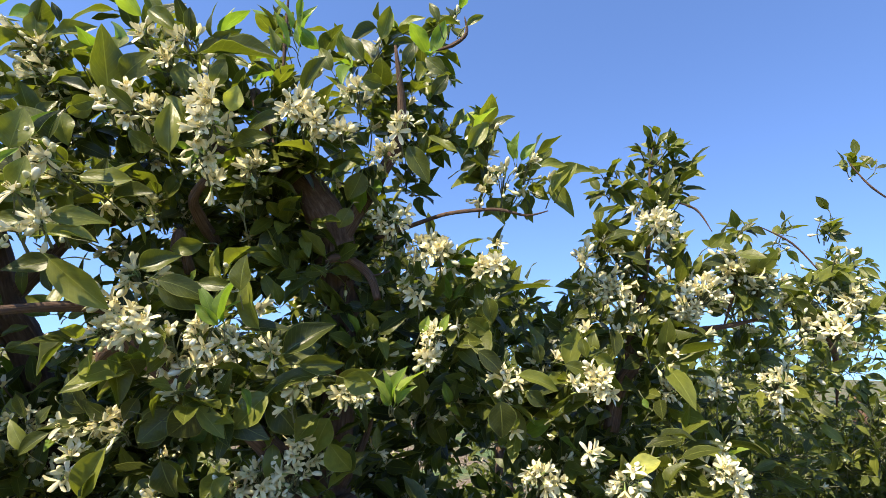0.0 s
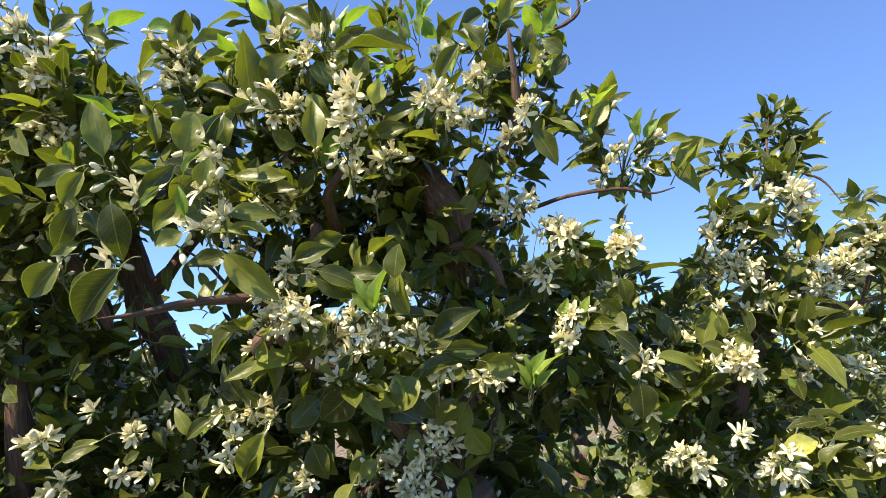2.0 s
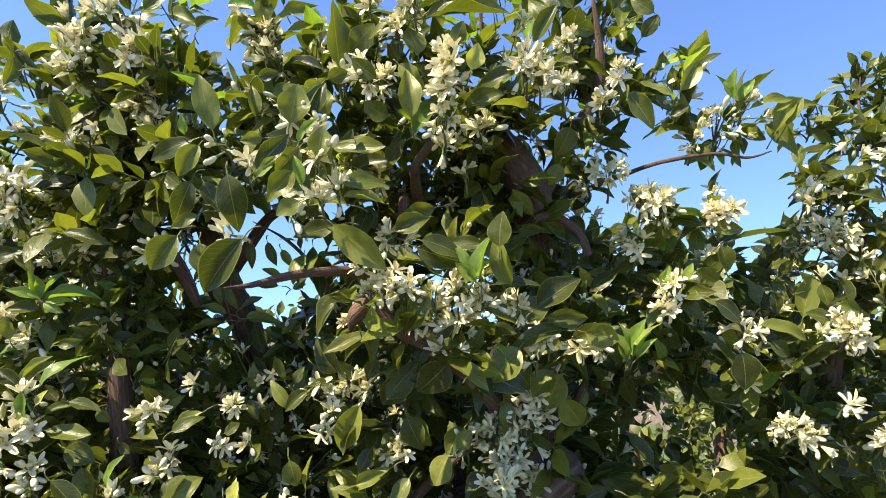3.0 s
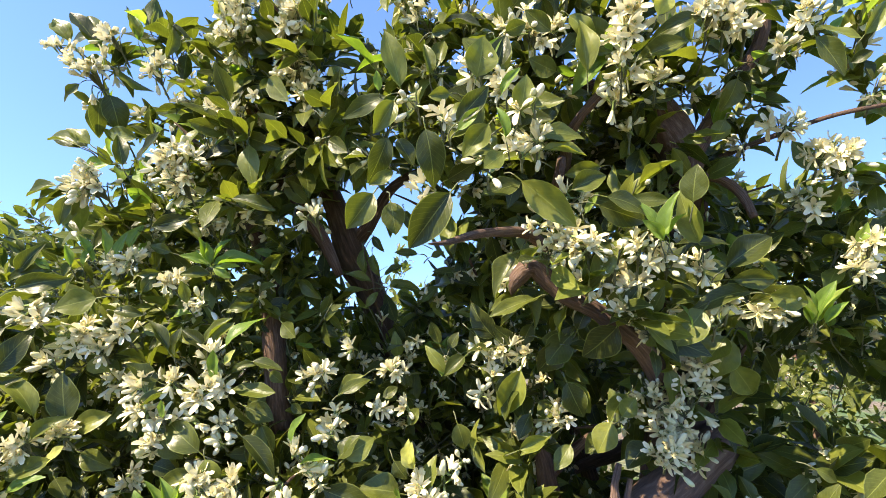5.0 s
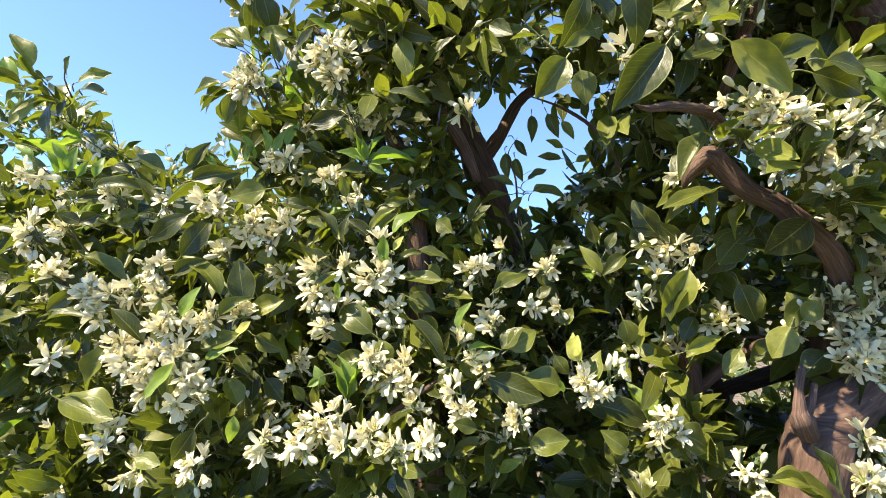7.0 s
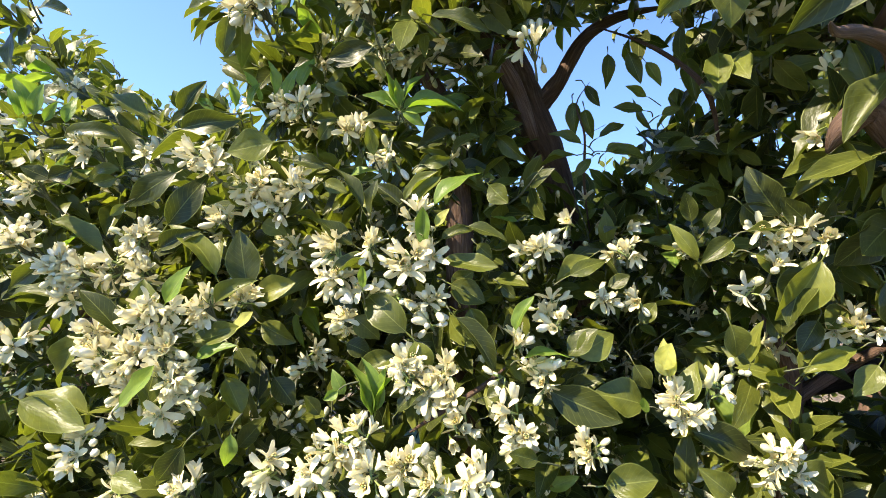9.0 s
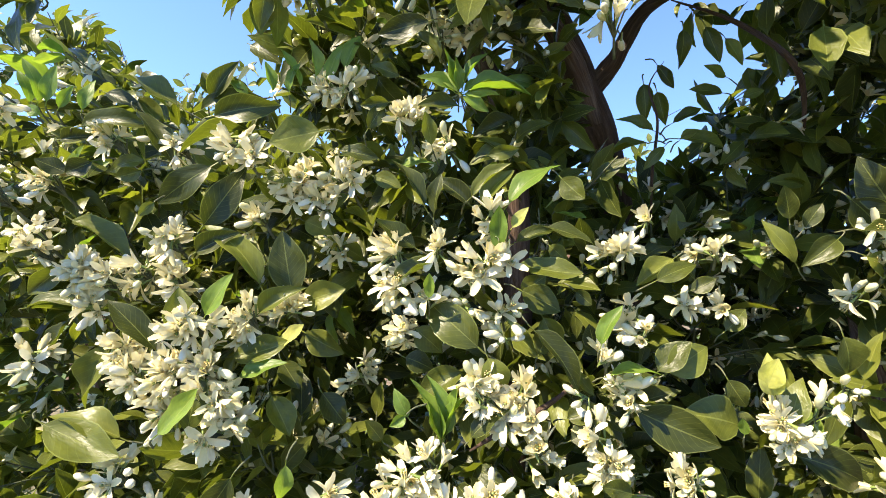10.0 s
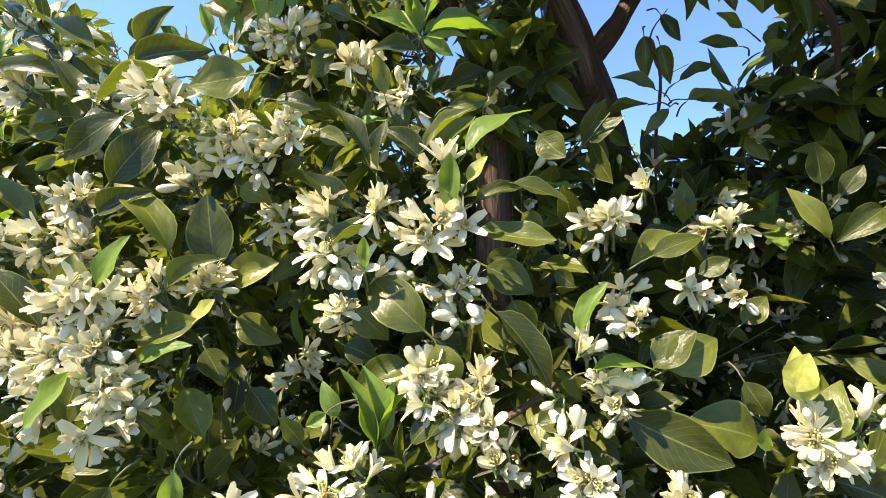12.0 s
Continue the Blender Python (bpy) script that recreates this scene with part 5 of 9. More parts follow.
cluster(main, -0.078, 0.727, 1.906, 0.028, 4, 2)
cluster(main, -0.105, 0.743, 1.873, 0.022, 3, 2)
cluster(main, -0.087, 0.799, 1.777, 0.034, 5, 2)
cluster(main, -0.010, 0.812, 1.730, 0.035, 8, 2)
cluster(main, -0.039, 0.808, 1.734, 0.026, 5, 1)
cluster(main, 0.072, 0.787, 1.697, 0.025, 7, 1)
cluster(main, -0.045, 0.837, 1.660, 0.032, 4, 2)
cluster(main, -0.013, 0.759, 1.588, 0.024, 5, 2)
cluster(main, -0.027, 0.771, 1.557, 0.024, 4, 1)
cluster(main, -0.530, 0.566, 1.805, 0.017, 2, 0)
cluster(main, -0.482, 0.564, 1.773, 0.018, 3, 1)
cluster(main, -0.410, 0.658, 1.648, 0.026, 4, 3)
cluster(main, -0.415, 0.648, 1.579, 0.026, 6, 3)
cluster(main, -0.439, 0.653, 1.572, 0.020, 3, 4)
cluster(main, -0.357, 0.702, 1.551, 0.028, 4, 1)
cluster(main, -0.385, 0.714, 1.538, 0.022, 3, 1)
cluster(main, -0.319, 0.730, 1.532, 0.035, 5, 1)
cluster(main, -0.124, 0.786, 1.509, 0.024, 4, 2)
cluster(main, -0.148, 0.787, 1.495, 0.019, 3, 1)
cluster(main, -0.497, 0.819, 1.436, 0.028, 4, 1)
cluster(main, -0.304, 0.789, 1.482, 0.020, 3, 1)
cluster(main, -0.285, 0.845, 1.367, 0.051, 9, 1)
cluster(main, -0.327, 0.845, 1.342, 0.035, 6, 1)
cluster(main, 0.096, 0.835, 1.866, 0.040, 2, 9)
cluster(main, 0.056, 0.836, 1.844, 0.030, 2, 5)
cluster(main, 0.134, 0.823, 1.894, 0.022, 2, 1)
cluster(main, 0.100, 0.826, 1.527, 0.025, 5, 1)
cluster(main, 0.253, 0.839, 1.528, 0.025, 6, 1)
cluster(main, 0.216, 0.839, 1.514, 0.018, 2, 2)
cluster(main, 0.160, 0.842, 1.382, 0.033, 7, 2)
cluster(main, 0.188, 0.842, 1.375, 0.025, 3, 2)
cluster(main, 0.230, 0.830, 1.420, 0.019, 2, 2)
cluster(main, 0.288, 0.846, 1.369, 0.028, 3, 4)
cluster(main, 0.446, 0.848, 1.404, 0.021, 3, 1)
cluster(main, 0.476, 0.854, 1.379, 0.020, 3, 1)
cluster(main, -0.575, 0.834, 1.719, 0.023, 1, 5)
cluster(main, -0.316, 0.734, 1.762, 0.021, 2, 2)
cluster(main, -0.449, 0.734, 1.767, 0.029, 3, 4)
cluster(main, -0.518, 0.641, 1.712, 0.023, 1, 7)
hero_leaf(main, (-0.469, 0.657, 1.590), (-0.510, 0.638, 1.522), 0.87, (-0.29, -0.86, 0.42))
hero_leaf(main, (-0.452, 0.733, 1.523), (-0.521, 0.700, 1.497), 0.79, (0.15, -0.80, 0.59))
hero_leaf(main, (-0.429, 0.801, 1.426), (-0.406, 0.798, 1.479), 1.60, (-0.14, -0.99, -0.01))
hero_leaf(main, (-0.421, 0.806, 1.400), (-0.387, 0.814, 1.342), 1.52, (-0.08, -0.98, -0.18))
hero_leaf(main, (-0.339, 0.809, 1.340), (-0.317, 0.807, 1.372), 1.60, (-0.23, -0.97, 0.09))
hero_leaf(main, (-0.391, 0.717, 1.153), (-0.313, 0.739, 1.139), 0.88, (0.30, -0.69, 0.66))
hero_leaf(main, (-0.371, 0.615, 1.642), (-0.301, 0.634, 1.629), 0.88, (0.26, -0.97, -0.00))
hero_leaf(main, (-0.262, 0.871, 1.480), (-0.219, 0.877, 1.509), 1.60, (0.03, -0.99, 0.15))
hero_leaf(main, (-0.289, 0.863, 1.300), (-0.330, 0.841, 1.267), 1.58, (0.10, -0.88, 0.46))
hero_leaf(main, (-0.350, 0.871, 1.311), (-0.385, 0.852, 1.277), 1.60, (0.07, -0.90, 0.43))
hero_leaf(main, (-0.569, 0.767, 1.476), (-0.530, 0.776, 1.443), 1.60, (0.07, -0.98, -0.17))
hero_leaf(main, (-0.553, 0.766, 1.417), (-0.507, 0.776, 1.401), 1.46, (0.17, -0.98, -0.11))
hero_leaf(main, (-0.576, 0.720, 1.343), (-0.561, 0.720, 1.304), 1.60, (0.03, -1.00, 0.02))
hero_leaf(main, (-0.391, 0.843, 1.500), (-0.369, 0.846, 1.448), 1.47, (-0.19, -0.97, -0.15))
hero_leaf(main, (-0.431, 0.837, 1.361), (-0.465, 0.818, 1.334), 1.60, (0.24, -0.90, 0.36))
hero_leaf(main, (-0.317, 0.725, 1.130), (-0.368, 0.693, 1.196), 0.72, (0.76, -0.58, 0.30), "young_leaf")
cluster(main, -0.242, 0.881, 1.326, 0.039, 6, 1)
cluster(main, -0.262, 0.879, 1.362, 0.032, 4, 1)
cluster(main, -0.226, 0.889, 1.416, 0.035, 4, 1)
cluster(main, -0.219, 0.890, 1.277, 0.033, 4, 1)
cluster(main, -0.288, 0.737, 1.198, 0.019, 2, 1)
cluster(main, -0.297, 0.737, 1.156, 0.019, 3, 1)
cluster(main, -0.420, 0.714, 1.151, 0.024, 3, 3)
cluster(main, -0.519, 0.714, 1.209, 0.020, 3, 1)
cluster(main, -0.446, 0.841, 1.325, 0.021, 1, 4)
cluster(main, -0.530, 0.771, 1.400, 0.018, 2, 1)
hero_leaf(main, (-1.203, 0.588, 1.937), (-1.229, 0.567, 1.981), 1.13, (0.57, -0.82, -0.06))
hero_leaf(main, (-1.157, 0.601, 1.924), (-1.176, 0.579, 1.988), 1.16, (0.65, -0.76, -0.08))
hero_leaf(main, (-1.045, 0.637, 1.934), (-1.047, 0.619, 1.997), 0.76, (0.99, -0.17, -0.03))
hero_leaf(main, (-1.022, 0.643, 1.933), (-1.029, 0.625, 1.984), 0.76, (0.97, -0.25, 0.04))
hero_leaf(main, (-0.950, 0.657, 1.952), (-0.999, 0.635, 1.964), 0.87, (0.42, -0.91, 0.05))
hero_leaf(main, (-1.150, 0.603, 1.854), (-1.156, 0.604, 1.787), 0.92, (0.46, -0.88, -0.04))
hero_leaf(main, (-1.141, 0.605, 1.858), (-1.112, 0.613, 1.796), 1.36, (0.57, -0.81, 0.16))
hero_leaf(main, (-1.181, 0.593, 1.872), (-1.207, 0.583, 1.840), 0.90, (0.47, -0.87, -0.12))
hero_leaf(main, (-1.171, 0.603, 1.758), (-1.221, 0.579, 1.780), 0.90, (0.51, -0.80, 0.31))
hero_leaf(main, (-1.162, 0.605, 1.758), (-1.194, 0.583, 1.792), 1.17, (0.53, -0.85, -0.02))
hero_leaf(main, (-1.079, 0.622, 1.776), (-1.141, 0.597, 1.787), 0.97, (0.37, -0.93, -0.03))
hero_leaf(main, (-1.181, 0.600, 1.691), (-1.192, 0.597, 1.635), 1.24, (0.78, -0.62, -0.13))
hero_leaf(main, (-1.170, 0.603, 1.687), (-1.165, 0.605, 1.630), 1.10, (0.76, -0.65, 0.05))
hero_leaf(main, (-1.162, 0.593, 1.698), (-1.230, 0.572, 1.677), 0.72, (0.05, -0.79, 0.61))
hero_leaf(main, (-1.163, 0.594, 1.688), (-1.227, 0.574, 1.662), 0.72, (-0.02, -0.78, 0.63))
hero_leaf(main, (-0.945, 0.671, 1.864), (-0.870, 0.683, 1.851), 0.93, (0.16, -0.99, 0.01))
hero_leaf(main, (-0.934, 0.676, 1.850), (-1.011, 0.648, 1.861), 0.72, (0.37, -0.84, 0.40))
hero_leaf(main, (-1.008, 0.654, 1.743), (-0.929, 0.663, 1.754), 0.72, (0.04, -0.89, 0.45))
hero_leaf(main, (-0.981, 0.662, 1.731), (-0.934, 0.664, 1.741), 0.72, (-0.07, -0.89, 0.44))
hero_leaf(main, (-0.916, 0.625, 1.670), (-0.843, 0.636, 1.655), 0.77, (0.23, -0.83, 0.50))
hero_leaf(main, (-0.980, 0.634, 1.644), (-1.038, 0.615, 1.627), 0.99, (0.35, -0.93, -0.13))
hero_leaf(main, (-1.097, 0.613, 1.940), (-1.094, 0.599, 1.982), 0.92, (0.91, -0.36, -0.19), "young_leaf")
# the trusses and leaves over the low limbs
hero_leaf(main, (-1.133, 0.478, 1.323), (-1.109, 0.483, 1.369), 0.88, (0.15, -0.99, 0.02), "young_leaf")
hero_leaf(main, (-1.163, 0.480, 1.304), (-1.163, 0.475, 1.348), 1.60, (0.78, -0.62, -0.08))
hero_leaf(main, (-1.174, 0.469, 1.285), (-1.217, 0.447, 1.338), 0.91, (0.80, -0.21, 0.57))
hero_leaf(main, (-1.259, 0.479, 1.292), (-1.298, 0.462, 1.210), 0.87, (0.30, -0.95, 0.05))
hero_leaf(main, (-1.206, 0.460, 1.198), (-1.267, 0.429, 1.230), 0.92, (0.55, -0.27, 0.79))
hero_leaf(main, (-1.125, 0.457, 1.219), (-1.118, 0.459, 1.279), 1.01, (0.71, -0.70, -0.05))
hero_leaf(main, (-1.143, 0.436, 1.223), (-1.100, 0.452, 1.268), 0.81, (-0.12, -0.89, 0.44), "young_leaf")
hero_leaf(main, (-1.130, 0.503, 1.282), (-1.065, 0.522, 1.298), 0.91, (0.06, -0.78, 0.62))
hero_leaf(main, (-1.109, 0.494, 1.267), (-1.062, 0.506, 1.291), 0.77, (-0.17, -0.69, 0.70), "young_leaf")
hero_leaf(main, (-1.082, 0.518, 1.297), (-1.049, 0.524, 1.319), 0.97, (0.03, -0.97, 0.23), "yellow_leaf")
hero_leaf(main, (-1.110, 0.520, 1.323), (-1.069, 0.530, 1.359), 0.90, (0.01, -0.96, 0.27))
hero_leaf(main, (-1.098, 0.521, 1.348), (-1.139, 0.506, 1.426), 0.85, (0.87, -0.29, 0.40))
hero_leaf(main, (-1.095, 0.561, 1.333), (-1.109, 0.553, 1.407), 1.26, (0.64, -0.77, 0.03))
hero_leaf(main, (-1.096, 0.569, 1.331), (-1.048, 0.581, 1.351), 1.35, (0.21, -0.97, 0.09))
hero_leaf(main, (-1.174, 0.499, 1.381), (-1.133, 0.509, 1.408), 0.99, (0.29, -0.95, -0.08))
hero_leaf(main, (-1.225, 0.489, 1.379), (-1.212, 0.487, 1.406), 0.89, (0.31, -0.93, -0.19))
hero_leaf(main, (-1.173, 0.506, 1.404), (-1.132, 0.519, 1.464), 1.05, (0.57, -0.79, -0.23))
hero_leaf(main, (-1.168, 0.525, 1.477), (-1.215, 0.486, 1.433), 0.90, (0.45, -0.85, 0.27))
hero_leaf(main, (-1.221, 0.495, 1.434), (-1.227, 0.482, 1.418), 1.17, (0.83, -0.55, 0.11))
hero_leaf(main, (-1.344, 0.481, 1.413), (-1.267, 0.501, 1.376), 0.86, (0.47, -0.43, 0.77))
hero_leaf(main, (-1.334, 0.481, 1.365), (-1.367, 0.456, 1.322), 0.99, (0.62, -0.78, -0.02))
hero_leaf(main, (-1.368, 0.452, 1.311), (-1.302, 0.472, 1.333), 0.72, (-0.03, -0.70, 0.71))
hero_leaf(main, (-1.378, 0.471, 1.397), (-1.391, 0.455, 1.365), 1.60, (0.84, -0.54, -0.06))
hero_leaf(main, (-1.110, 0.593, 1.296), (-1.062, 0.602, 1.273), 1.25, (0.35, -0.84, 0.41))
hero_leaf(main, (-1.073, 0.582, 1.238), (-1.041, 0.583, 1.206), 1.56, (0.48, -0.76, 0.43))
hero_leaf(main, (-1.104, 0.537, 1.244), (-1.074, 0.537, 1.204), 1.34, (0.57, -0.70, 0.42))
hero_leaf(main, (-1.116, 0.567, 1.269), (-1.089, 0.567, 1.241), 1.52, (0.48, -0.74, 0.47))
hero_leaf(main, (-1.201, 0.537, 1.526), (-1.131, 0.558, 1.547), 0.97, (0.31, -0.95, -0.07))
hero_leaf(main, (-1.147, 0.558, 1.516), (-1.224, 0.518, 1.508), 0.72, (0.25, -0.62, 0.74))
hero_leaf(main, (-1.068, 0.569, 1.516), (-1.116, 0.543, 1.502), 1.52, (0.50, -0.85, -0.15))
hero_leaf(main, (-1.222, 0.529, 1.532), (-1.284, 0.499, 1.576), 0.80, (0.65, -0.51, 0.57))
hero_leaf(main, (-1.296, 0.521, 1.539), (-1.241, 0.531, 1.486), 0.85, (0.68, -0.38, 0.63))
hero_leaf(main, (-1.356, 0.495, 1.511), (-1.278, 0.520, 1.530), 0.72, (0.17, -0.89, 0.42))
hero_leaf(main, (-1.229, 0.565, 1.547), (-1.202, 0.572, 1.599), 0.90, (0.35, -0.93, -0.07))
hero_leaf(main, (-1.227, 0.573, 1.556), (-1.238, 0.562, 1.585), 1.34, (0.67, -0.75, -0.02))
hero_leaf(main, (-1.244, 0.558, 1.537), (-1.179, 0.579, 1.569), 0.72, (0.13, -0.94, 0.32))
hero_leaf(main, (-1.287, 0.537, 1.480), (-1.330, 0.510, 1.472), 0.97, (0.51, -0.86, 0.11))
hero_leaf(main, (-1.345, 0.519, 1.557), (-1.294, 0.530, 1.541), 0.88, (0.33, -0.79, 0.52))
hero_leaf(main, (-1.144, 0.561, 1.469), (-1.098, 0.570, 1.463), 0.92, (0.23, -0.88, 0.42))
hero_leaf(main, (-1.370, 0.502, 1.459), (-1.398, 0.483, 1.474), 1.33, (0.61, -0.78, 0.17))
hero_leaf(main, (-1.344, 0.513, 1.477), (-1.368, 0.493, 1.459), 1.36, (0.71, -0.69, -0.18))
hero_leaf(main, (-1.388, 0.497, 1.498), (-1.343, 0.507, 1.507), 0.95, (0.22, -0.98, 0.01))
hero_leaf(main, (-1.040, 0.614, 1.475), (-1.005, 0.619, 1.465), 1.32, (0.14, -0.99, 0.05))
hero_leaf(main, (-1.119, 0.600, 1.421), (-1.087, 0.603, 1.412), 1.60, (0.17, -0.96, 0.22))
hero_leaf(main, (-1.291, 0.534, 1.469), (-1.314, 0.515, 1.456), 1.38, (0.67, -0.73, -0.11))
hero_leaf(main, (-1.117, 0.613, 1.579), (-1.121, 0.607, 1.627), 0.78, (0.95, -0.31, 0.04), "young_leaf")
hero_leaf(main, (-1.105, 0.618, 1.574), (-1.095, 0.617, 1.628), 0.78, (-0.06, -1.00, 0.00), "young_leaf")
hero_leaf(main, (-1.089, 0.626, 1.592), (-1.075, 0.626, 1.635), 0.91, (0.16, -0.99, -0.04), "young_leaf")
hero_leaf(main, (-1.145, 0.601, 1.563), (-1.137, 0.598, 1.599), 0.85, (0.13, -0.99, -0.09), "young_leaf")
hero_leaf(main, (-1.161, 0.594, 1.562), (-1.166, 0.586, 1.598), 0.86, (0.93, -0.37, 0.06), "young_leaf")
hero_leaf(main, (-1.184, 0.584, 1.558), (-1.204, 0.569, 1.576), 0.99, (0.63, -0.78, 0.03), "young_leaf")
hero_leaf(main, (-1.130, 0.607, 1.568), (-1.149, 0.595, 1.615), 0.72, (0.92, -0.21, 0.32), "young_leaf")
hero_leaf(main, (-1.412, 0.491, 1.535), (-1.409, 0.487, 1.588), 0.87, (1.00, 0.05, -0.05), "young_leaf")
hero_leaf(main, (-1.404, 0.494, 1.536), (-1.391, 0.494, 1.582), 0.85, (0.50, -0.86, -0.13), "young_leaf")
hero_leaf(main, (-1.420, 0.487, 1.535), (-1.419, 0.482, 1.575), 0.90, (1.00, -0.01, -0.04), "young_leaf")
hero_leaf(main, (-1.365, 0.509, 1.530), (-1.352, 0.509, 1.567), 0.95, (0.61, -0.76, -0.23), "young_leaf")
hero_leaf(main, (-1.391, 0.499, 1.532), (-1.371, 0.501, 1.559), 0.97, (0.58, -0.72, -0.38), "young_leaf")
hero_leaf(main, (-1.406, 0.492, 1.525), (-1.418, 0.479, 1.534), 1.60, (0.74, -0.68, 0.02), "young_leaf")
hero_leaf(main, (-1.057, 0.641, 1.624), (-1.005, 0.656, 1.652), 0.92, (0.27, -0.96, 0.01))
hero_leaf(main, (-0.980, 0.660, 1.605), (-1.007, 0.643, 1.642), 0.83, (0.67, -0.73, 0.16))
hero_leaf(main, (-1.067, 0.584, 1.498), (-1.022, 0.593, 1.493), 0.94, (0.22, -0.94, 0.27))
hero_leaf(main, (-1.051, 0.619, 1.523), (-1.031, 0.621, 1.554), 1.24, (0.43, -0.88, -0.22))
hero_leaf(main, (-1.026, 0.651, 1.590), (-1.055, 0.632, 1.603), 1.14, (0.44, -0.85, -0.28))
hero_leaf(main, (-1.030, 0.636, 1.559), (-1.056, 0.616, 1.551), 1.20, (0.63, -0.76, -0.15))
hero_leaf(main, (-0.954, 0.651, 1.567), (-0.960, 0.644, 1.604), 0.82, (0.76, -0.65, 0.01), "young_leaf")
hero_leaf(main, (-0.954, 0.651, 1.567), (-0.972, 0.640, 1.611), 0.73, (0.79, -0.58, 0.18), "young_leaf")
hero_leaf(main, (-0.954, 0.651, 1.567), (-0.937, 0.655, 1.616), 0.74, (-0.34, -0.92, 0.18), "young_leaf")
hero_leaf(main, (-0.954, 0.651, 1.567), (-0.921, 0.659, 1.596), 0.77, (-0.09, -0.93, 0.35), "young_leaf")
hero_leaf(main, (-0.954, 0.651, 1.567), (-0.886, 0.673, 1.588), 0.72, (-0.00, -0.70, 0.72), "young_leaf")
hero_leaf(main, (-0.954, 0.651, 1.567), (-0.994, 0.629, 1.585), 0.76, (0.57, -0.73, 0.37), "young_leaf")
hero_leaf(main, (-0.954, 0.651, 1.567), (-0.975, 0.638, 1.595), 0.83, (0.67, -0.72, 0.15), "young_leaf")
hero_leaf(main, (-0.954, 0.651, 1.567), (-0.923, 0.655, 1.551), 0.94, (0.22, -0.95, 0.21), "young_leaf")
hero_leaf(main, (-0.954, 0.651, 1.567), (-0.913, 0.661, 1.571), 0.78, (0.17, -0.89, 0.42), "young_leaf")
hero_leaf(main, (-0.975, 0.632, 1.505), (-0.981, 0.624, 1.543), 0.95, (0.62, -0.78, -0.07))
hero_leaf(main, (-0.950, 0.657, 1.555), (-0.993, 0.631, 1.555), 0.93, (0.51, -0.84, 0.18))
hero_leaf(main, (-0.923, 0.653, 1.501), (-0.887, 0.659, 1.508), 1.08, (0.19, -0.98, -0.11))
hero_leaf(main, (-0.897, 0.707, 1.637), (-0.877, 0.708, 1.657), 1.28, (0.27, -0.94, -0.21))
hero_leaf(main, (-0.925, 0.697, 1.652), (-0.898, 0.700, 1.662), 1.21, (0.22, -0.91, -0.35))
hero_leaf(main, (-0.897, 0.716, 1.617), (-0.855, 0.726, 1.634), 0.84, (0.10, -0.95, 0.29))
hero_leaf(main, (-0.880, 0.592, 1.442), (-0.846, 0.603, 1.498), 0.77, (-0.38, -0.84, 0.40), "young_leaf")
hero_leaf(main, (-0.953, 0.581, 1.436), (-0.979, 0.566, 1.488), 0.74, (0.83, -0.48, 0.28))
hero_leaf(main, (-0.948, 0.583, 1.430), (-0.944, 0.579, 1.473), 0.90, (-0.13, -0.99, -0.07))
hero_leaf(main, (-0.921, 0.601, 1.449), (-0.884, 0.610, 1.489), 0.84, (-0.17, -0.91, 0.37))
hero_leaf(main, (-0.908, 0.600, 1.443), (-0.883, 0.605, 1.484), 0.93, (-0.12, -0.98, 0.19))
hero_leaf(main, (-0.915, 0.608, 1.442), (-0.946, 0.589, 1.472), 0.98, (0.54, -0.84, 0.03))
hero_leaf(main, (-0.872, 0.599, 1.410), (-0.837, 0.606, 1.431), 0.90, (-0.10, -0.88, 0.47))
hero_leaf(main, (-0.847, 0.606, 1.429), (-0.800, 0.616, 1.420), 0.88, (0.26, -0.83, 0.50))
hero_leaf(main, (-0.872, 0.600, 1.393), (-0.810, 0.615, 1.380), 0.85, (0.31, -0.73, 0.61))
hero_leaf(main, (-0.955, 0.572, 1.398), (-0.993, 0.550, 1.425), 0.95, (0.62, -0.74, 0.28))
hero_leaf(main, (-0.932, 0.575, 1.390), (-0.979, 0.546, 1.370), 0.79, (0.11, -0.66, 0.74))
hero_leaf(main, (-0.881, 0.580, 1.400), (-0.877, 0.577, 1.444), 1.00, (0.08, -0.99, -0.08), "young_leaf")
hero_leaf(main, (-0.871, 0.586, 1.423), (-0.857, 0.585, 1.445), 0.98, (-0.14, -0.99, 0.04), "yellow_leaf")
hero_leaf(main, (-0.887, 0.581, 1.306), (-0.941, 0.558, 1.354), 1.16, (0.48, -0.87, 0.11))
hero_leaf(main, (-0.885, 0.577, 1.308), (-0.863, 0.574, 1.270), 1.52, (0.24, -0.95, 0.21))
hero_leaf(main, (-0.852, 0.598, 1.336), (-0.794, 0.609, 1.287), 0.82, (0.57, -0.63, 0.53))
hero_leaf(main, (-0.909, 0.598, 1.283), (-0.950, 0.570, 1.258), 1.19, (0.31, -0.85, 0.43))
hero_leaf(main, (-0.950, 0.556, 1.238), (-0.961, 0.545, 1.264), 1.19, (0.64, -0.76, -0.05), "young_leaf")
hero_leaf(main, (-0.891, 0.557, 1.229), (-0.867, 0.561, 1.267), 0.95, (-0.33, -0.89, 0.30))
hero_leaf(main, (-0.966, 0.537, 1.219), (-0.980, 0.525, 1.244), 1.13, (0.73, -0.68, 0.08))
hero_leaf(main, (-0.917, 0.559, 1.219), (-0.937, 0.549, 1.282), 0.72, (0.95, -0.11, 0.28), "young_leaf")
hero_leaf(main, (-0.917, 0.559, 1.219), (-0.921, 0.556, 1.281), 0.72, (0.97, -0.25, 0.04), "young_leaf")
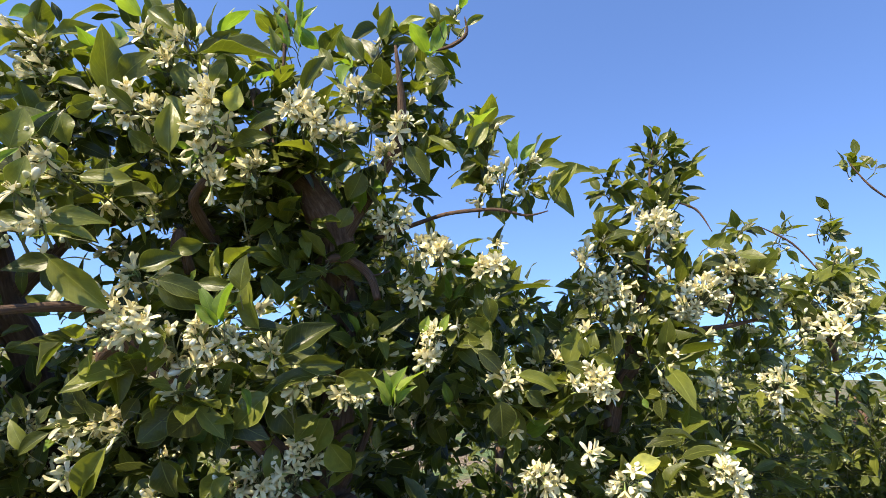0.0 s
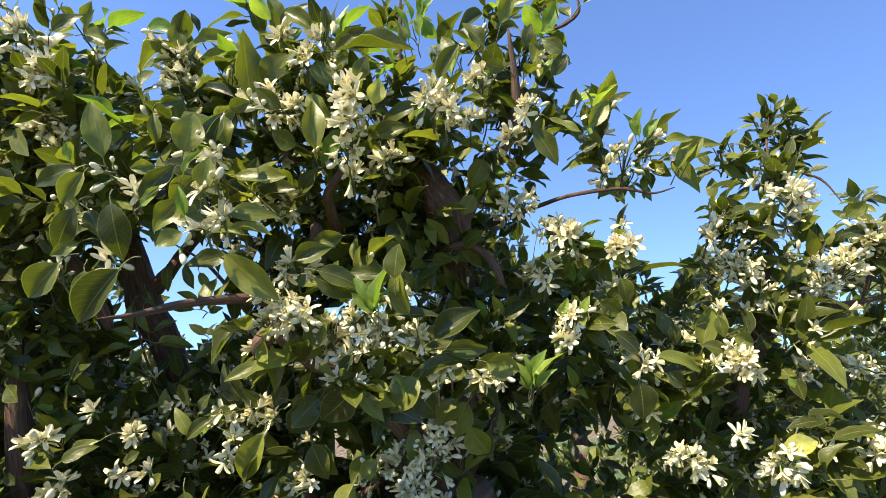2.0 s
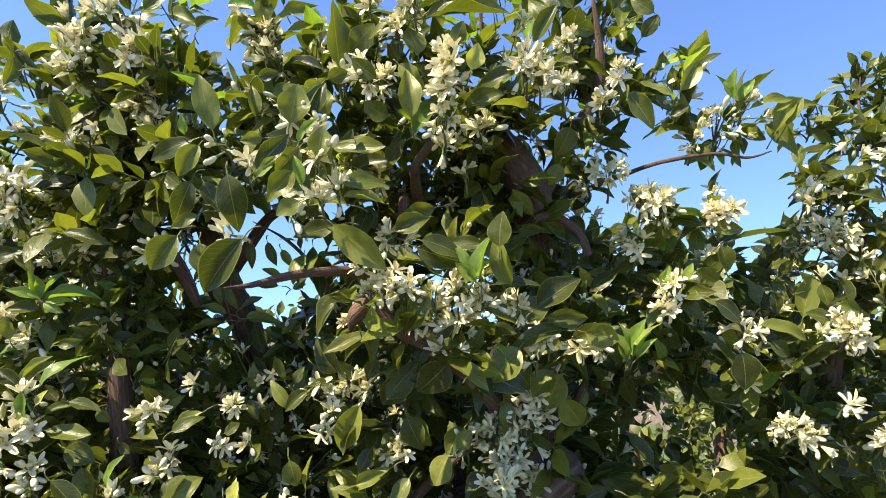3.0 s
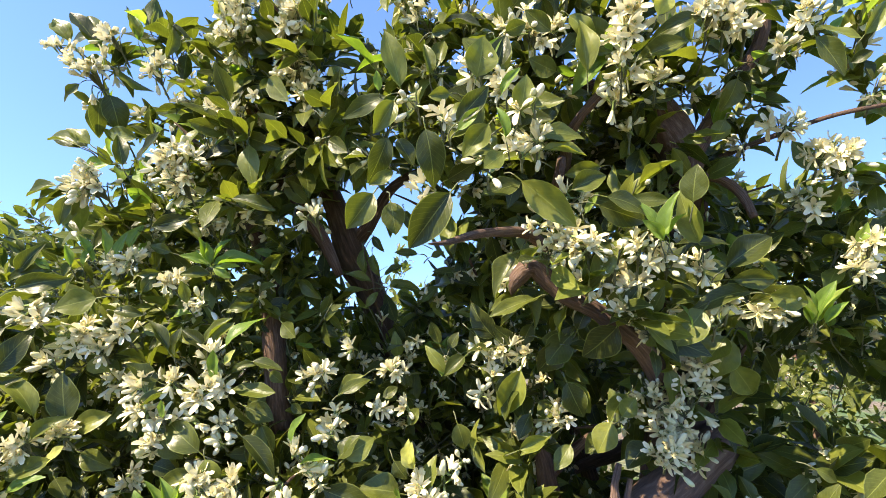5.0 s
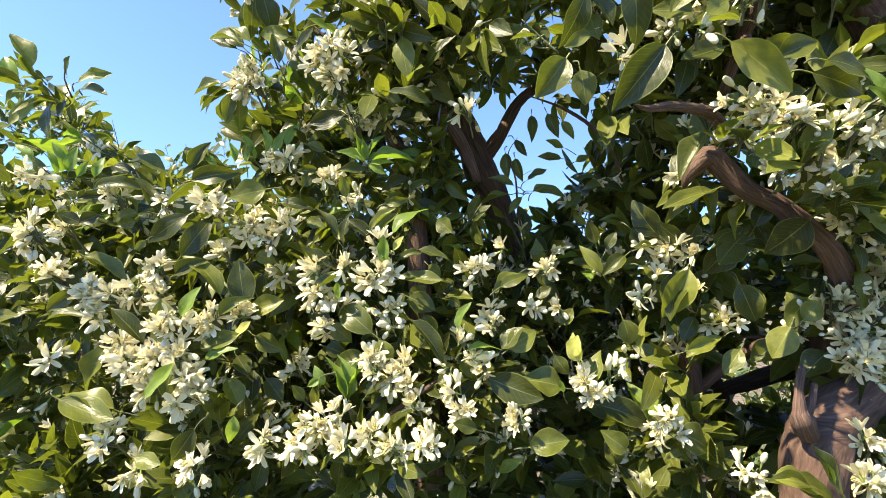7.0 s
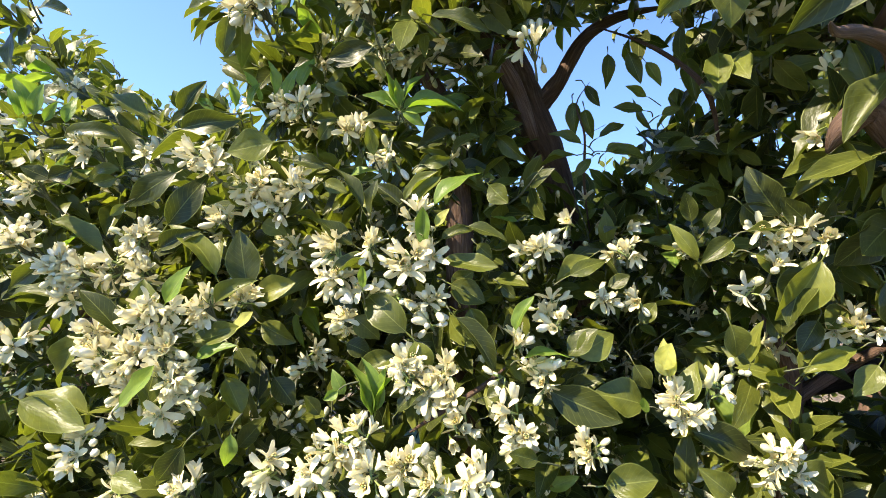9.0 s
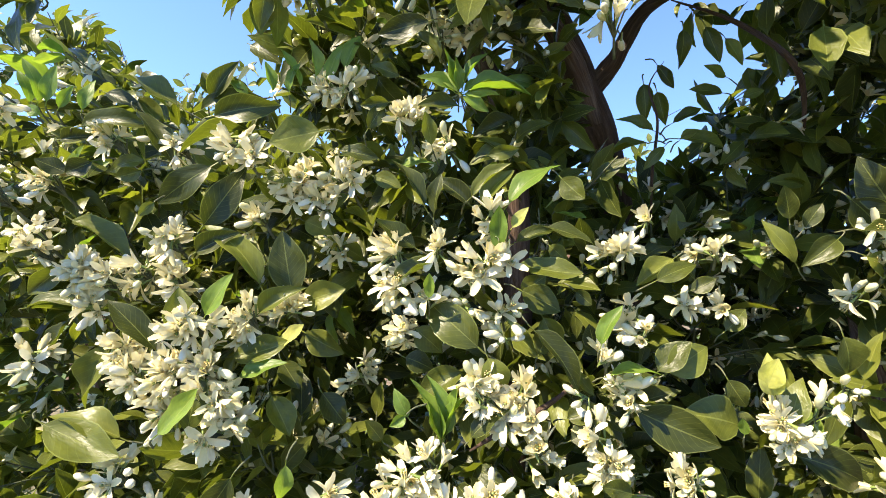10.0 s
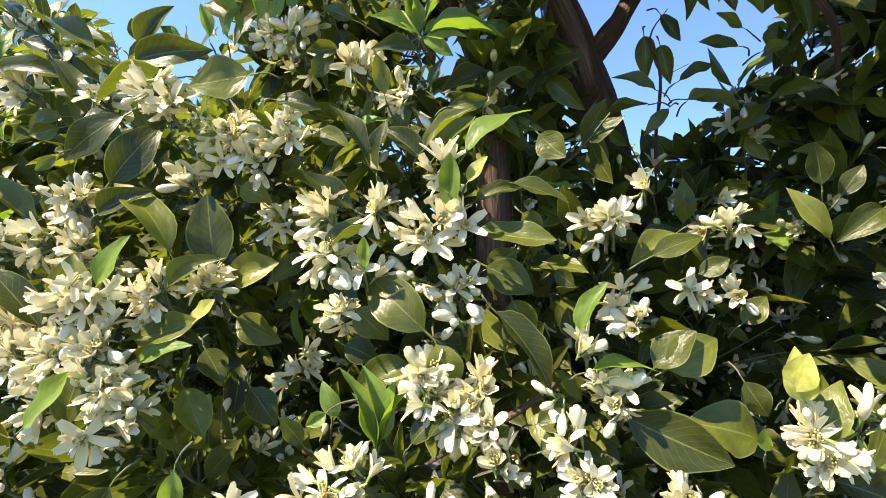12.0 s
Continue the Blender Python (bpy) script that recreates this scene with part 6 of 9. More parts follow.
hero_leaf(main, (-0.917, 0.559, 1.219), (-0.908, 0.560, 1.269), 0.72, (-0.64, -0.76, 0.15), "young_leaf")
hero_leaf(main, (-0.917, 0.559, 1.219), (-0.900, 0.564, 1.274), 0.72, (-0.69, -0.66, 0.28), "young_leaf")
hero_leaf(main, (-0.917, 0.559, 1.219), (-0.929, 0.551, 1.263), 0.72, (0.94, -0.27, 0.19), "young_leaf")
hero_leaf(main, (-0.938, 0.559, 1.353), (-0.934, 0.554, 1.380), 0.95, (-0.04, -0.99, -0.15), "young_leaf")
hero_leaf(main, (-0.875, 0.639, 1.363), (-0.830, 0.648, 1.346), 1.45, (0.23, -0.96, 0.15))
hero_leaf(main, (-0.850, 0.648, 1.339), (-0.827, 0.645, 1.302), 1.54, (0.13, -0.98, 0.15))
hero_leaf(main, (-0.876, 0.649, 1.356), (-0.848, 0.654, 1.375), 1.60, (0.05, -0.99, 0.15))
hero_leaf(main, (-0.968, 0.588, 1.321), (-0.936, 0.590, 1.300), 1.60, (0.29, -0.90, 0.33))
hero_leaf(main, (-0.979, 0.591, 1.287), (-0.947, 0.595, 1.281), 1.60, (0.17, -0.90, 0.39))
hero_leaf(main, (-0.852, 0.654, 1.290), (-0.839, 0.653, 1.324), 1.55, (-0.05, -1.00, -0.00))
hero_leaf(main, (-0.823, 0.682, 1.362), (-0.803, 0.680, 1.349), 1.60, (0.04, -0.99, 0.17))
hero_leaf(main, (-0.847, 0.682, 1.484), (-0.820, 0.682, 1.458), 1.57, (0.00, -1.00, -0.00))
hero_leaf(main, (-0.851, 0.664, 1.410), (-0.830, 0.662, 1.396), 1.60, (0.02, -0.99, 0.13))
hero_leaf(main, (-0.817, 0.620, 1.243), (-0.783, 0.627, 1.258), 1.60, (-0.02, -0.91, 0.42))
hero_leaf(main, (-0.811, 0.611, 1.225), (-0.779, 0.617, 1.245), 1.56, (-0.09, -0.90, 0.42))
hero_leaf(main, (-0.845, 0.587, 1.229), (-0.823, 0.588, 1.248), 1.60, (-0.18, -0.94, 0.30))
hero_leaf(main, (-0.788, 0.627, 1.314), (-0.778, 0.626, 1.358), 0.97, (-0.36, -0.93, 0.05), "young_leaf")
hero_leaf(main, (-0.782, 0.633, 1.287), (-0.739, 0.643, 1.310), 0.86, (-0.25, -0.63, 0.74), "young_leaf")
hero_leaf(main, (-0.738, 0.667, 1.287), (-0.711, 0.672, 1.325), 1.51, (-0.19, -0.95, 0.26))
hero_leaf(main, (-0.761, 0.655, 1.256), (-0.682, 0.676, 1.223), 1.11, (0.34, -0.91, 0.24))
hero_leaf(main, (-0.722, 0.737, 1.404), (-0.760, 0.711, 1.373), 1.00, (0.17, -0.84, 0.51))
hero_leaf(main, (-0.793, 0.657, 1.305), (-0.802, 0.647, 1.331), 1.45, (0.17, -0.94, -0.30))
hero_leaf(main, (-0.708, 0.761, 1.363), (-0.680, 0.765, 1.377), 1.60, (0.01, -0.97, 0.25))
hero_leaf(main, (-0.668, 0.773, 1.319), (-0.646, 0.776, 1.345), 1.60, (-0.20, -0.95, 0.25))
hero_leaf(main, (-0.630, 0.693, 1.274), (-0.642, 0.683, 1.314), 1.24, (-0.21, -0.93, -0.29), "yellow_leaf")
hero_leaf(main, (-0.614, 0.703, 1.244), (-0.612, 0.699, 1.291), 1.33, (-0.39, -0.92, -0.07))
hero_leaf(main, (-0.652, 0.697, 1.232), (-0.654, 0.690, 1.253), 1.14, (-0.30, -0.89, -0.36), "young_leaf")
hero_leaf(main, (-0.761, 0.833, 1.644), (-0.738, 0.831, 1.612), 0.96, (0.01, -1.00, 0.07))
hero_leaf(main, (-0.774, 0.825, 1.621), (-0.765, 0.816, 1.572), 0.94, (0.19, -0.96, 0.21))
hero_leaf(main, (-0.758, 0.831, 1.611), (-0.744, 0.825, 1.568), 0.99, (-0.05, -0.99, 0.13))
hero_leaf(main, (-0.739, 0.835, 1.565), (-0.704, 0.843, 1.589), 0.84, (-0.13, -0.87, 0.47))
hero_leaf(main, (-0.752, 0.829, 1.555), (-0.795, 0.804, 1.571), 0.74, (0.57, -0.76, 0.32))
hero_leaf(main, (-0.755, 0.827, 1.543), (-0.816, 0.792, 1.526), 0.72, (0.12, -0.61, 0.78))
hero_leaf(main, (-0.733, 0.836, 1.548), (-0.672, 0.852, 1.550), 0.87, (0.23, -0.90, 0.37))
hero_leaf(main, (-0.741, 0.832, 1.540), (-0.761, 0.813, 1.513), 0.98, (0.12, -0.85, 0.51))
hero_leaf(main, (-0.708, 0.858, 1.698), (-0.685, 0.855, 1.649), 0.96, (-0.05, -1.00, 0.05))
hero_leaf(main, (-0.732, 0.848, 1.693), (-0.726, 0.838, 1.647), 0.87, (0.29, -0.93, 0.24))
hero_leaf(main, (-0.684, 0.867, 1.683), (-0.658, 0.866, 1.647), 0.87, (0.12, -0.99, 0.12))
hero_leaf(main, (-0.630, 0.890, 1.696), (-0.613, 0.882, 1.627), 0.91, (0.06, -0.99, 0.12))
hero_leaf(main, (-0.675, 0.865, 1.609), (-0.715, 0.840, 1.611), 0.84, (0.52, -0.82, 0.23))
hero_leaf(main, (-0.673, 0.867, 1.628), (-0.706, 0.846, 1.640), 0.87, (0.53, -0.85, -0.05))
hero_leaf(main, (-0.659, 0.870, 1.603), (-0.633, 0.873, 1.615), 1.16, (0.14, -0.99, -0.06))
hero_leaf(main, (-0.727, 0.838, 1.545), (-0.706, 0.840, 1.564), 1.10, (0.04, -1.00, 0.02))
cluster(main, -1.299, 0.477, 1.353, 0.023, 9, 2)
cluster(main, -1.275, 0.485, 1.343, 0.020, 6, 3)
cluster(main, -1.209, 0.510, 1.389, 0.019, 8, 2)
cluster(main, -1.244, 0.502, 1.353, 0.022, 4, 8)
cluster(main, -1.201, 0.513, 1.353, 0.020, 6, 3)
cluster(main, -1.280, 0.477, 1.318, 0.015, 3, 3)
cluster(main, -1.146, 0.480, 1.316, 0.024, 8, 3)
cluster(main, -1.207, 0.473, 1.262, 0.026, 9, 3)
cluster(main, -1.170, 0.477, 1.263, 0.025, 9, 3)
cluster(main, -1.136, 0.486, 1.277, 0.025, 8, 3)
cluster(main, -1.117, 0.486, 1.252, 0.024, 8, 2)
cluster(main, -1.102, 0.490, 1.233, 0.020, 7, 2)
cluster(main, -1.170, 0.476, 1.230, 0.022, 7, 2)
cluster(main, -1.119, 0.481, 1.220, 0.018, 6, 2)
cluster(main, -1.228, 0.475, 1.284, 0.020, 5, 3)
cluster(main, -1.116, 0.523, 1.317, 0.021, 6, 2)
cluster(main, -1.089, 0.551, 1.327, 0.019, 4, 3)
cluster(main, -1.149, 0.528, 1.495, 0.018, 4, 2)
cluster(main, -1.140, 0.536, 1.482, 0.016, 3, 1)
cluster(main, -1.112, 0.588, 1.463, 0.028, 8, 2)
cluster(main, -1.063, 0.607, 1.465, 0.026, 6, 3)
cluster(main, -1.086, 0.589, 1.441, 0.021, 5, 2)
cluster(main, -1.158, 0.579, 1.419, 0.019, 2, 4)
cluster(main, -1.314, 0.518, 1.498, 0.023, 5, 2)
cluster(main, -1.241, 0.545, 1.492, 0.017, 3, 1)
cluster(main, -1.405, 0.506, 1.447, 0.027, 5, 3)
cluster(main, -1.420, 0.495, 1.386, 0.026, 4, 2)
cluster(main, -1.014, 0.645, 1.536, 0.020, 6, 2)
cluster(main, -0.962, 0.655, 1.512, 0.019, 3, 3)
cluster(main, -1.004, 0.702, 1.645, 0.035, 7, 3)
cluster(main, -1.108, 0.627, 1.575, 0.016, 4, 2)
cluster(main, -1.082, 0.632, 1.572, 0.016, 3, 4)
cluster(main, -0.966, 0.722, 1.648, 0.030, 6, 3)
cluster(main, -0.902, 0.745, 1.638, 0.024, 1, 8)
cluster(main, -0.888, 0.589, 1.430, 0.016, 3, 1)
cluster(main, -0.976, 0.566, 1.393, 0.017, 6, 2)
cluster(main, -0.970, 0.565, 1.359, 0.018, 5, 3)
cluster(main, -0.900, 0.586, 1.383, 0.022, 6, 1)
cluster(main, -0.935, 0.573, 1.401, 0.011, 3, 1)
cluster(main, -0.951, 0.580, 1.344, 0.016, 2, 5)
cluster(main, -0.877, 0.596, 1.392, 0.011, 2, 1)
cluster(main, -0.879, 0.600, 1.340, 0.016, 1, 9)
cluster(main, -0.873, 0.599, 1.318, 0.011, 0, 7)
cluster(main, -0.890, 0.578, 1.278, 0.017, 5, 1)
cluster(main, -0.881, 0.575, 1.263, 0.017, 6, 1)
cluster(main, -0.848, 0.594, 1.268, 0.017, 5, 1)
cluster(main, -0.860, 0.585, 1.249, 0.016, 4, 2)
cluster(main, -0.841, 0.592, 1.241, 0.016, 3, 2)
cluster(main, -0.912, 0.594, 1.347, 0.011, 1, 4)
cluster(main, -0.782, 0.635, 1.298, 0.012, 2, 2)
cluster(main, -0.756, 0.654, 1.262, 0.022, 4, 2)
cluster(main, -0.769, 0.645, 1.278, 0.012, 2, 1)
cluster(main, -0.797, 0.623, 1.266, 0.011, 0, 5)
cluster(main, -0.750, 0.674, 1.322, 0.012, 1, 4)
cluster(main, -1.051, 0.632, 1.240, 0.022, 4, 1)
cluster(main, -1.091, 0.642, 1.385, 0.023, 4, 1)
cluster(main, -0.782, 0.691, 1.398, 0.018, 3, 2)
cluster(main, -0.700, 0.772, 1.407, 0.014, 2, 1)
cluster(main, -0.621, 0.698, 1.249, 0.021, 5, 2)
cluster(main, -0.785, 0.616, 1.236, 0.015, 3, 2)
cluster(main, -0.973, 0.589, 1.309, 0.015, 3, 1)
cluster(main, -0.669, 0.779, 1.347, 0.011, 2, 1)
cluster(main, -0.756, 0.751, 1.439, 0.011, 1, 2)
cluster(main, -0.706, 0.764, 1.345, 0.013, 2, 1)
hero_leaf(main, (-0.489, 0.782, 1.422), (-0.517, 0.760, 1.344), 1.06, (-0.14, -0.94, 0.32))
hero_leaf(main, (-0.464, 0.785, 1.539), (-0.527, 0.749, 1.508), 0.79, (0.08, -0.73, 0.68))
hero_leaf(main, (-0.521, 0.775, 1.455), (-0.563, 0.750, 1.502), 1.27, (0.08, -0.91, -0.41))
hero_leaf(main, (-0.490, 0.782, 1.450), (-0.528, 0.759, 1.477), 1.22, (0.22, -0.87, -0.44))
hero_leaf(main, (-0.515, 0.767, 1.449), (-0.564, 0.737, 1.436), 0.78, (0.21, -0.67, 0.72))
hero_leaf(main, (-0.460, 0.784, 1.462), (-0.402, 0.799, 1.448), 1.38, (0.20, -0.96, -0.20))
hero_leaf(main, (-0.494, 0.766, 1.293), (-0.448, 0.776, 1.315), 1.11, (0.06, -0.94, 0.34))
hero_leaf(main, (-0.552, 0.731, 1.291), (-0.548, 0.725, 1.344), 0.81, (-0.74, -0.68, -0.02))
hero_leaf(main, (-0.615, 0.703, 1.222), (-0.537, 0.726, 1.206), 1.00, (0.33, -0.89, 0.31))
hero_leaf(main, (-0.693, 0.626, 1.173), (-0.639, 0.640, 1.187), 1.56, (0.12, -0.89, 0.44))
hero_leaf(main, (-0.515, 0.722, 1.194), (-0.454, 0.738, 1.176), 1.42, (0.31, -0.93, 0.21))
hero_leaf(main, (-0.460, 0.800, 1.639), (-0.508, 0.768, 1.543), 0.83, (-0.50, -0.72, 0.48))
hero_leaf(main, (-0.747, 0.685, 1.376), (-0.708, 0.693, 1.403), 1.05, (0.16, -0.98, 0.07))
hero_leaf(main, (-0.730, 0.667, 1.288), (-0.693, 0.675, 1.321), 1.60, (0.06, -0.98, 0.17))
hero_leaf(main, (-0.569, 0.771, 1.434), (-0.599, 0.749, 1.406), 1.24, (0.28, -0.88, 0.39))
hero_leaf(main, (-0.602, 0.778, 1.398), (-0.630, 0.759, 1.444), 0.94, (0.41, -0.90, -0.13))
hero_leaf(main, (-0.614, 0.774, 1.445), (-0.623, 0.763, 1.485), 1.06, (-0.01, -0.96, -0.28))
hero_leaf(main, (-0.601, 0.779, 1.438), (-0.587, 0.777, 1.468), 1.15, (-0.08, -1.00, -0.03))
hero_leaf(main, (-0.472, 0.808, 1.347), (-0.491, 0.791, 1.308), 1.24, (-0.12, -0.89, 0.45))
hero_leaf(main, (-0.411, 0.811, 1.303), (-0.436, 0.791, 1.265), 1.42, (-0.13, -0.84, 0.53))
hero_leaf(main, (-0.566, 0.678, 1.170), (-0.594, 0.658, 1.195), 1.45, (0.53, -0.85, -0.07))
hero_leaf(main, (-0.649, 0.711, 1.237), (-0.702, 0.680, 1.256), 1.52, (0.53, -0.84, 0.15))
hero_leaf(main, (-0.670, 0.714, 1.285), (-0.650, 0.713, 1.256), 1.60, (0.09, -0.99, 0.10))
hero_leaf(main, (-0.640, 0.688, 1.282), (-0.633, 0.683, 1.315), 1.60, (-0.11, -0.99, -0.13), "yellow_leaf")
cluster(main, -1.208, 0.452, 1.162, 0.023, 4, 3)
cluster(main, -1.163, 0.459, 1.131, 0.024, 5, 2)
cluster(main, -1.080, 0.472, 1.140, 0.023, 4, 3)
cluster(main, -0.995, 0.498, 1.173, 0.025, 4, 3)
cluster(main, -0.947, 0.506, 1.176, 0.022, 4, 3)
cluster(main, -0.934, 0.524, 1.195, 0.025, 6, 2)
cluster(main, -0.891, 0.519, 1.184, 0.024, 5, 3)
cluster(main, -0.861, 0.531, 1.191, 0.021, 5, 3)
cluster(main, -0.919, 0.540, 1.206, 0.023, 4, 1)
cluster(main, -0.827, 0.589, 1.216, 0.022, 4, 1)
cluster(main, -0.767, 0.616, 1.213, 0.027, 5, 2)
cluster(main, -0.700, 0.630, 1.204, 0.019, 4, 2)
cluster(main, -0.795, 0.559, 1.183, 0.026, 5, 3)
cluster(main, -0.831, 0.532, 1.177, 0.021, 3, 4)
cluster(main, -0.611, 0.704, 1.232, 0.017, 3, 2)
cluster(main, -0.593, 0.712, 1.258, 0.013, 0, 6)
cluster(main, -0.566, 0.729, 1.285, 0.014, 0, 5)
cluster(main, -0.582, 0.716, 1.267, 0.013, 2, 3)
cluster(main, -0.521, 0.727, 1.194, 0.025, 4, 2)
cluster(main, -0.509, 0.782, 1.442, 0.023, 2, 1)
cluster(main, -0.478, 0.792, 1.431, 0.018, 2, 2)
cluster(main, -0.540, 0.768, 1.432, 0.022, 2, 1)
cluster(main, -0.430, 0.823, 1.336, 0.025, 4, 3)
cluster(main, -0.546, 0.784, 1.369, 0.016, 2, 2)
cluster(main, -0.684, 0.749, 1.407, 0.016, 2, 1)
cluster(main, -0.776, 0.690, 1.401, 0.018, 3, 1)
cluster(main, -1.341, 0.453, 1.260, 0.022, 3, 1)
cluster(main, -1.367, 0.469, 1.372, 0.027, 4, 2)
hero_leaf(main, (-1.277, 0.417, 1.221), (-1.197, 0.441, 1.186), 1.01, (0.45, -0.69, 0.57))
hero_leaf(main, (-0.939, 0.526, 1.256), (-0.947, 0.514, 1.247), 1.60, (0.61, -0.69, 0.39), "young_leaf")
hero_leaf(main, (-1.029, 0.477, 1.214), (-1.025, 0.469, 1.179), 1.00, (0.65, -0.73, 0.23), "young_leaf")
hero_leaf(main, (-1.077, 0.467, 1.196), (-1.098, 0.448, 1.148), 1.10, (0.60, -0.80, 0.04))
hero_leaf(main, (-0.746, 0.604, 1.194), (-0.776, 0.583, 1.207), 1.27, (0.62, -0.73, 0.27))
hero_leaf(main, (-1.158, 0.443, 1.153), (-1.118, 0.451, 1.142), 1.18, (0.31, -0.72, 0.63))


# the shaded inside and the skirt of the crown
for i in range(150):
    x = rng.uniform(-2.0, 0.55)
    y = rng.uniform(1.0, 1.75)
    z = rng.uniform(0.15, 1.0) if i % 2 else rng.uniform(0.9, 1.45 + 0.07 * y)
    clump(main, x, y, z, 0.17, 34, 3, 3, long=0.075)
for i in range(110):
    x = rng.uniform(-1.9, 0.4)
    clump(main, x, rng.uniform(0.72, 1.1), rng.uniform(0.25, 0.98), 0.16, 34, 2, 2, long=0.084)
for i in range(70):
    clump(main, rng.uniform(-2.5, -1.25), rng.uniform(0.75, 1.5), rng.uniform(0.3, 1.5), 0.16, 34, 3, 4, long=0.072)
for i in range(80):
    clump(side, rng.uniform(0.25, 1.9), rng.uniform(1.3, 1.9), rng.uniform(0.5, 1.50), 0.18, 54, 2, 3, long=0.060)
# a separate small-leaved bush behind, built into the smaller tree
for i in range(130):
    y = rng.uniform(1.5, 2.3)
    clump(side, y * rng.uniform(0.40, 1.05), y, rng.uniform(0.7, 1.42), 0.17, 95, 0, 1, kind="far_leaf", long=0.042, solid=True)

# sprays on the sunny side
clump(main, -0.626, 0.677, 2.027, 0.061, 18, 1, 2, near=True)
clump(main, -0.686, 0.734, 1.972, 0.085, 18, 2, 4, near=True)
clump(main, -0.576, 0.656, 1.870, 0.065, 15, 3, 4, near=True)
clump(main, -0.498, 0.706, 2.053, 0.084, 26, 1, 2, near=True)
clump(main, -0.406, 0.702, 2.002, 0.083, 23, 1, 2, near=True)
clump(main, -0.576, 0.754, 2.010, 0.088, 20, 1, 3, near=True)
clump(main, -0.446, 0.761, 1.955, 0.098, 23, 3, 4, near=True)
clump(main, -0.368, 0.797, 2.056, 0.082, 20, 1, 1, near=True)
clump(main, -0.250, 0.756, 2.012, 0.088, 23, 3, 2, near=True)
clump(main, -0.302, 0.820, 2.144, 0.049, 13, 0, 3, near=True)
clump(main, -0.168, 0.854, 2.137, 0.088, 31, 1, 4, near=True)
clump(main, -0.078, 0.841, 2.106, 0.074, 26, 1, 3, near=True)
clump(main, -0.106, 0.853, 2.006, 0.098, 26, 2, 3, near=True)
clump(main, -0.017, 0.859, 2.209, 0.058, 15, 1, 4, near=True)
clump(main, -0.159, 0.819, 1.931, 0.093, 20, 4, 3, near=True)
clump(main, -0.039, 0.859, 1.942, 0.073, 18, 1, 2, near=True)
clump(main, 0.056, 0.870, 1.940, 0.086, 26, 2, 4, near=True)
clump(main, 0.142, 0.877, 1.912, 0.086, 26, 2, 5, near=True)
clump(main, 0.091, 0.887, 1.868, 0.073, 10, 2, 7, near=True)
clump(main, -0.509, 0.663, 1.793, 0.083, 18, 3, 3, near=True)
clump(main, -0.460, 0.737, 1.833, 0.092, 18, 3, 5, near=True)
clump(main, -0.302, 0.710, 1.865, 0.080, 18, 2, 4, near=True)
clump(main, -0.230, 0.727, 1.885, 0.082, 15, 4, 3, near=True)
clump(main, -0.374, 0.792, 1.818, 0.098, 18, 3, 4, near=True)
clump(main, -0.011, 0.884, 1.744, 0.071, 15, 3, 3, near=True)
clump(main, -0.099, 0.911, 1.802, 0.086, 15, 4, 3, near=True)
clump(main, 0.081, 0.871, 1.714, 0.069, 18, 2, 2, near=True)
clump(main, -0.328, 0.743, 1.632, 0.088, 20, 2, 2, near=True)
clump(main, -0.463, 0.751, 1.595, 0.078, 13, 4, 4, near=True)
clump(main, -0.386, 0.784, 1.540, 0.090, 15, 4, 2, near=True)
clump(main, -0.266, 0.764, 1.544, 0.088, 18, 1, 1, near=True)
clump(main, -0.212, 0.858, 1.537, 0.087, 18, 1, 1, near=True)
clump(main, -0.131, 0.889, 1.540, 0.090, 18, 3, 2, near=True)
clump(main, -0.015, 0.866, 1.601, 0.078, 18, 3, 2, near=True)
clump(main, 0.097, 0.912, 1.538, 0.093, 20, 3, 2, near=True)
clump(main, 0.210, 0.971, 1.510, 0.110, 23, 2, 2, near=True)
clump(main, 0.286, 0.971, 1.554, 0.074, 15, 3, 2, near=True)
clump(main, -0.302, 0.846, 1.454, 0.105, 23, 2, 1, near=True)
clump(main, -0.545, 0.956, 1.414, 0.118, 23, 2, 1, near=True)
clump(main, 0.082, 0.951, 1.457, 0.118, 23, 1, 2, near=True)
clump(main, 0.194, 1.004, 1.364, 0.098, 18, 5, 3, near=True)
clump(main, 0.335, 0.983, 1.373, 0.096, 20, 2, 2, near=True)
clump(main, 0.502, 1.006, 1.365, 0.110, 20, 3, 3, near=True)
clump(main, -0.187, 0.976, 1.405, 0.144, 24, 9, 4)
clump(main, -0.044, 1.024, 1.424, 0.152, 24, 9, 4)
clump(main, -0.298, 0.955, 1.337, 0.116, 20, 5, 2, near=True)

clump(main, -1.249, 0.674, 1.970, 0.082, 23, 3, 3, near=True)
clump(main, -1.136, 0.723, 2.009, 0.097, 26, 3, 3, near=True)
clump(main, -0.936, 0.666, 1.986, 0.087, 26, 2, 2, near=True)
clump(main, -0.853, 0.688, 1.948, 0.087, 23, 3, 2, near=True)
clump(main, -1.186, 0.727, 1.892, 0.097, 23, 2, 3, near=True)
clump(main, -0.967, 0.681, 1.854, 0.098, 23, 2, 3, near=True)
clump(main, -0.863, 0.730, 1.867, 0.090, 20, 2, 3, near=True)
clump(main, -1.205, 0.689, 1.803, 0.080, 20, 2, 3, near=True)
clump(main, -1.104, 0.721, 1.766, 0.092, 23, 3, 4, near=True)
clump(main, -1.225, 0.708, 1.716, 0.081, 18, 1, 4, near=True)
clump(main, -1.038, 0.787, 1.706, 0.097, 23, 1, 5, near=True)
clump(main, -1.135, 0.709, 1.652, 0.090, 23, 2, 3, near=True)
clump(main, -1.035, 0.717, 1.498, 0.076, 20, 1, 2, near=True)
clump(main, -0.663, 0.607, 1.707, 0.054, 3, 0, 1, near=True)
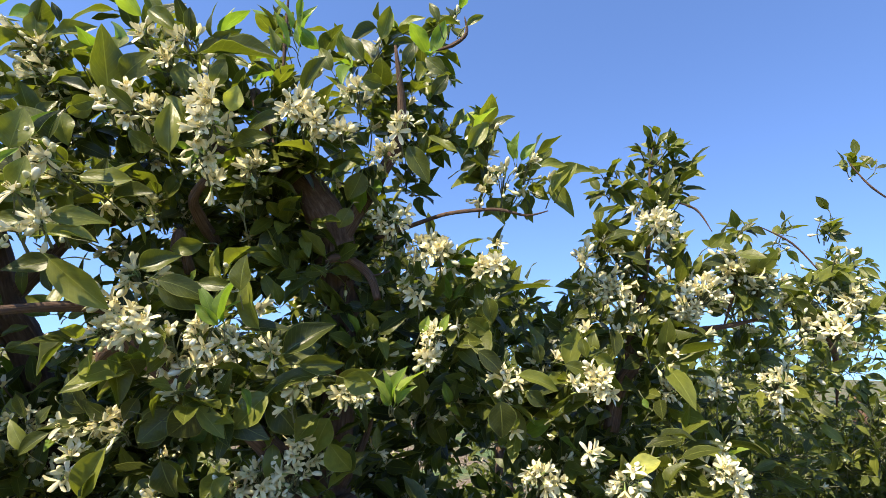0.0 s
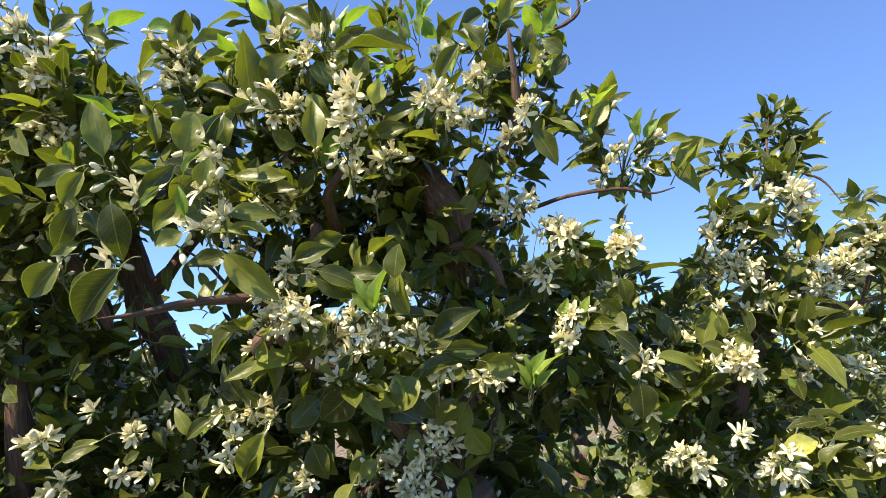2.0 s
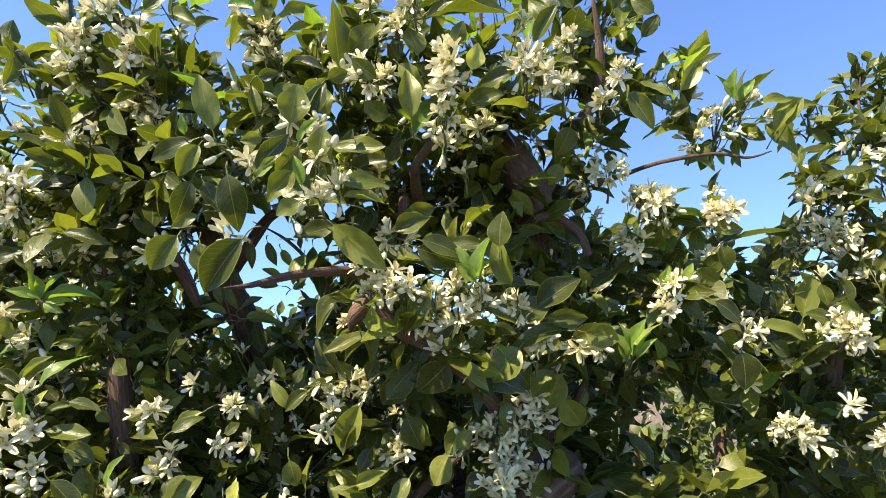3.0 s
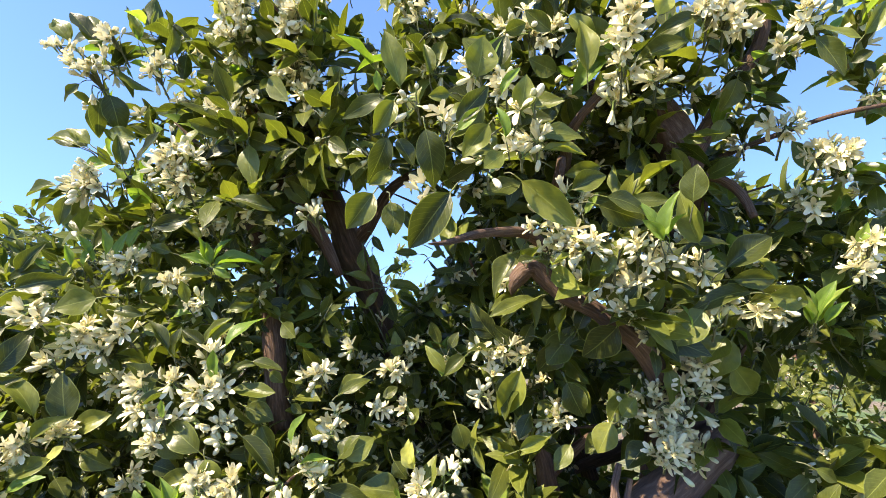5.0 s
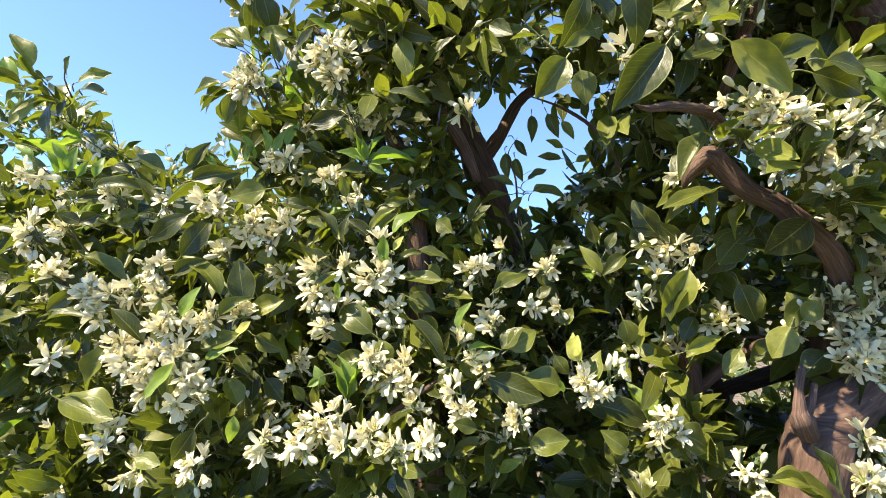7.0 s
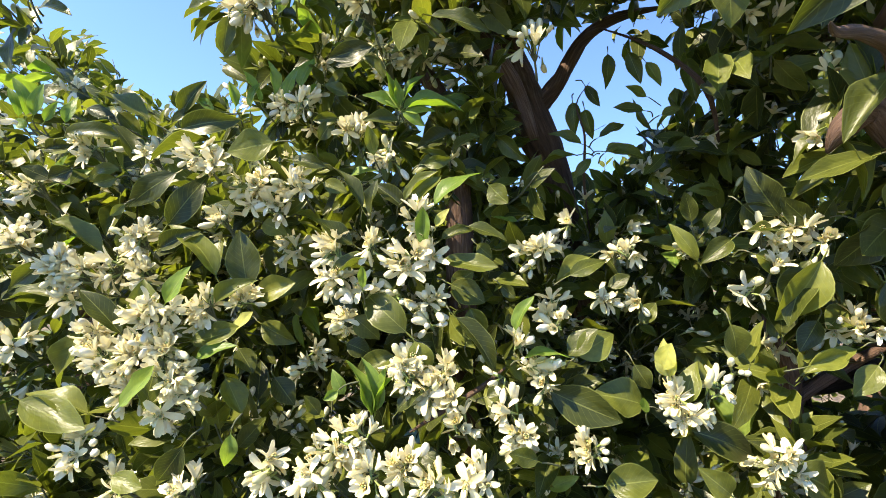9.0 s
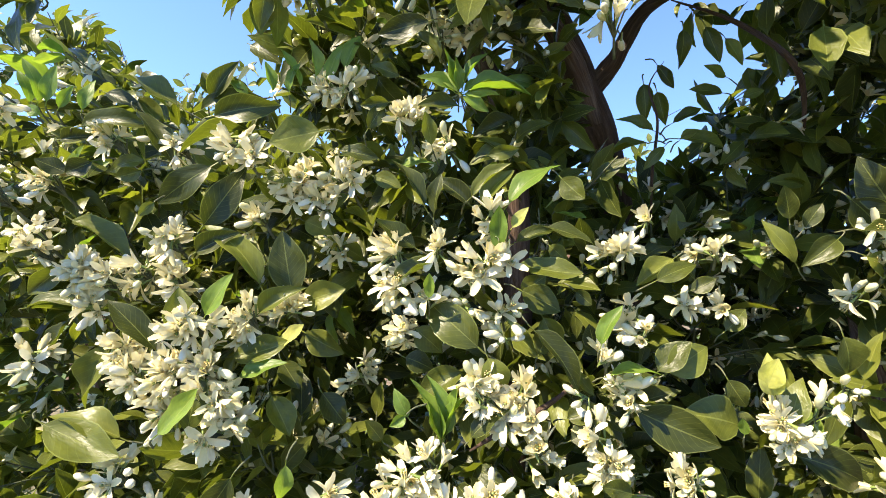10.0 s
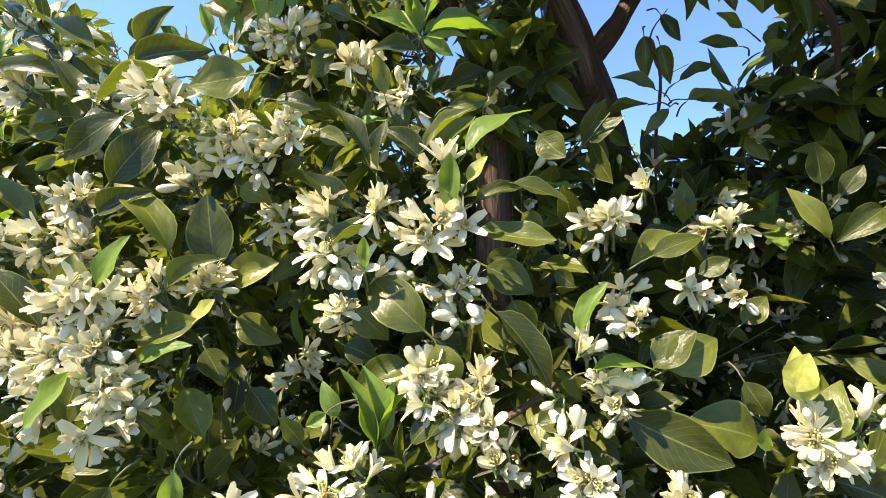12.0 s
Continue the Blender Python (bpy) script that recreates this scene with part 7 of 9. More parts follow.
clump(main, -0.519, 0.605, 1.761, 0.070, 3, 0, 1, near=True)
clump(main, -0.650, 0.686, 1.869, 0.072, 18, 1, 3, near=True)
clump(main, -0.565, 0.711, 1.942, 0.095, 26, 2, 4, near=True)
clump(main, -0.479, 0.752, 1.978, 0.087, 23, 2, 4, near=True)
clump(main, -0.458, 0.658, 1.753, 0.065, 3, 0, 1, near=True)
clump(main, -0.350, 0.824, 1.869, 0.102, 18, 2, 4, near=True)
clump(main, -1.499, 0.521, 1.701, 0.068, 26, 0, 1, near=True)
clump(main, -1.443, 0.580, 1.580, 0.082, 20, 2, 4, near=True)
clump(main, -1.495, 0.537, 1.475, 0.090, 18, 3, 6, near=True)
clump(main, -1.369, 0.585, 1.478, 0.090, 18, 3, 4, near=True)
clump(main, -1.216, 0.648, 1.443, 0.091, 18, 1, 1, near=True)
clump(main, -1.213, 0.798, 1.349, 0.118, 23, 1, 1, near=True)
clump(main, -0.907, 0.801, 1.421, 0.095, 18, 1, 1, near=True)
clump(main, -1.456, 0.563, 1.311, 0.090, 15, 1, 2, near=True)
clump(main, -1.522, 0.576, 1.208, 0.104, 18, 1, 2, near=True)
clump(main, -1.239, 0.699, 1.250, 0.107, 20, 1, 2, near=True)
clump(main, -0.873, 0.782, 1.274, 0.091, 13, 1, 1, near=True)
clump(main, -1.140, 0.657, 1.107, 0.107, 10, 5, 6, near=True)
clump(main, -0.761, 0.828, 1.112, 0.101, 18, 3, 2, near=True)
clump(main, -0.513, 0.927, 1.105, 0.102, 18, 2, 3, near=True)
clump(main, -0.577, 0.931, 1.429, 0.108, 27, 6, 4)
clump(main, -0.745, 0.923, 1.448, 0.152, 45, 12, 8)
clump(main, -0.834, 0.850, 1.319, 0.144, 45, 9, 8)
clump(main, -0.694, 0.955, 1.296, 0.152, 45, 9, 6)
clump(main, -0.636, 0.914, 1.609, 0.123, 39, 9, 6)
clump(main, -0.557, 0.981, 1.540, 0.127, 36, 9, 6)
clump(main, -1.001, 0.699, 1.733, 0.102, 27, 6, 8)
clump(main, -0.829, 0.805, 1.819, 0.144, 45, 12, 10)
clump(main, -0.927, 0.765, 1.879, 0.144, 45, 12, 10)
clump(main, -0.459, 0.954, 1.451, 0.095, 20, 2, 2, near=True)
clump(main, -0.489, 0.952, 1.358, 0.095, 18, 1, 2, near=True)
clump(main, -0.377, 1.022, 1.370, 0.086, 18, 1, 1, near=True)
clump(main, -0.934, 0.692, 2.085, 0.080, 26, 2, 3, near=True)
clump(main, -0.864, 0.714, 2.007, 0.068, 20, 2, 2, near=True)
clump(main, -1.000, 0.763, 1.951, 0.084, 23, 2, 3, near=True)
clump(main, -0.918, 0.730, 1.816, 0.078, 20, 1, 2, near=True)
clump(main, -0.815, 0.683, 2.061, 0.055, 18, 1, 2, near=True)
clump(main, -1.045, 0.784, 2.070, 0.101, 36, 6, 4)

# leaves and blossoms deep in the crown
# dense sprays added to shade the foliage beyond, kept out of the sky gaps
clump(main, -0.944, 0.764, 1.858, 0.080, 24, 1, 2)
clump(main, -0.837, 0.679, 1.902, 0.080, 24, 1, 2)
clump(main, -0.725, 0.732, 1.821, 0.080, 24, 1, 2)
clump(main, -0.920, 0.641, 1.784, 0.080, 24, 1, 2)
clump(main, -0.801, 0.652, 1.902, 0.080, 24, 1, 2)
clump(main, -0.921, 0.682, 1.692, 0.080, 24, 1, 2)
clump(main, -0.661, 0.773, 1.925, 0.080, 24, 1, 2)
clump(main, -0.791, 0.646, 1.772, 0.080, 24, 1, 2)
clump(main, -0.831, 0.661, 1.947, 0.080, 24, 1, 2)
clump(main, -0.875, 0.668, 1.909, 0.080, 24, 1, 2)
clump(main, -0.958, 0.807, 1.807, 0.080, 24, 1, 2)
clump(main, -0.812, 0.702, 1.816, 0.080, 24, 1, 2)
clump(main, -0.936, 0.647, 1.922, 0.080, 24, 1, 2)
clump(main, -0.920, 0.780, 1.738, 0.080, 24, 1, 2)
clump(main, -0.671, 0.801, 1.891, 0.080, 24, 1, 2)
clump(main, -0.741, 0.745, 1.884, 0.080, 24, 1, 2)
# sprays set in front of limbs to hide them from the camera
clump(main, -0.909, 0.727, 1.548, 0.042, 14, 1, 1, near=True, solid=True, long=0.055)
clump(main, -0.920, 0.720, 1.518, 0.042, 14, 1, 1, near=True, solid=True, long=0.055)
clump(main, -0.900, 0.756, 1.593, 0.042, 14, 1, 1, near=True, solid=True, long=0.055)
clump(main, -0.899, 0.739, 1.505, 0.042, 14, 1, 1, near=True, solid=True, long=0.055)
clump(main, -0.887, 0.768, 1.549, 0.042, 14, 1, 1, near=True, solid=True, long=0.055)
clump(main, -0.916, 0.774, 1.020, 0.060, 18, 0, 1, solid=True)
clump(main, -0.872, 0.770, 1.100, 0.060, 18, 0, 1, solid=True)
clump(main, -0.922, 0.766, 1.170, 0.060, 18, 0, 1, solid=True)
clump(main, -0.888, 0.763, 1.240, 0.060, 18, 0, 1, solid=True)
clump(main, -0.925, 0.760, 1.300, 0.060, 18, 0, 1, solid=True)
clump(main, -0.915, 0.747, 1.560, 0.060, 18, 0, 1, solid=True)
clump(main, -0.870, 0.745, 1.610, 0.060, 18, 0, 1, solid=True)
clump(main, -0.917, 0.742, 1.660, 0.060, 18, 0, 1, solid=True)
clump(main, -0.179, 0.900, 1.120, 0.070, 18, 1, 1, solid=True)
clump(main, -0.193, 0.900, 1.200, 0.070, 18, 1, 1, solid=True)
clump(main, -0.194, 0.900, 1.280, 0.070, 18, 1, 1, solid=True)
clump(main, -0.190, 0.900, 1.360, 0.070, 18, 1, 1, solid=True)
clump(main, -0.215, 0.900, 1.440, 0.070, 18, 1, 1, solid=True)
clump(main, -0.164, 0.900, 1.520, 0.070, 18, 1, 1, solid=True)
clump(main, -0.265, 0.830, 1.620, 0.050, 12, 0, 1, solid=True)
clump(main, -0.256, 0.830, 1.700, 0.050, 12, 0, 1, solid=True)
clump(main, -0.269, 0.830, 1.780, 0.050, 12, 0, 1, solid=True)
# foliage of that bush behind, placed to close a sky gap in the view
clump(side, 1.010, 1.684, 1.726, 0.130, 46, 0, 1, kind="far_leaf", long=0.045, solid=True)
clump(side, 0.939, 1.440, 1.779, 0.130, 46, 0, 1, kind="far_leaf", long=0.045, solid=True)
clump(side, 1.424, 1.565, 1.826, 0.130, 46, 0, 1, kind="far_leaf", long=0.045, solid=True)
clump(side, 0.960, 1.500, 1.641, 0.130, 46, 0, 1, kind="far_leaf", long=0.045, solid=True)
clump(side, 1.238, 1.603, 1.700, 0.130, 46, 0, 1, kind="far_leaf", long=0.045, solid=True)
clump(side, 1.223, 1.428, 1.666, 0.130, 46, 0, 1, kind="far_leaf", long=0.045, solid=True)
clump(side, 0.797, 1.571, 1.561, 0.130, 46, 0, 1, kind="far_leaf", long=0.045, solid=True)
clump(side, 0.898, 1.604, 1.564, 0.130, 46, 0, 1, kind="far_leaf", long=0.045, solid=True)
clump(side, 1.164, 1.496, 1.590, 0.130, 46, 0, 1, kind="far_leaf", long=0.045, solid=True)
clump(side, 0.903, 1.440, 1.582, 0.130, 46, 0, 1, kind="far_leaf", long=0.045, solid=True)
clump(side, 1.295, 1.591, 1.816, 0.130, 46, 0, 1, kind="far_leaf", long=0.045, solid=True)
clump(side, 1.303, 1.702, 1.575, 0.130, 46, 0, 1, kind="far_leaf", long=0.045, solid=True)
clump(side, 0.988, 1.407, 1.754, 0.130, 46, 0, 1, kind="far_leaf", long=0.045, solid=True)
clump(side, 0.985, 1.397, 1.675, 0.130, 46, 0, 1, kind="far_leaf", long=0.045, solid=True)
clump(side, 0.988, 1.147, 1.715, 0.090, 20, 2, 2, kind="far_leaf", long=0.05, solid=True)
clump(side, 0.539, 0.992, 1.746, 0.090, 20, 2, 2, kind="far_leaf", long=0.05, solid=True)
clump(side, 0.648, 1.075, 1.759, 0.090, 20, 2, 2, kind="far_leaf", long=0.05, solid=True)
clump(side, 0.727, 1.204, 1.622, 0.090, 20, 2, 2, kind="far_leaf", long=0.05, solid=True)
clump(side, 0.535, 1.031, 1.715, 0.090, 20, 2, 2, kind="far_leaf", long=0.05, solid=True)
clump(side, 0.785, 1.072, 1.584, 0.090, 20, 2, 2, kind="far_leaf", long=0.05, solid=True)
clump(side, 0.801, 0.997, 1.741, 0.090, 20, 2, 2, kind="far_leaf", long=0.05, solid=True)
clump(side, 0.825, 1.031, 1.737, 0.090, 20, 2, 2, kind="far_leaf", long=0.05, solid=True)
clump(side, 0.693, 1.071, 1.768, 0.090, 20, 2, 2, kind="far_leaf", long=0.05, solid=True)
clump(side, 0.723, 1.117, 1.727, 0.090, 20, 2, 2, kind="far_leaf", long=0.05, solid=True)
clump(main, -1.094, 0.718, 1.112, 0.075, 20, 0, 1)
clump(main, -0.970, 0.700, 1.084, 0.075, 20, 0, 1)
clump(main, -0.818, 0.843, 1.159, 0.075, 20, 1, 1)
clump(main, -1.229, 0.658, 1.309, 0.075, 20, 0, 1)
clump(main, -1.587, 0.491, 1.306, 0.075, 20, 0, 1)
clump(main, -0.987, 0.781, 1.352, 0.075, 20, 1, 1)
clump(main, -1.086, 0.674, 1.368, 0.075, 20, 0, 1)
clump(main, -1.486, 0.592, 1.301, 0.075, 20, 0, 1)
clump(main, -1.360, 0.581, 1.023, 0.075, 20, 0, 1)
clump(main, -1.445, 0.560, 1.019, 0.075, 20, 0, 1)
clump(main, -0.868, 0.788, 1.310, 0.075, 20, 1, 1)
clump(main, -1.485, 0.539, 1.368, 0.075, 20, 0, 1)
clump(main, -1.588, 0.481, 1.130, 0.075, 20, 1, 1)
clump(main, -0.924, 0.756, 1.239, 0.075, 20, 0, 1)
clump(main, -1.048, 0.775, 1.389, 0.075, 20, 1, 1)
clump(main, -0.964, 0.704, 1.113, 0.075, 20, 0, 1)
clump(main, -1.272, 0.585, 1.195, 0.075, 20, 1, 1)
clump(main, -1.423, 0.528, 1.040, 0.075, 20, 0, 1)
clump(main, -0.821, 0.786, 1.068, 0.075, 20, 1, 1)
clump(main, -1.147, 0.639, 1.125, 0.075, 20, 0, 1)
clump(main, -0.927, 0.720, 1.109, 0.075, 20, 0, 1)
clump(main, -1.552, 0.529, 1.254, 0.075, 20, 0, 1)
clump(main, -1.319, 0.600, 1.039, 0.075, 20, 1, 1)
clump(main, -1.326, 0.581, 1.337, 0.075, 20, 1, 1)
clump(main, -1.012, 0.692, 1.048, 0.075, 20, 1, 1)
clump(main, -0.785, 0.819, 1.224, 0.075, 20, 1, 1)
clump(main, -1.217, 0.687, 1.436, 0.075, 20, 0, 1)
clump(main, -1.566, 0.507, 1.402, 0.075, 20, 0, 1)
clump(main, -1.055, 0.787, 1.570, 0.075, 20, 0, 1)
clump(main, -1.174, 0.675, 1.444, 0.075, 20, 0, 1)
clump(main, -1.527, 0.547, 1.416, 0.075, 20, 0, 1)
clump(main, -0.927, 0.850, 1.446, 0.075, 20, 0, 1)
clump(main, -1.297, 0.658, 1.448, 0.075, 20, 1, 1)
clump(main, -1.359, 0.632, 1.546, 0.075, 20, 0, 1)
clump(main, -0.952, 0.802, 1.484, 0.075, 20, 1, 1)
clump(main, -1.626, 0.557, 1.516, 0.075, 20, 0, 1)
clump(main, -1.411, 0.636, 1.433, 0.075, 20, 0, 1)
clump(main, -1.162, 0.703, 1.450, 0.075, 20, 0, 1)
clump(main, -1.476, 0.614, 1.484, 0.075, 20, 0, 1)
clump(main, -1.451, 0.607, 1.402, 0.075, 20, 0, 1)
clump(main, -1.323, 0.666, 1.656, 0.075, 20, 0, 1)
clump(main, -1.160, 0.764, 1.630, 0.075, 20, 0, 1)
clump(main, -1.214, 0.753, 1.659, 0.075, 20, 0, 1)
clump(main, -1.217, 0.760, 1.628, 0.075, 20, 0, 1)
clump(main, -0.945, 0.838, 1.615, 0.075, 20, 0, 1)
clump(main, -1.299, 0.733, 1.627, 0.075, 20, 0, 1)
clump(main, -1.070, 0.810, 1.654, 0.075, 20, 1, 1)
clump(main, -1.033, 0.821, 1.678, 0.075, 20, 0, 1)
clump(main, -1.138, 0.614, 1.008, 0.075, 20, 0, 1)
clump(main, -1.218, 0.575, 1.139, 0.075, 20, 0, 1)
clump(main, -1.195, 0.591, 1.024, 0.075, 20, 1, 1)
clump(main, -1.137, 0.575, 1.148, 0.075, 20, 1, 1)
clump(main, -1.165, 0.576, 1.149, 0.075, 20, 1, 1)
clump(main, -1.164, 0.607, 1.089, 0.075, 20, 0, 1)
clump(main, -1.155, 0.553, 1.022, 0.075, 20, 0, 1)
clump(main, -1.163, 0.567, 1.109, 0.075, 20, 0, 1)
clump(main, -0.917, 0.765, 1.476, 0.075, 20, 1, 1)
clump(main, -0.889, 0.766, 1.381, 0.075, 20, 0, 1)
clump(main, -0.856, 0.795, 1.355, 0.075, 20, 0, 1)
clump(main, -0.915, 0.761, 1.442, 0.075, 20, 0, 1)
clump(main, -0.825, 0.778, 1.184, 0.075, 20, 1, 1)
clump(main, -0.853, 0.753, 1.488, 0.075, 20, 0, 1)
clump(main, -0.886, 0.776, 1.444, 0.075, 20, 0, 1)
clump(main, -0.903, 0.731, 1.355, 0.075, 20, 1, 1)
clump(main, -1.002, 1.263, 1.465, 0.207, 51, 6, 6)
clump(main, -0.913, 1.200, 1.299, 0.190, 51, 6, 6)
clump(main, -0.809, 1.257, 1.499, 0.175, 39, 6, 4)
clump(main, -0.759, 1.211, 1.255, 0.161, 39, 6, 4)
clump(main, -0.212, 1.125, 1.647, 0.161, 45, 9, 4)
clump(main, -0.117, 1.251, 1.551, 0.175, 45, 6, 2)
clump(main, -0.112, 1.114, 1.700, 0.161, 36, 12, 4)
clump(main, -0.226, 1.149, 1.768, 0.122, 30, 3, 2)
clump(main, -0.430, 0.994, 1.765, 0.120, 33, 6, 4)
clump(main, -0.570, 0.988, 1.783, 0.107, 27, 4, 4)
clump(main, -0.321, 1.018, 1.887, 0.126, 36, 3, 2)
clump(main, -0.417, 1.026, 1.848, 0.126, 30, 3, 2)
clump(main, -0.185, 1.031, 1.833, 0.126, 30, 6, 2)
clump(main, 0.129, 1.226, 1.668, 0.159, 39, 6, 2)
clump(main, 0.242, 1.238, 1.618, 0.175, 39, 6, 2)
clump(main, -0.328, 1.407, 1.310, 0.242, 45, 6, 2)
clump(main, -0.085, 1.424, 1.246, 0.242, 45, 6, 2)
clump(main, 0.167, 1.294, 1.372, 0.191, 39, 4, 2)
clump(main, 0.375, 1.294, 1.379, 0.191, 39, 4, 2)
clump(main, -0.604, 0.895, 1.963, 0.101, 27, 9, 6)
clump(main, -0.709, 0.849, 1.937, 0.096, 27, 9, 6)
clump(main, -0.352, 0.885, 2.015, 0.101, 27, 6, 6)
clump(main, -0.231, 0.931, 2.044, 0.107, 27, 6, 6)
clump(main, -0.493, 0.900, 1.945, 0.101, 27, 6, 6)
clump(main, -0.749, 0.991, 1.361, 0.173, 51, 12, 4)
clump(main, -0.907, 0.953, 1.418, 0.160, 45, 12, 4)
clump(main, -0.655, 0.990, 1.476, 0.147, 42, 9, 4)
clump(main, -1.004, 0.966, 1.223, 0.173, 45, 12, 4)
clump(main, -0.690, 1.133, 1.184, 0.205, 45, 9, 4)
clump(main, -0.439, 1.174, 1.223, 0.176, 39, 9, 4)
clump(main, -0.505, 0.932, 1.695, 0.114, 27, 6, 4)
clump(main, -0.936, 0.834, 1.803, 0.139, 39, 9, 8)
clump(main, -1.155, 0.815, 1.990, 0.147, 39, 9, 8)
clump(main, -1.190, 0.768, 1.601, 0.132, 39, 9, 8)
clump(main, -1.075, 0.861, 1.476, 0.114, 27, 3, 2)
clump(main, -1.225, 0.790, 1.425, 0.132, 30, 6, 4)
clump(main, -0.565, 1.251, 1.488, 0.139, 45, 9, 6)
clump(main, -0.623, 1.171, 1.607, 0.108, 33, 6, 4)
clump(main, -0.404, 1.268, 1.626, 0.144, 45, 12, 6)
clump(main, -0.756, 1.056, 1.403, 0.114, 36, 6, 4)
clump(main, -0.706, 1.132, 1.248, 0.144, 39, 6, 2)
clump(main, -0.497, 1.334, 1.262, 0.173, 39, 6, 2)
clump(main, -0.791, 1.039, 1.134, 0.136, 36, 4, 2)
clump(main, -1.327, 0.856, 1.224, 0.144, 45, 4, 2)
clump(main, -1.286, 0.875, 1.414, 0.120, 36, 6, 4)
clump(main, -1.620, 0.673, 1.567, 0.125, 39, 9, 8)
clump(main, -1.735, 0.676, 1.396, 0.144, 39, 9, 6)
clump(main, -1.721, 0.679, 0.999, 0.156, 39, 4, 3)
clump(main, -1.415, 0.815, 1.011, 0.144, 39, 4, 3)
clump(main, -1.917, 0.816, 1.765, 0.117, 36, 4, 6)
clump(main, -0.935, 0.969, 1.821, 0.059, 33, 4, 4)
clump(main, -0.961, 0.958, 1.748, 0.059, 33, 4, 4)
clump(main, -0.827, 1.038, 1.861, 0.054, 30, 3, 3)
clump(main, -0.751, 1.071, 1.869, 0.048, 24, 3, 3)
clump(main, -0.664, 1.109, 1.852, 0.048, 24, 3, 3)
clump(main, -0.595, 1.140, 1.792, 0.054, 27, 3, 3)
clump(main, -0.529, 1.169, 1.826, 0.060, 30, 3, 3)
clump(main, -0.564, 1.154, 1.720, 0.054, 27, 3, 3)
clump(main, -1.047, 0.920, 1.796, 0.071, 33, 6, 6)
clump(main, -0.607, 0.816, 1.653, 0.068, 30, 3, 3)
clump(main, -0.539, 0.830, 1.663, 0.063, 30, 3, 3)
clump(main, -0.633, 0.796, 1.741, 0.063, 24, 3, 3)
clump(main, -0.079, 0.934, 1.916, 0.071, 30, 4, 4)
clump(main, -0.017, 0.935, 2.008, 0.071, 30, 4, 4)
clump(main, -0.127, 0.908, 2.007, 0.071, 30, 4, 4)
clump(main, -0.286, 0.892, 1.727, 0.069, 27, 1, 1)
clump(main, -0.906, 0.719, 1.745, 0.079, 30, 1, 2)
clump(main, -0.829, 0.730, 1.794, 0.067, 27, 3, 2)
clump(main, -0.953, 0.702, 1.783, 0.067, 27, 3, 2)
clump(main, -0.230, 0.864, 1.711, 0.058, 24, 1, 1)
clump(main, -0.191, 0.902, 1.637, 0.065, 27, 3, 1)
clump(main, -0.138, 0.916, 1.579, 0.065, 27, 3, 1)
clump(main, -0.245, 0.893, 1.584, 0.063, 24, 3, 1)
clump(main, -0.292, 0.848, 1.778, 0.069, 27, 3, 1)
clump(main, -0.221, 0.807, 1.870, 0.067, 27, 3, 1)
clump(main, -0.317, 0.816, 1.828, 0.056, 21, 3, 1)
clump(main, -0.136, 0.906, 1.712, 0.072, 27, 6, 1)
clump(main, -0.071, 0.920, 1.653, 0.072, 27, 4, 1)
clump(main, 0.045, 0.924, 1.637, 0.084, 30, 4, 1)
clump(main, -0.452, 0.829, 1.766, 0.067, 27, 4, 2)
clump(main, -0.811, 0.989, 1.923, 0.077, 36, 1, 2)
clump(main, -0.742, 1.018, 1.864, 0.077, 36, 1, 2)
clump(main, -0.674, 1.039, 1.926, 0.077, 36, 1, 2)
clump(main, -0.606, 1.071, 1.843, 0.077, 36, 1, 2)
clump(main, -0.834, 0.987, 1.825, 0.063, 27, 1, 2)
clump(main, -0.902, 0.958, 1.872, 0.070, 30, 1, 2)
clump(main, -0.720, 1.032, 1.798, 0.049, 21, 1, 2)
clump(main, -0.540, 0.990, 1.813, 0.076, 39, 1, 2)
clump(main, -0.561, 0.978, 1.878, 0.076, 39, 1, 2)
clump(main, -0.530, 1.004, 1.681, 0.063, 33, 1, 2)
clump(main, -0.592, 0.987, 1.592, 0.063, 33, 1, 2)
clump(main, -0.550, 1.008, 1.516, 0.076, 39, 1, 2)
clump(main, -0.647, 1.020, 1.589, 0.060, 27, 1, 2)
clump(main, -0.691, 1.010, 1.507, 0.080, 36, 1, 2)
clump(main, -0.483, 0.969, 1.657, 0.060, 33, 0, 1)
clump(main, -0.463, 0.969, 1.762, 0.072, 36, 0, 1)
clump(main, -0.383, 0.914, 1.760, 0.066, 36, 3, 4)
clump(main, -0.311, 0.944, 1.714, 0.066, 36, 3, 4)
clump(main, -0.267, 0.953, 1.820, 0.077, 42, 3, 4)
clump(main, -0.186, 0.987, 1.756, 0.066, 36, 3, 4)
clump(main, -0.503, 0.769, 1.875, 0.075, 39, 3, 3)
clump(main, -0.460, 0.796, 1.774, 0.075, 39, 3, 3)
clump(main, -0.559, 0.767, 1.772, 0.064, 36, 1, 2)
clump(main, -0.395, 0.878, 1.696, 0.068, 33, 1, 2)
clump(main, -0.307, 0.831, 1.841, 0.054, 33, 0, 1)
clump(main, -0.287, 0.828, 1.906, 0.054, 33, 0, 1)
clump(main, -0.308, 0.891, 1.785, 0.057, 30, 0, 1)
clump(main, -0.620, 0.743, 1.818, 0.064, 36, 3, 3)
clump(main, -0.636, 0.772, 1.956, 0.068, 36, 4, 4)
clump(main, -0.540, 0.795, 1.987, 0.068, 36, 4, 4)
clump(main, -0.411, 0.786, 1.950, 0.064, 36, 4, 4)
clump(main, -0.896, 0.900, 1.635, 0.043, 27, 1, 2)
clump(main, -0.903, 0.897, 1.569, 0.048, 27, 1, 2)
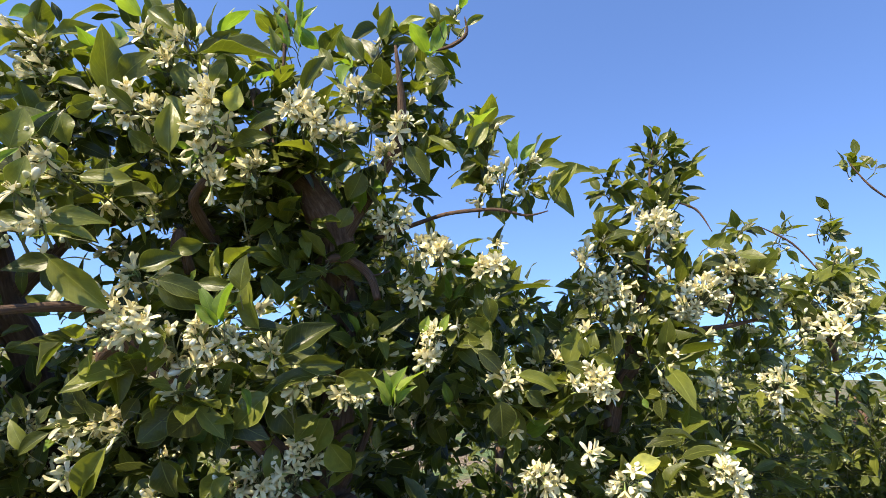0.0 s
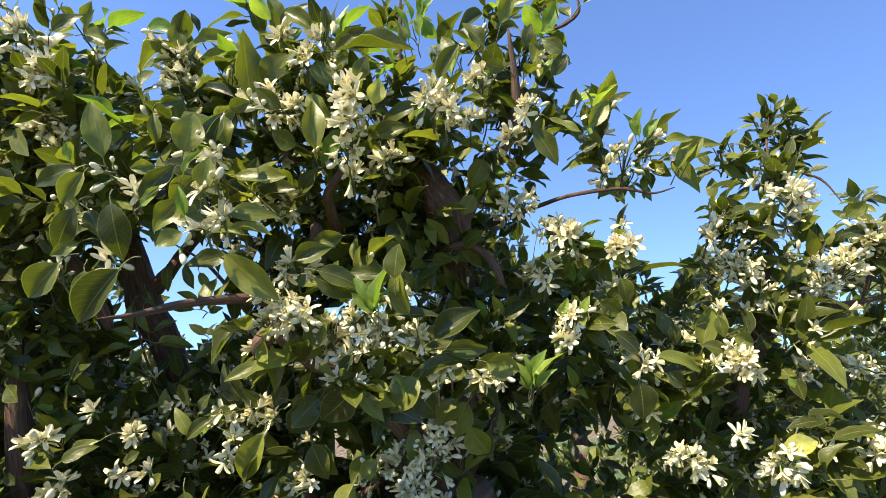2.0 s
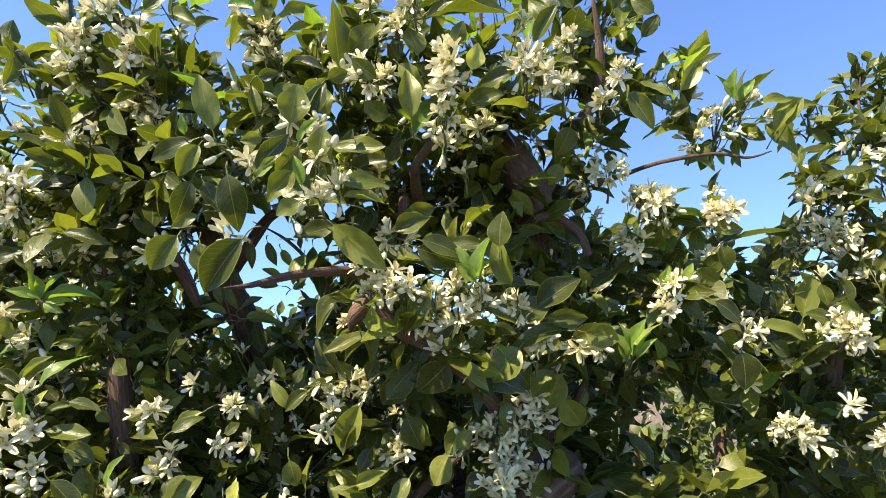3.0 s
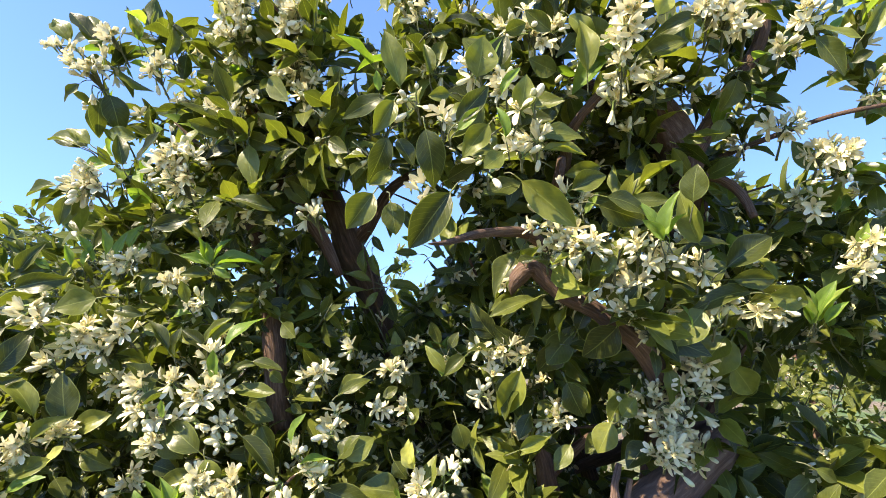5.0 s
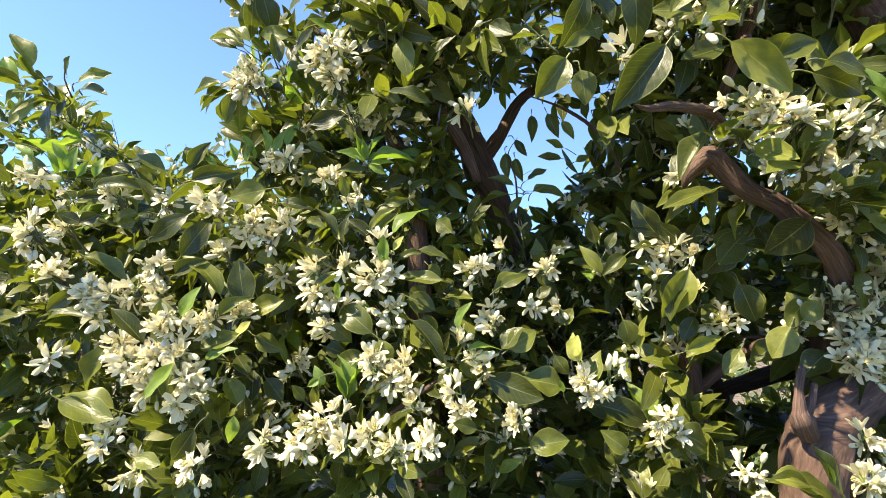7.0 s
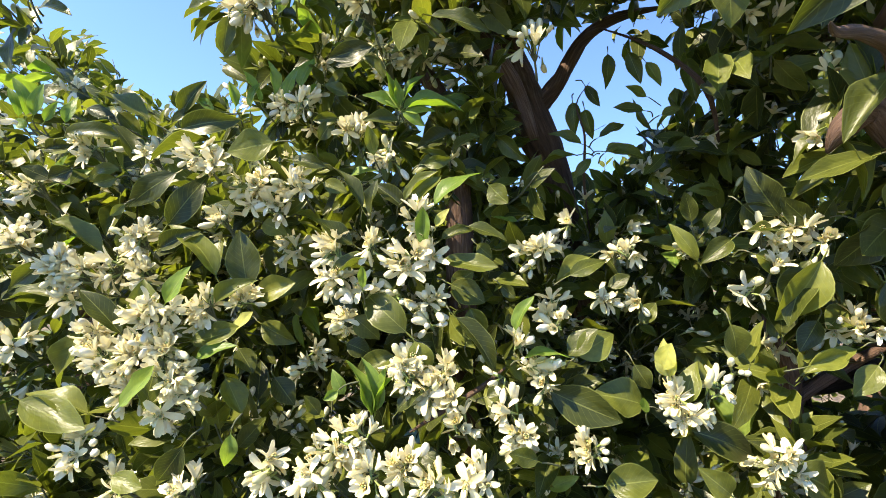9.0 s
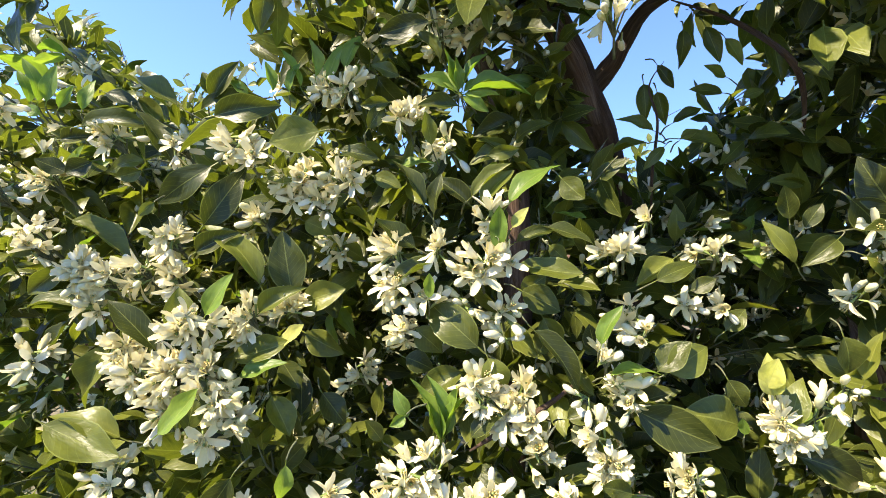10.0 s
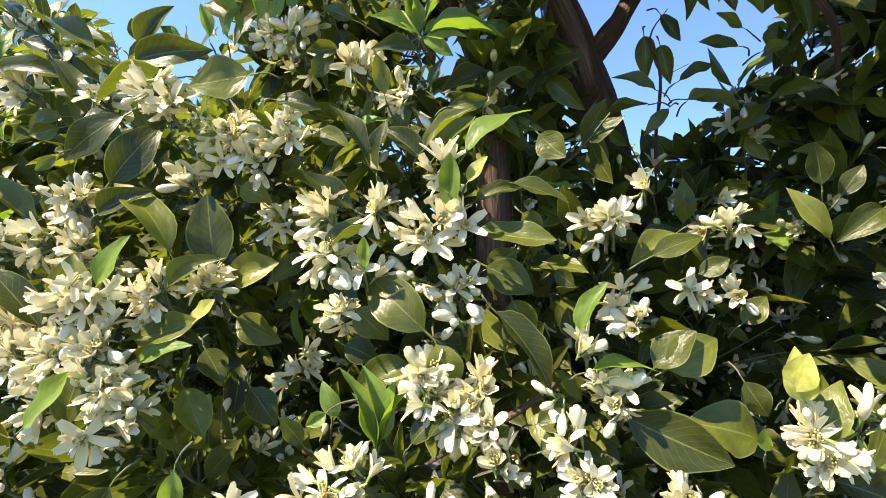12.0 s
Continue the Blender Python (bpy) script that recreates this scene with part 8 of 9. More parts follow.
clump(main, -0.890, 0.925, 1.526, 0.049, 27, 1, 2)
clump(main, -0.437, 0.656, 1.560, 0.044, 33, 9, 3)
clump(main, -0.392, 0.668, 1.522, 0.044, 33, 9, 3)
clump(main, -0.346, 0.681, 1.485, 0.044, 33, 9, 3)
clump(main, -0.449, 0.714, 1.553, 0.046, 33, 9, 3)
clump(main, -0.384, 0.725, 1.508, 0.046, 33, 9, 3)
clump(main, -0.303, 0.736, 1.465, 0.050, 33, 9, 3)
clump(main, -0.920, 0.873, 1.300, 0.060, 30, 1, 2)
clump(main, -0.452, 1.097, 1.243, 0.048, 21, 1, 2)
clump(main, -0.424, 1.110, 1.151, 0.048, 21, 1, 2)
clump(main, -0.425, 1.110, 1.057, 0.054, 24, 1, 2)
clump(main, -0.577, 1.096, 1.386, 0.068, 30, 1, 2)
clump(main, -0.478, 0.835, 1.171, 0.050, 27, 1, 2)
clump(main, -0.465, 0.846, 1.093, 0.050, 27, 1, 2)
clump(main, -0.484, 0.849, 1.253, 0.036, 18, 1, 1)
# two sprays added between the sun and the limb to shade it
clump(main, -0.287, 0.805, 1.897, 0.060, 39, 1, 3)
clump(main, -0.327, 0.753, 1.953, 0.068, 39, 1, 3)
clump(main, -0.251, 0.820, 1.780, 0.035, 18, 1, 2)

clump(main, -0.38, 1.22, 1.83, 0.11, 28, 4, 4, long=0.084)
clump(main, -0.32, 1.27, 1.12, 0.11, 28, 4, 4, long=0.084)
clump(main, -0.49, 0.98, 1.23, 0.11, 28, 4, 4, long=0.084)
clump(main, -1.40, 1.24, 1.15, 0.11, 28, 4, 4, long=0.084)
clump(main, -0.39, 1.02, 1.00, 0.11, 28, 4, 4, long=0.084)
clump(main, 0.17, 1.05, 1.23, 0.11, 28, 4, 4, long=0.084)
clump(main, 0.41, 1.26, 1.30, 0.11, 28, 4, 4, long=0.084)
clump(main, 0.37, 1.15, 1.71, 0.11, 28, 4, 4, long=0.084)
clump(main, -1.30, 1.28, 1.73, 0.11, 28, 4, 4, long=0.084)
clump(main, -0.96, 1.03, 1.15, 0.11, 28, 4, 4, long=0.084)
clump(main, -1.61, 1.08, 1.63, 0.11, 28, 4, 4, long=0.084)
clump(main, -1.74, 1.20, 1.35, 0.11, 28, 4, 4, long=0.084)
clump(main, -1.62, 1.29, 1.02, 0.11, 28, 4, 4, long=0.084)
clump(main, -0.10, 1.25, 1.02, 0.11, 28, 4, 4, long=0.084)
clump(main, -0.02, 1.10, 1.61, 0.11, 28, 4, 4, long=0.084)
clump(main, -1.73, 0.99, 1.19, 0.11, 28, 4, 4, long=0.084)
clump(main, 0.30, 1.28, 1.36, 0.11, 28, 4, 4, long=0.084)
clump(main, -1.51, 1.22, 1.84, 0.11, 28, 4, 4, long=0.084)
clump(main, -0.55, 1.08, 1.33, 0.11, 28, 4, 4, long=0.084)
clump(main, -1.36, 1.01, 1.16, 0.11, 28, 4, 4, long=0.084)
clump(main, -0.23, 1.30, 1.17, 0.11, 28, 4, 4, long=0.084)
clump(main, -1.64, 1.30, 1.56, 0.11, 28, 4, 4, long=0.084)
clump(main, 0.07, 1.13, 1.44, 0.11, 28, 4, 4, long=0.084)
clump(main, -0.66, 1.25, 1.14, 0.11, 28, 4, 4, long=0.084)
clump(main, -0.14, 1.28, 1.66, 0.11, 28, 4, 4, long=0.084)
clump(main, -0.02, 1.01, 1.46, 0.11, 28, 4, 4, long=0.084)
clump(main, -1.42, 1.25, 1.31, 0.11, 28, 4, 4, long=0.084)
clump(main, 0.40, 1.13, 1.51, 0.11, 28, 4, 4, long=0.084)
clump(main, -0.15, 1.13, 1.31, 0.11, 28, 4, 4, long=0.084)
clump(main, -0.86, 1.03, 1.40, 0.11, 28, 4, 4, long=0.084)
clump(main, 0.42, 1.29, 1.66, 0.11, 28, 4, 4, long=0.084)
clump(main, -0.65, 1.09, 1.09, 0.11, 28, 4, 4, long=0.084)
clump(main, -1.15, 1.23, 1.91, 0.11, 28, 4, 4, long=0.084)
clump(main, -0.22, 1.19, 1.80, 0.11, 28, 4, 4, long=0.084)
clump(main, -0.95, 1.21, 1.29, 0.11, 28, 4, 4, long=0.084)
clump(main, -0.47, 0.98, 1.57, 0.11, 28, 4, 4, long=0.084)
clump(main, -1.20, 1.19, 1.49, 0.11, 28, 4, 4, long=0.084)
clump(main, 0.35, 1.15, 1.56, 0.11, 28, 4, 4, long=0.084)
clump(main, -1.38, 1.25, 1.98, 0.11, 28, 4, 4, long=0.084)
clump(main, -0.14, 1.03, 1.82, 0.11, 28, 4, 4, long=0.084)
clump(main, -0.47, 1.19, 1.44, 0.11, 28, 4, 4, long=0.084)
clump(main, -0.17, 0.99, 1.17, 0.11, 28, 4, 4, long=0.084)
clump(main, -0.78, 1.19, 1.23, 0.11, 28, 4, 4, long=0.084)
clump(main, -0.24, 1.18, 1.04, 0.11, 28, 4, 4, long=0.084)
clump(main, -0.71, 1.05, 1.06, 0.11, 28, 4, 4, long=0.084)
clump(main, -1.46, 1.08, 1.19, 0.11, 28, 4, 4, long=0.084)
clump(main, -1.32, 0.99, 1.49, 0.11, 28, 4, 4, long=0.084)
clump(main, -1.23, 1.27, 1.00, 0.11, 28, 4, 4, long=0.084)
clump(main, -1.67, 1.18, 1.10, 0.11, 28, 4, 4, long=0.084)
clump(main, -0.55, 1.09, 1.61, 0.11, 28, 4, 4, long=0.084)
clump(main, 0.36, 1.24, 1.44, 0.11, 28, 4, 4, long=0.084)
clump(main, 0.04, 1.19, 1.39, 0.11, 28, 4, 4, long=0.084)
clump(main, -1.44, 1.17, 1.59, 0.11, 28, 4, 4, long=0.084)
clump(main, 0.36, 1.29, 1.64, 0.11, 28, 4, 4, long=0.084)
clump(main, -0.98, 1.27, 1.00, 0.11, 28, 4, 4, long=0.084)
clump(main, -1.51, 1.16, 1.65, 0.11, 28, 4, 4, long=0.084)
clump(main, -1.44, 1.18, 1.94, 0.11, 28, 4, 4, long=0.084)
clump(main, -0.92, 1.12, 1.24, 0.11, 28, 4, 4, long=0.084)
clump(main, -1.11, 1.29, 1.40, 0.11, 28, 4, 4, long=0.084)
clump(main, -0.84, 1.08, 2.03, 0.11, 28, 4, 4, long=0.084)
clump(main, -1.48, 1.18, 1.47, 0.11, 28, 4, 4, long=0.084)
clump(main, -1.72, 1.15, 1.29, 0.11, 28, 4, 4, long=0.084)
clump(main, 0.31, 1.23, 1.26, 0.11, 28, 4, 4, long=0.084)
clump(main, -1.16, 1.03, 2.04, 0.11, 28, 4, 4, long=0.084)
clump(main, -1.10, 1.17, 1.50, 0.11, 28, 4, 4, long=0.084)
clump(main, -0.58, 1.13, 1.38, 0.11, 28, 4, 4, long=0.084)
clump(main, -0.11, 1.17, 1.04, 0.11, 28, 4, 4, long=0.084)
clump(main, -1.19, 1.13, 1.96, 0.11, 28, 4, 4, long=0.084)
clump(main, 0.20, 1.15, 1.02, 0.11, 28, 4, 4, long=0.084)
clump(main, -0.19, 1.18, 1.51, 0.11, 28, 4, 4, long=0.084)
clump(main, 0.26, 1.10, 1.41, 0.11, 28, 4, 4, long=0.084)
clump(main, 0.12, 1.04, 1.31, 0.11, 28, 4, 4, long=0.084)
clump(main, -0.22, 1.12, 1.30, 0.11, 28, 4, 4, long=0.084)
clump(main, -0.03, 1.27, 1.15, 0.11, 28, 4, 4, long=0.084)
clump(main, -1.02, 1.03, 1.62, 0.11, 28, 4, 4, long=0.084)
clump(main, 0.04, 1.00, 1.24, 0.11, 28, 4, 4, long=0.084)
clump(main, 0.05, 1.23, 1.70, 0.11, 28, 4, 4, long=0.084)
clump(main, 0.45, 1.20, 1.05, 0.11, 28, 4, 4, long=0.084)
clump(main, 0.34, 1.21, 1.14, 0.11, 28, 4, 4, long=0.084)
clump(main, -1.11, 1.27, 1.16, 0.11, 28, 4, 4, long=0.084)
clump(main, -0.41, 1.11, 1.17, 0.11, 28, 4, 4, long=0.084)
clump(main, -0.38, 0.99, 1.11, 0.11, 28, 4, 4, long=0.084)
clump(main, -0.92, 1.00, 1.06, 0.11, 28, 4, 4, long=0.084)
clump(main, -0.48, 1.22, 1.92, 0.11, 28, 4, 4, long=0.084)
clump(main, -1.45, 1.12, 1.33, 0.11, 28, 4, 4, long=0.084)
clump(main, -1.42, 1.18, 1.53, 0.11, 28, 4, 4, long=0.084)
clump(main, -1.17, 1.16, 1.27, 0.11, 28, 4, 4, long=0.084)
clump(main, -0.10, 1.15, 1.14, 0.11, 28, 4, 4, long=0.084)
clump(main, -1.23, 1.10, 1.77, 0.11, 28, 4, 4, long=0.084)
clump(main, -1.36, 1.21, 1.69, 0.11, 28, 4, 4, long=0.084)
clump(main, -1.56, 1.19, 1.10, 0.11, 28, 4, 4, long=0.084)
clump(main, 0.18, 1.13, 1.34, 0.11, 28, 4, 4, long=0.084)
clump(main, -0.25, 1.05, 1.12, 0.11, 28, 4, 4, long=0.084)
clump(main, -1.23, 1.09, 1.64, 0.11, 28, 4, 4, long=0.084)
clump(main, -0.98, 1.10, 1.14, 0.11, 28, 4, 4, long=0.084)
clump(main, -1.30, 0.99, 1.93, 0.11, 28, 4, 4, long=0.084)
clump(main, -0.69, 1.22, 1.00, 0.11, 28, 4, 4, long=0.084)
clump(main, -0.81, 1.13, 1.10, 0.11, 28, 4, 4, long=0.084)
clump(main, -1.41, 1.03, 1.39, 0.11, 28, 4, 4, long=0.084)
clump(main, -0.90, 1.26, 1.16, 0.11, 28, 4, 4, long=0.084)
clump(main, -1.19, 1.07, 1.17, 0.11, 28, 4, 4, long=0.084)
clump(main, -1.12, 1.06, 1.51, 0.11, 28, 4, 4, long=0.084)
clump(main, -0.15, 1.03, 1.21, 0.11, 28, 4, 4, long=0.084)
clump(main, -1.70, 1.05, 1.08, 0.11, 28, 4, 4, long=0.084)
clump(main, -0.87, 1.29, 1.38, 0.11, 28, 4, 4, long=0.084)
clump(main, -1.06, 1.13, 1.30, 0.11, 28, 4, 4, long=0.084)
clump(main, -0.14, 1.21, 1.17, 0.11, 28, 4, 4, long=0.084)
clump(main, -1.22, 1.20, 1.99, 0.11, 28, 4, 4, long=0.084)
clump(main, 0.43, 1.15, 1.37, 0.11, 28, 4, 4, long=0.084)
clump(main, -0.67, 1.28, 1.06, 0.11, 28, 4, 4, long=0.084)
clump(main, -1.21, 1.00, 1.42, 0.11, 28, 4, 4, long=0.084)
clump(main, -1.62, 1.06, 1.43, 0.11, 28, 4, 4, long=0.084)
clump(main, -1.08, 1.00, 1.04, 0.11, 28, 4, 4, long=0.084)
clump(main, 0.39, 1.04, 1.53, 0.11, 28, 4, 4, long=0.084)
clump(main, -0.86, 1.15, 1.09, 0.11, 28, 4, 4, long=0.084)
clump(main, -1.06, 1.01, 1.57, 0.11, 28, 4, 4, long=0.084)
clump(main, -1.28, 0.99, 1.57, 0.11, 28, 4, 4, long=0.084)
clump(main, -0.68, 1.16, 1.40, 0.11, 28, 4, 4, long=0.084)
clump(main, -0.37, 1.21, 1.96, 0.11, 28, 4, 4, long=0.084)
clump(main, -1.07, 1.12, 1.87, 0.11, 28, 4, 4, long=0.084)
clump(main, -1.26, 1.02, 1.33, 0.11, 28, 4, 4, long=0.084)
clump(main, -0.48, 1.06, 1.06, 0.11, 28, 4, 4, long=0.084)
clump(main, -0.21, 1.00, 1.21, 0.11, 28, 4, 4, long=0.084)
clump(main, -1.12, 1.10, 1.10, 0.11, 28, 4, 4, long=0.084)
clump(main, -0.08, 1.16, 1.46, 0.11, 28, 4, 4, long=0.084)
clump(main, -0.15, 1.20, 1.28, 0.11, 28, 4, 4, long=0.084)
clump(main, 0.04, 1.10, 1.14, 0.11, 28, 4, 4, long=0.084)
clump(main, -1.60, 1.03, 1.28, 0.11, 28, 4, 4, long=0.084)
clump(main, -1.64, 1.02, 1.38, 0.11, 28, 4, 4, long=0.084)
clump(main, 0.14, 1.28, 1.64, 0.11, 28, 4, 4, long=0.084)
clump(main, -1.24, 1.12, 1.38, 0.11, 28, 4, 4, long=0.084)
clump(main, 0.07, 1.21, 1.10, 0.11, 28, 4, 4, long=0.084)
clump(main, -0.06, 1.28, 1.56, 0.11, 28, 4, 4, long=0.084)
clump(main, 0.38, 1.17, 1.11, 0.11, 28, 4, 4, long=0.084)
clump(main, 0.04, 1.11, 1.05, 0.11, 28, 4, 4, long=0.084)
clump(main, 0.40, 0.99, 1.61, 0.11, 28, 4, 4, long=0.084)
clump(main, -0.69, 1.26, 1.41, 0.11, 28, 4, 4, long=0.084)
clump(main, -1.28, 1.07, 1.21, 0.11, 28, 4, 4, long=0.084)
clump(main, -1.22, 1.09, 1.26, 0.11, 28, 4, 4, long=0.084)
clump(main, -1.38, 1.01, 1.75, 0.11, 28, 4, 4, long=0.084)
clump(main, -1.04, 1.20, 1.91, 0.11, 28, 4, 4, long=0.084)
clump(main, -0.38, 1.24, 1.40, 0.11, 28, 4, 4, long=0.084)
clump(main, -1.73, 1.14, 1.62, 0.11, 28, 4, 4, long=0.084)
clump(main, -1.34, 1.10, 1.33, 0.11, 28, 4, 4, long=0.084)
clump(main, -1.69, 1.08, 1.40, 0.11, 28, 4, 4, long=0.084)
clump(main, -0.23, 1.19, 1.56, 0.11, 28, 4, 4, long=0.084)
clump(main, -1.58, 1.01, 1.37, 0.11, 28, 4, 4, long=0.084)
clump(main, -1.08, 1.28, 1.29, 0.11, 28, 4, 4, long=0.084)
clump(main, -0.28, 1.29, 1.94, 0.11, 28, 4, 4, long=0.084)
clump(main, -0.24, 1.25, 1.78, 0.11, 28, 4, 4, long=0.084)
clump(main, -0.00, 1.63, 1.49, 0.14, 46, 4, 4, long=0.084)
clump(main, -0.72, 1.60, 1.37, 0.14, 46, 4, 4, long=0.084)
clump(main, -0.06, 1.41, 1.80, 0.14, 46, 4, 4, long=0.084)
clump(main, -0.14, 1.47, 1.54, 0.14, 46, 4, 4, long=0.084)
clump(main, -0.25, 1.38, 1.55, 0.14, 46, 4, 4, long=0.084)
clump(main, -0.24, 1.64, 1.34, 0.14, 46, 4, 4, long=0.084)
clump(main, -0.77, 1.34, 1.20, 0.14, 46, 4, 4, long=0.084)
clump(main, -0.35, 1.42, 1.95, 0.14, 46, 4, 4, long=0.084)
clump(main, 0.02, 1.69, 1.03, 0.14, 46, 4, 4, long=0.084)
clump(main, -0.95, 1.54, 1.30, 0.14, 46, 4, 4, long=0.084)
clump(main, -1.45, 1.38, 1.87, 0.14, 46, 4, 4, long=0.084)
clump(main, -0.21, 1.31, 1.78, 0.14, 46, 4, 4, long=0.084)
clump(main, -1.71, 1.43, 1.90, 0.14, 46, 4, 4, long=0.084)
clump(main, -0.39, 1.42, 1.38, 0.14, 46, 4, 4, long=0.084)
clump(main, -1.63, 1.47, 1.75, 0.14, 46, 4, 4, long=0.084)
clump(main, -0.87, 1.69, 1.25, 0.14, 46, 4, 4, long=0.084)
clump(main, 0.40, 1.66, 1.67, 0.14, 46, 4, 4, long=0.084)
clump(main, 0.00, 1.51, 1.47, 0.14, 46, 4, 4, long=0.084)
clump(main, -0.20, 1.46, 1.09, 0.14, 46, 4, 4, long=0.084)
clump(main, -0.11, 1.41, 1.49, 0.14, 46, 4, 4, long=0.084)
clump(main, -0.03, 1.37, 1.02, 0.14, 46, 4, 4, long=0.084)
clump(main, -1.48, 1.54, 1.36, 0.14, 46, 4, 4, long=0.084)
clump(main, -0.40, 1.41, 1.47, 0.14, 46, 4, 4, long=0.084)
clump(main, -0.70, 1.36, 1.38, 0.14, 46, 4, 4, long=0.084)
clump(main, -1.08, 1.62, 1.32, 0.14, 46, 4, 4, long=0.084)
clump(main, -0.30, 1.69, 1.92, 0.14, 46, 4, 4, long=0.084)
clump(main, 0.31, 1.42, 1.01, 0.14, 46, 4, 4, long=0.084)
clump(main, -0.76, 1.32, 1.03, 0.14, 46, 4, 4, long=0.084)
clump(main, -0.05, 1.34, 1.72, 0.14, 46, 4, 4, long=0.084)
clump(main, -1.61, 1.38, 1.95, 0.14, 46, 4, 4, long=0.084)
clump(main, -1.53, 1.44, 1.14, 0.14, 46, 4, 4, long=0.084)
clump(main, -0.37, 1.54, 1.14, 0.14, 46, 4, 4, long=0.084)
clump(main, -0.37, 1.34, 1.11, 0.14, 46, 4, 4, long=0.084)
clump(main, -0.33, 1.49, 1.90, 0.14, 46, 4, 4, long=0.084)
clump(main, 0.08, 1.33, 1.62, 0.14, 46, 4, 4, long=0.084)
clump(main, -0.78, 1.61, 1.45, 0.14, 46, 4, 4, long=0.084)
clump(main, -1.14, 1.58, 1.06, 0.14, 46, 4, 4, long=0.084)
clump(main, 0.01, 1.69, 1.29, 0.14, 46, 4, 4, long=0.084)
clump(main, -1.13, 1.69, 1.43, 0.14, 46, 4, 4, long=0.084)
clump(main, 0.28, 1.31, 1.09, 0.14, 46, 4, 4, long=0.084)
clump(main, 0.05, 1.56, 1.54, 0.14, 46, 4, 4, long=0.084)
clump(main, -1.68, 1.37, 1.37, 0.14, 46, 4, 4, long=0.084)
clump(main, -1.64, 1.70, 1.77, 0.14, 46, 4, 4, long=0.084)
clump(main, 0.34, 1.58, 1.34, 0.14, 46, 4, 4, long=0.084)
clump(main, -1.58, 1.59, 1.11, 0.14, 46, 4, 4, long=0.084)
clump(main, -0.55, 1.49, 1.49, 0.14, 46, 4, 4, long=0.084)
clump(main, -1.58, 1.33, 1.52, 0.14, 46, 4, 4, long=0.084)
clump(main, -1.68, 1.51, 1.15, 0.14, 46, 4, 4, long=0.084)
clump(main, -0.90, 1.39, 1.22, 0.14, 46, 4, 4, long=0.084)
clump(main, -0.51, 1.66, 1.42, 0.14, 46, 4, 4, long=0.084)
clump(main, -1.39, 1.43, 1.24, 0.14, 46, 4, 4, long=0.084)
clump(main, -1.34, 1.43, 1.38, 0.14, 46, 4, 4, long=0.084)
clump(main, -0.33, 1.62, 1.37, 0.14, 46, 4, 4, long=0.084)
clump(main, -0.28, 1.69, 1.16, 0.14, 46, 4, 4, long=0.084)
clump(main, -0.37, 1.45, 1.06, 0.14, 46, 4, 4, long=0.084)
clump(main, -1.66, 1.60, 1.11, 0.14, 46, 4, 4, long=0.084)
clump(main, -0.19, 1.34, 1.37, 0.14, 46, 4, 4, long=0.084)
clump(main, -1.68, 1.52, 1.79, 0.14, 46, 4, 4, long=0.084)
clump(main, 0.15, 1.37, 1.66, 0.14, 46, 4, 4, long=0.084)
clump(main, -1.49, 1.34, 1.98, 0.14, 46, 4, 4, long=0.084)
clump(main, -0.26, 1.59, 1.65, 0.14, 46, 4, 4, long=0.084)
clump(main, -1.12, 1.48, 1.20, 0.14, 46, 4, 4, long=0.084)
clump(main, 0.14, 1.61, 1.79, 0.14, 46, 4, 4, long=0.084)
clump(main, -1.28, 1.54, 1.25, 0.14, 46, 4, 4, long=0.084)
clump(main, -0.19, 1.57, 1.78, 0.14, 46, 4, 4, long=0.084)
clump(main, -1.54, 1.54, 1.03, 0.14, 46, 4, 4, long=0.084)
clump(main, -1.69, 1.67, 1.95, 0.14, 46, 4, 4, long=0.084)
clump(main, -0.79, 1.63, 1.05, 0.14, 46, 4, 4, long=0.084)
clump(main, -1.44, 1.30, 1.07, 0.14, 46, 4, 4, long=0.084)
clump(main, -1.74, 1.63, 1.09, 0.14, 46, 4, 4, long=0.084)
clump(main, -0.45, 1.41, 1.13, 0.14, 46, 4, 4, long=0.084)
clump(main, -0.37, 1.49, 1.27, 0.14, 46, 4, 4, long=0.084)
clump(main, -1.45, 1.66, 1.19, 0.14, 46, 4, 4, long=0.084)
clump(main, 0.34, 1.62, 1.51, 0.14, 46, 4, 4, long=0.084)
clump(main, -1.49, 1.54, 1.47, 0.14, 46, 4, 4, long=0.084)
clump(main, 0.15, 1.51, 1.69, 0.14, 46, 4, 4, long=0.084)
clump(main, 0.16, 1.64, 1.34, 0.14, 46, 4, 4, long=0.084)
clump(main, -1.20, 1.35, 1.37, 0.14, 46, 4, 4, long=0.084)
clump(main, 0.13, 1.45, 1.01, 0.14, 46, 4, 4, long=0.084)
clump(main, -0.06, 1.67, 1.09, 0.14, 46, 4, 4, long=0.084)
clump(main, -0.61, 1.61, 1.49, 0.14, 46, 4, 4, long=0.084)
clump(main, 0.01, 1.33, 1.13, 0.14, 46, 4, 4, long=0.084)
clump(main, -1.51, 1.54, 1.72, 0.14, 46, 4, 4, long=0.084)
clump(main, -1.41, 1.50, 1.11, 0.14, 46, 4, 4, long=0.084)
clump(main, -0.24, 1.61, 1.09, 0.14, 46, 4, 4, long=0.084)
clump(main, 0.41, 1.57, 1.12, 0.14, 46, 4, 4, long=0.084)
clump(main, 0.27, 1.37, 1.18, 0.14, 46, 4, 4, long=0.084)
clump(main, -0.37, 1.64, 1.74, 0.14, 46, 4, 4, long=0.084)
clump(main, -0.14, 1.69, 1.63, 0.14, 46, 4, 4, long=0.084)
clump(main, -0.75, 1.32, 1.27, 0.14, 46, 4, 4, long=0.084)
clump(main, -1.04, 0.87, 1.72, 0.075, 13, 4, 4, long=0.084)
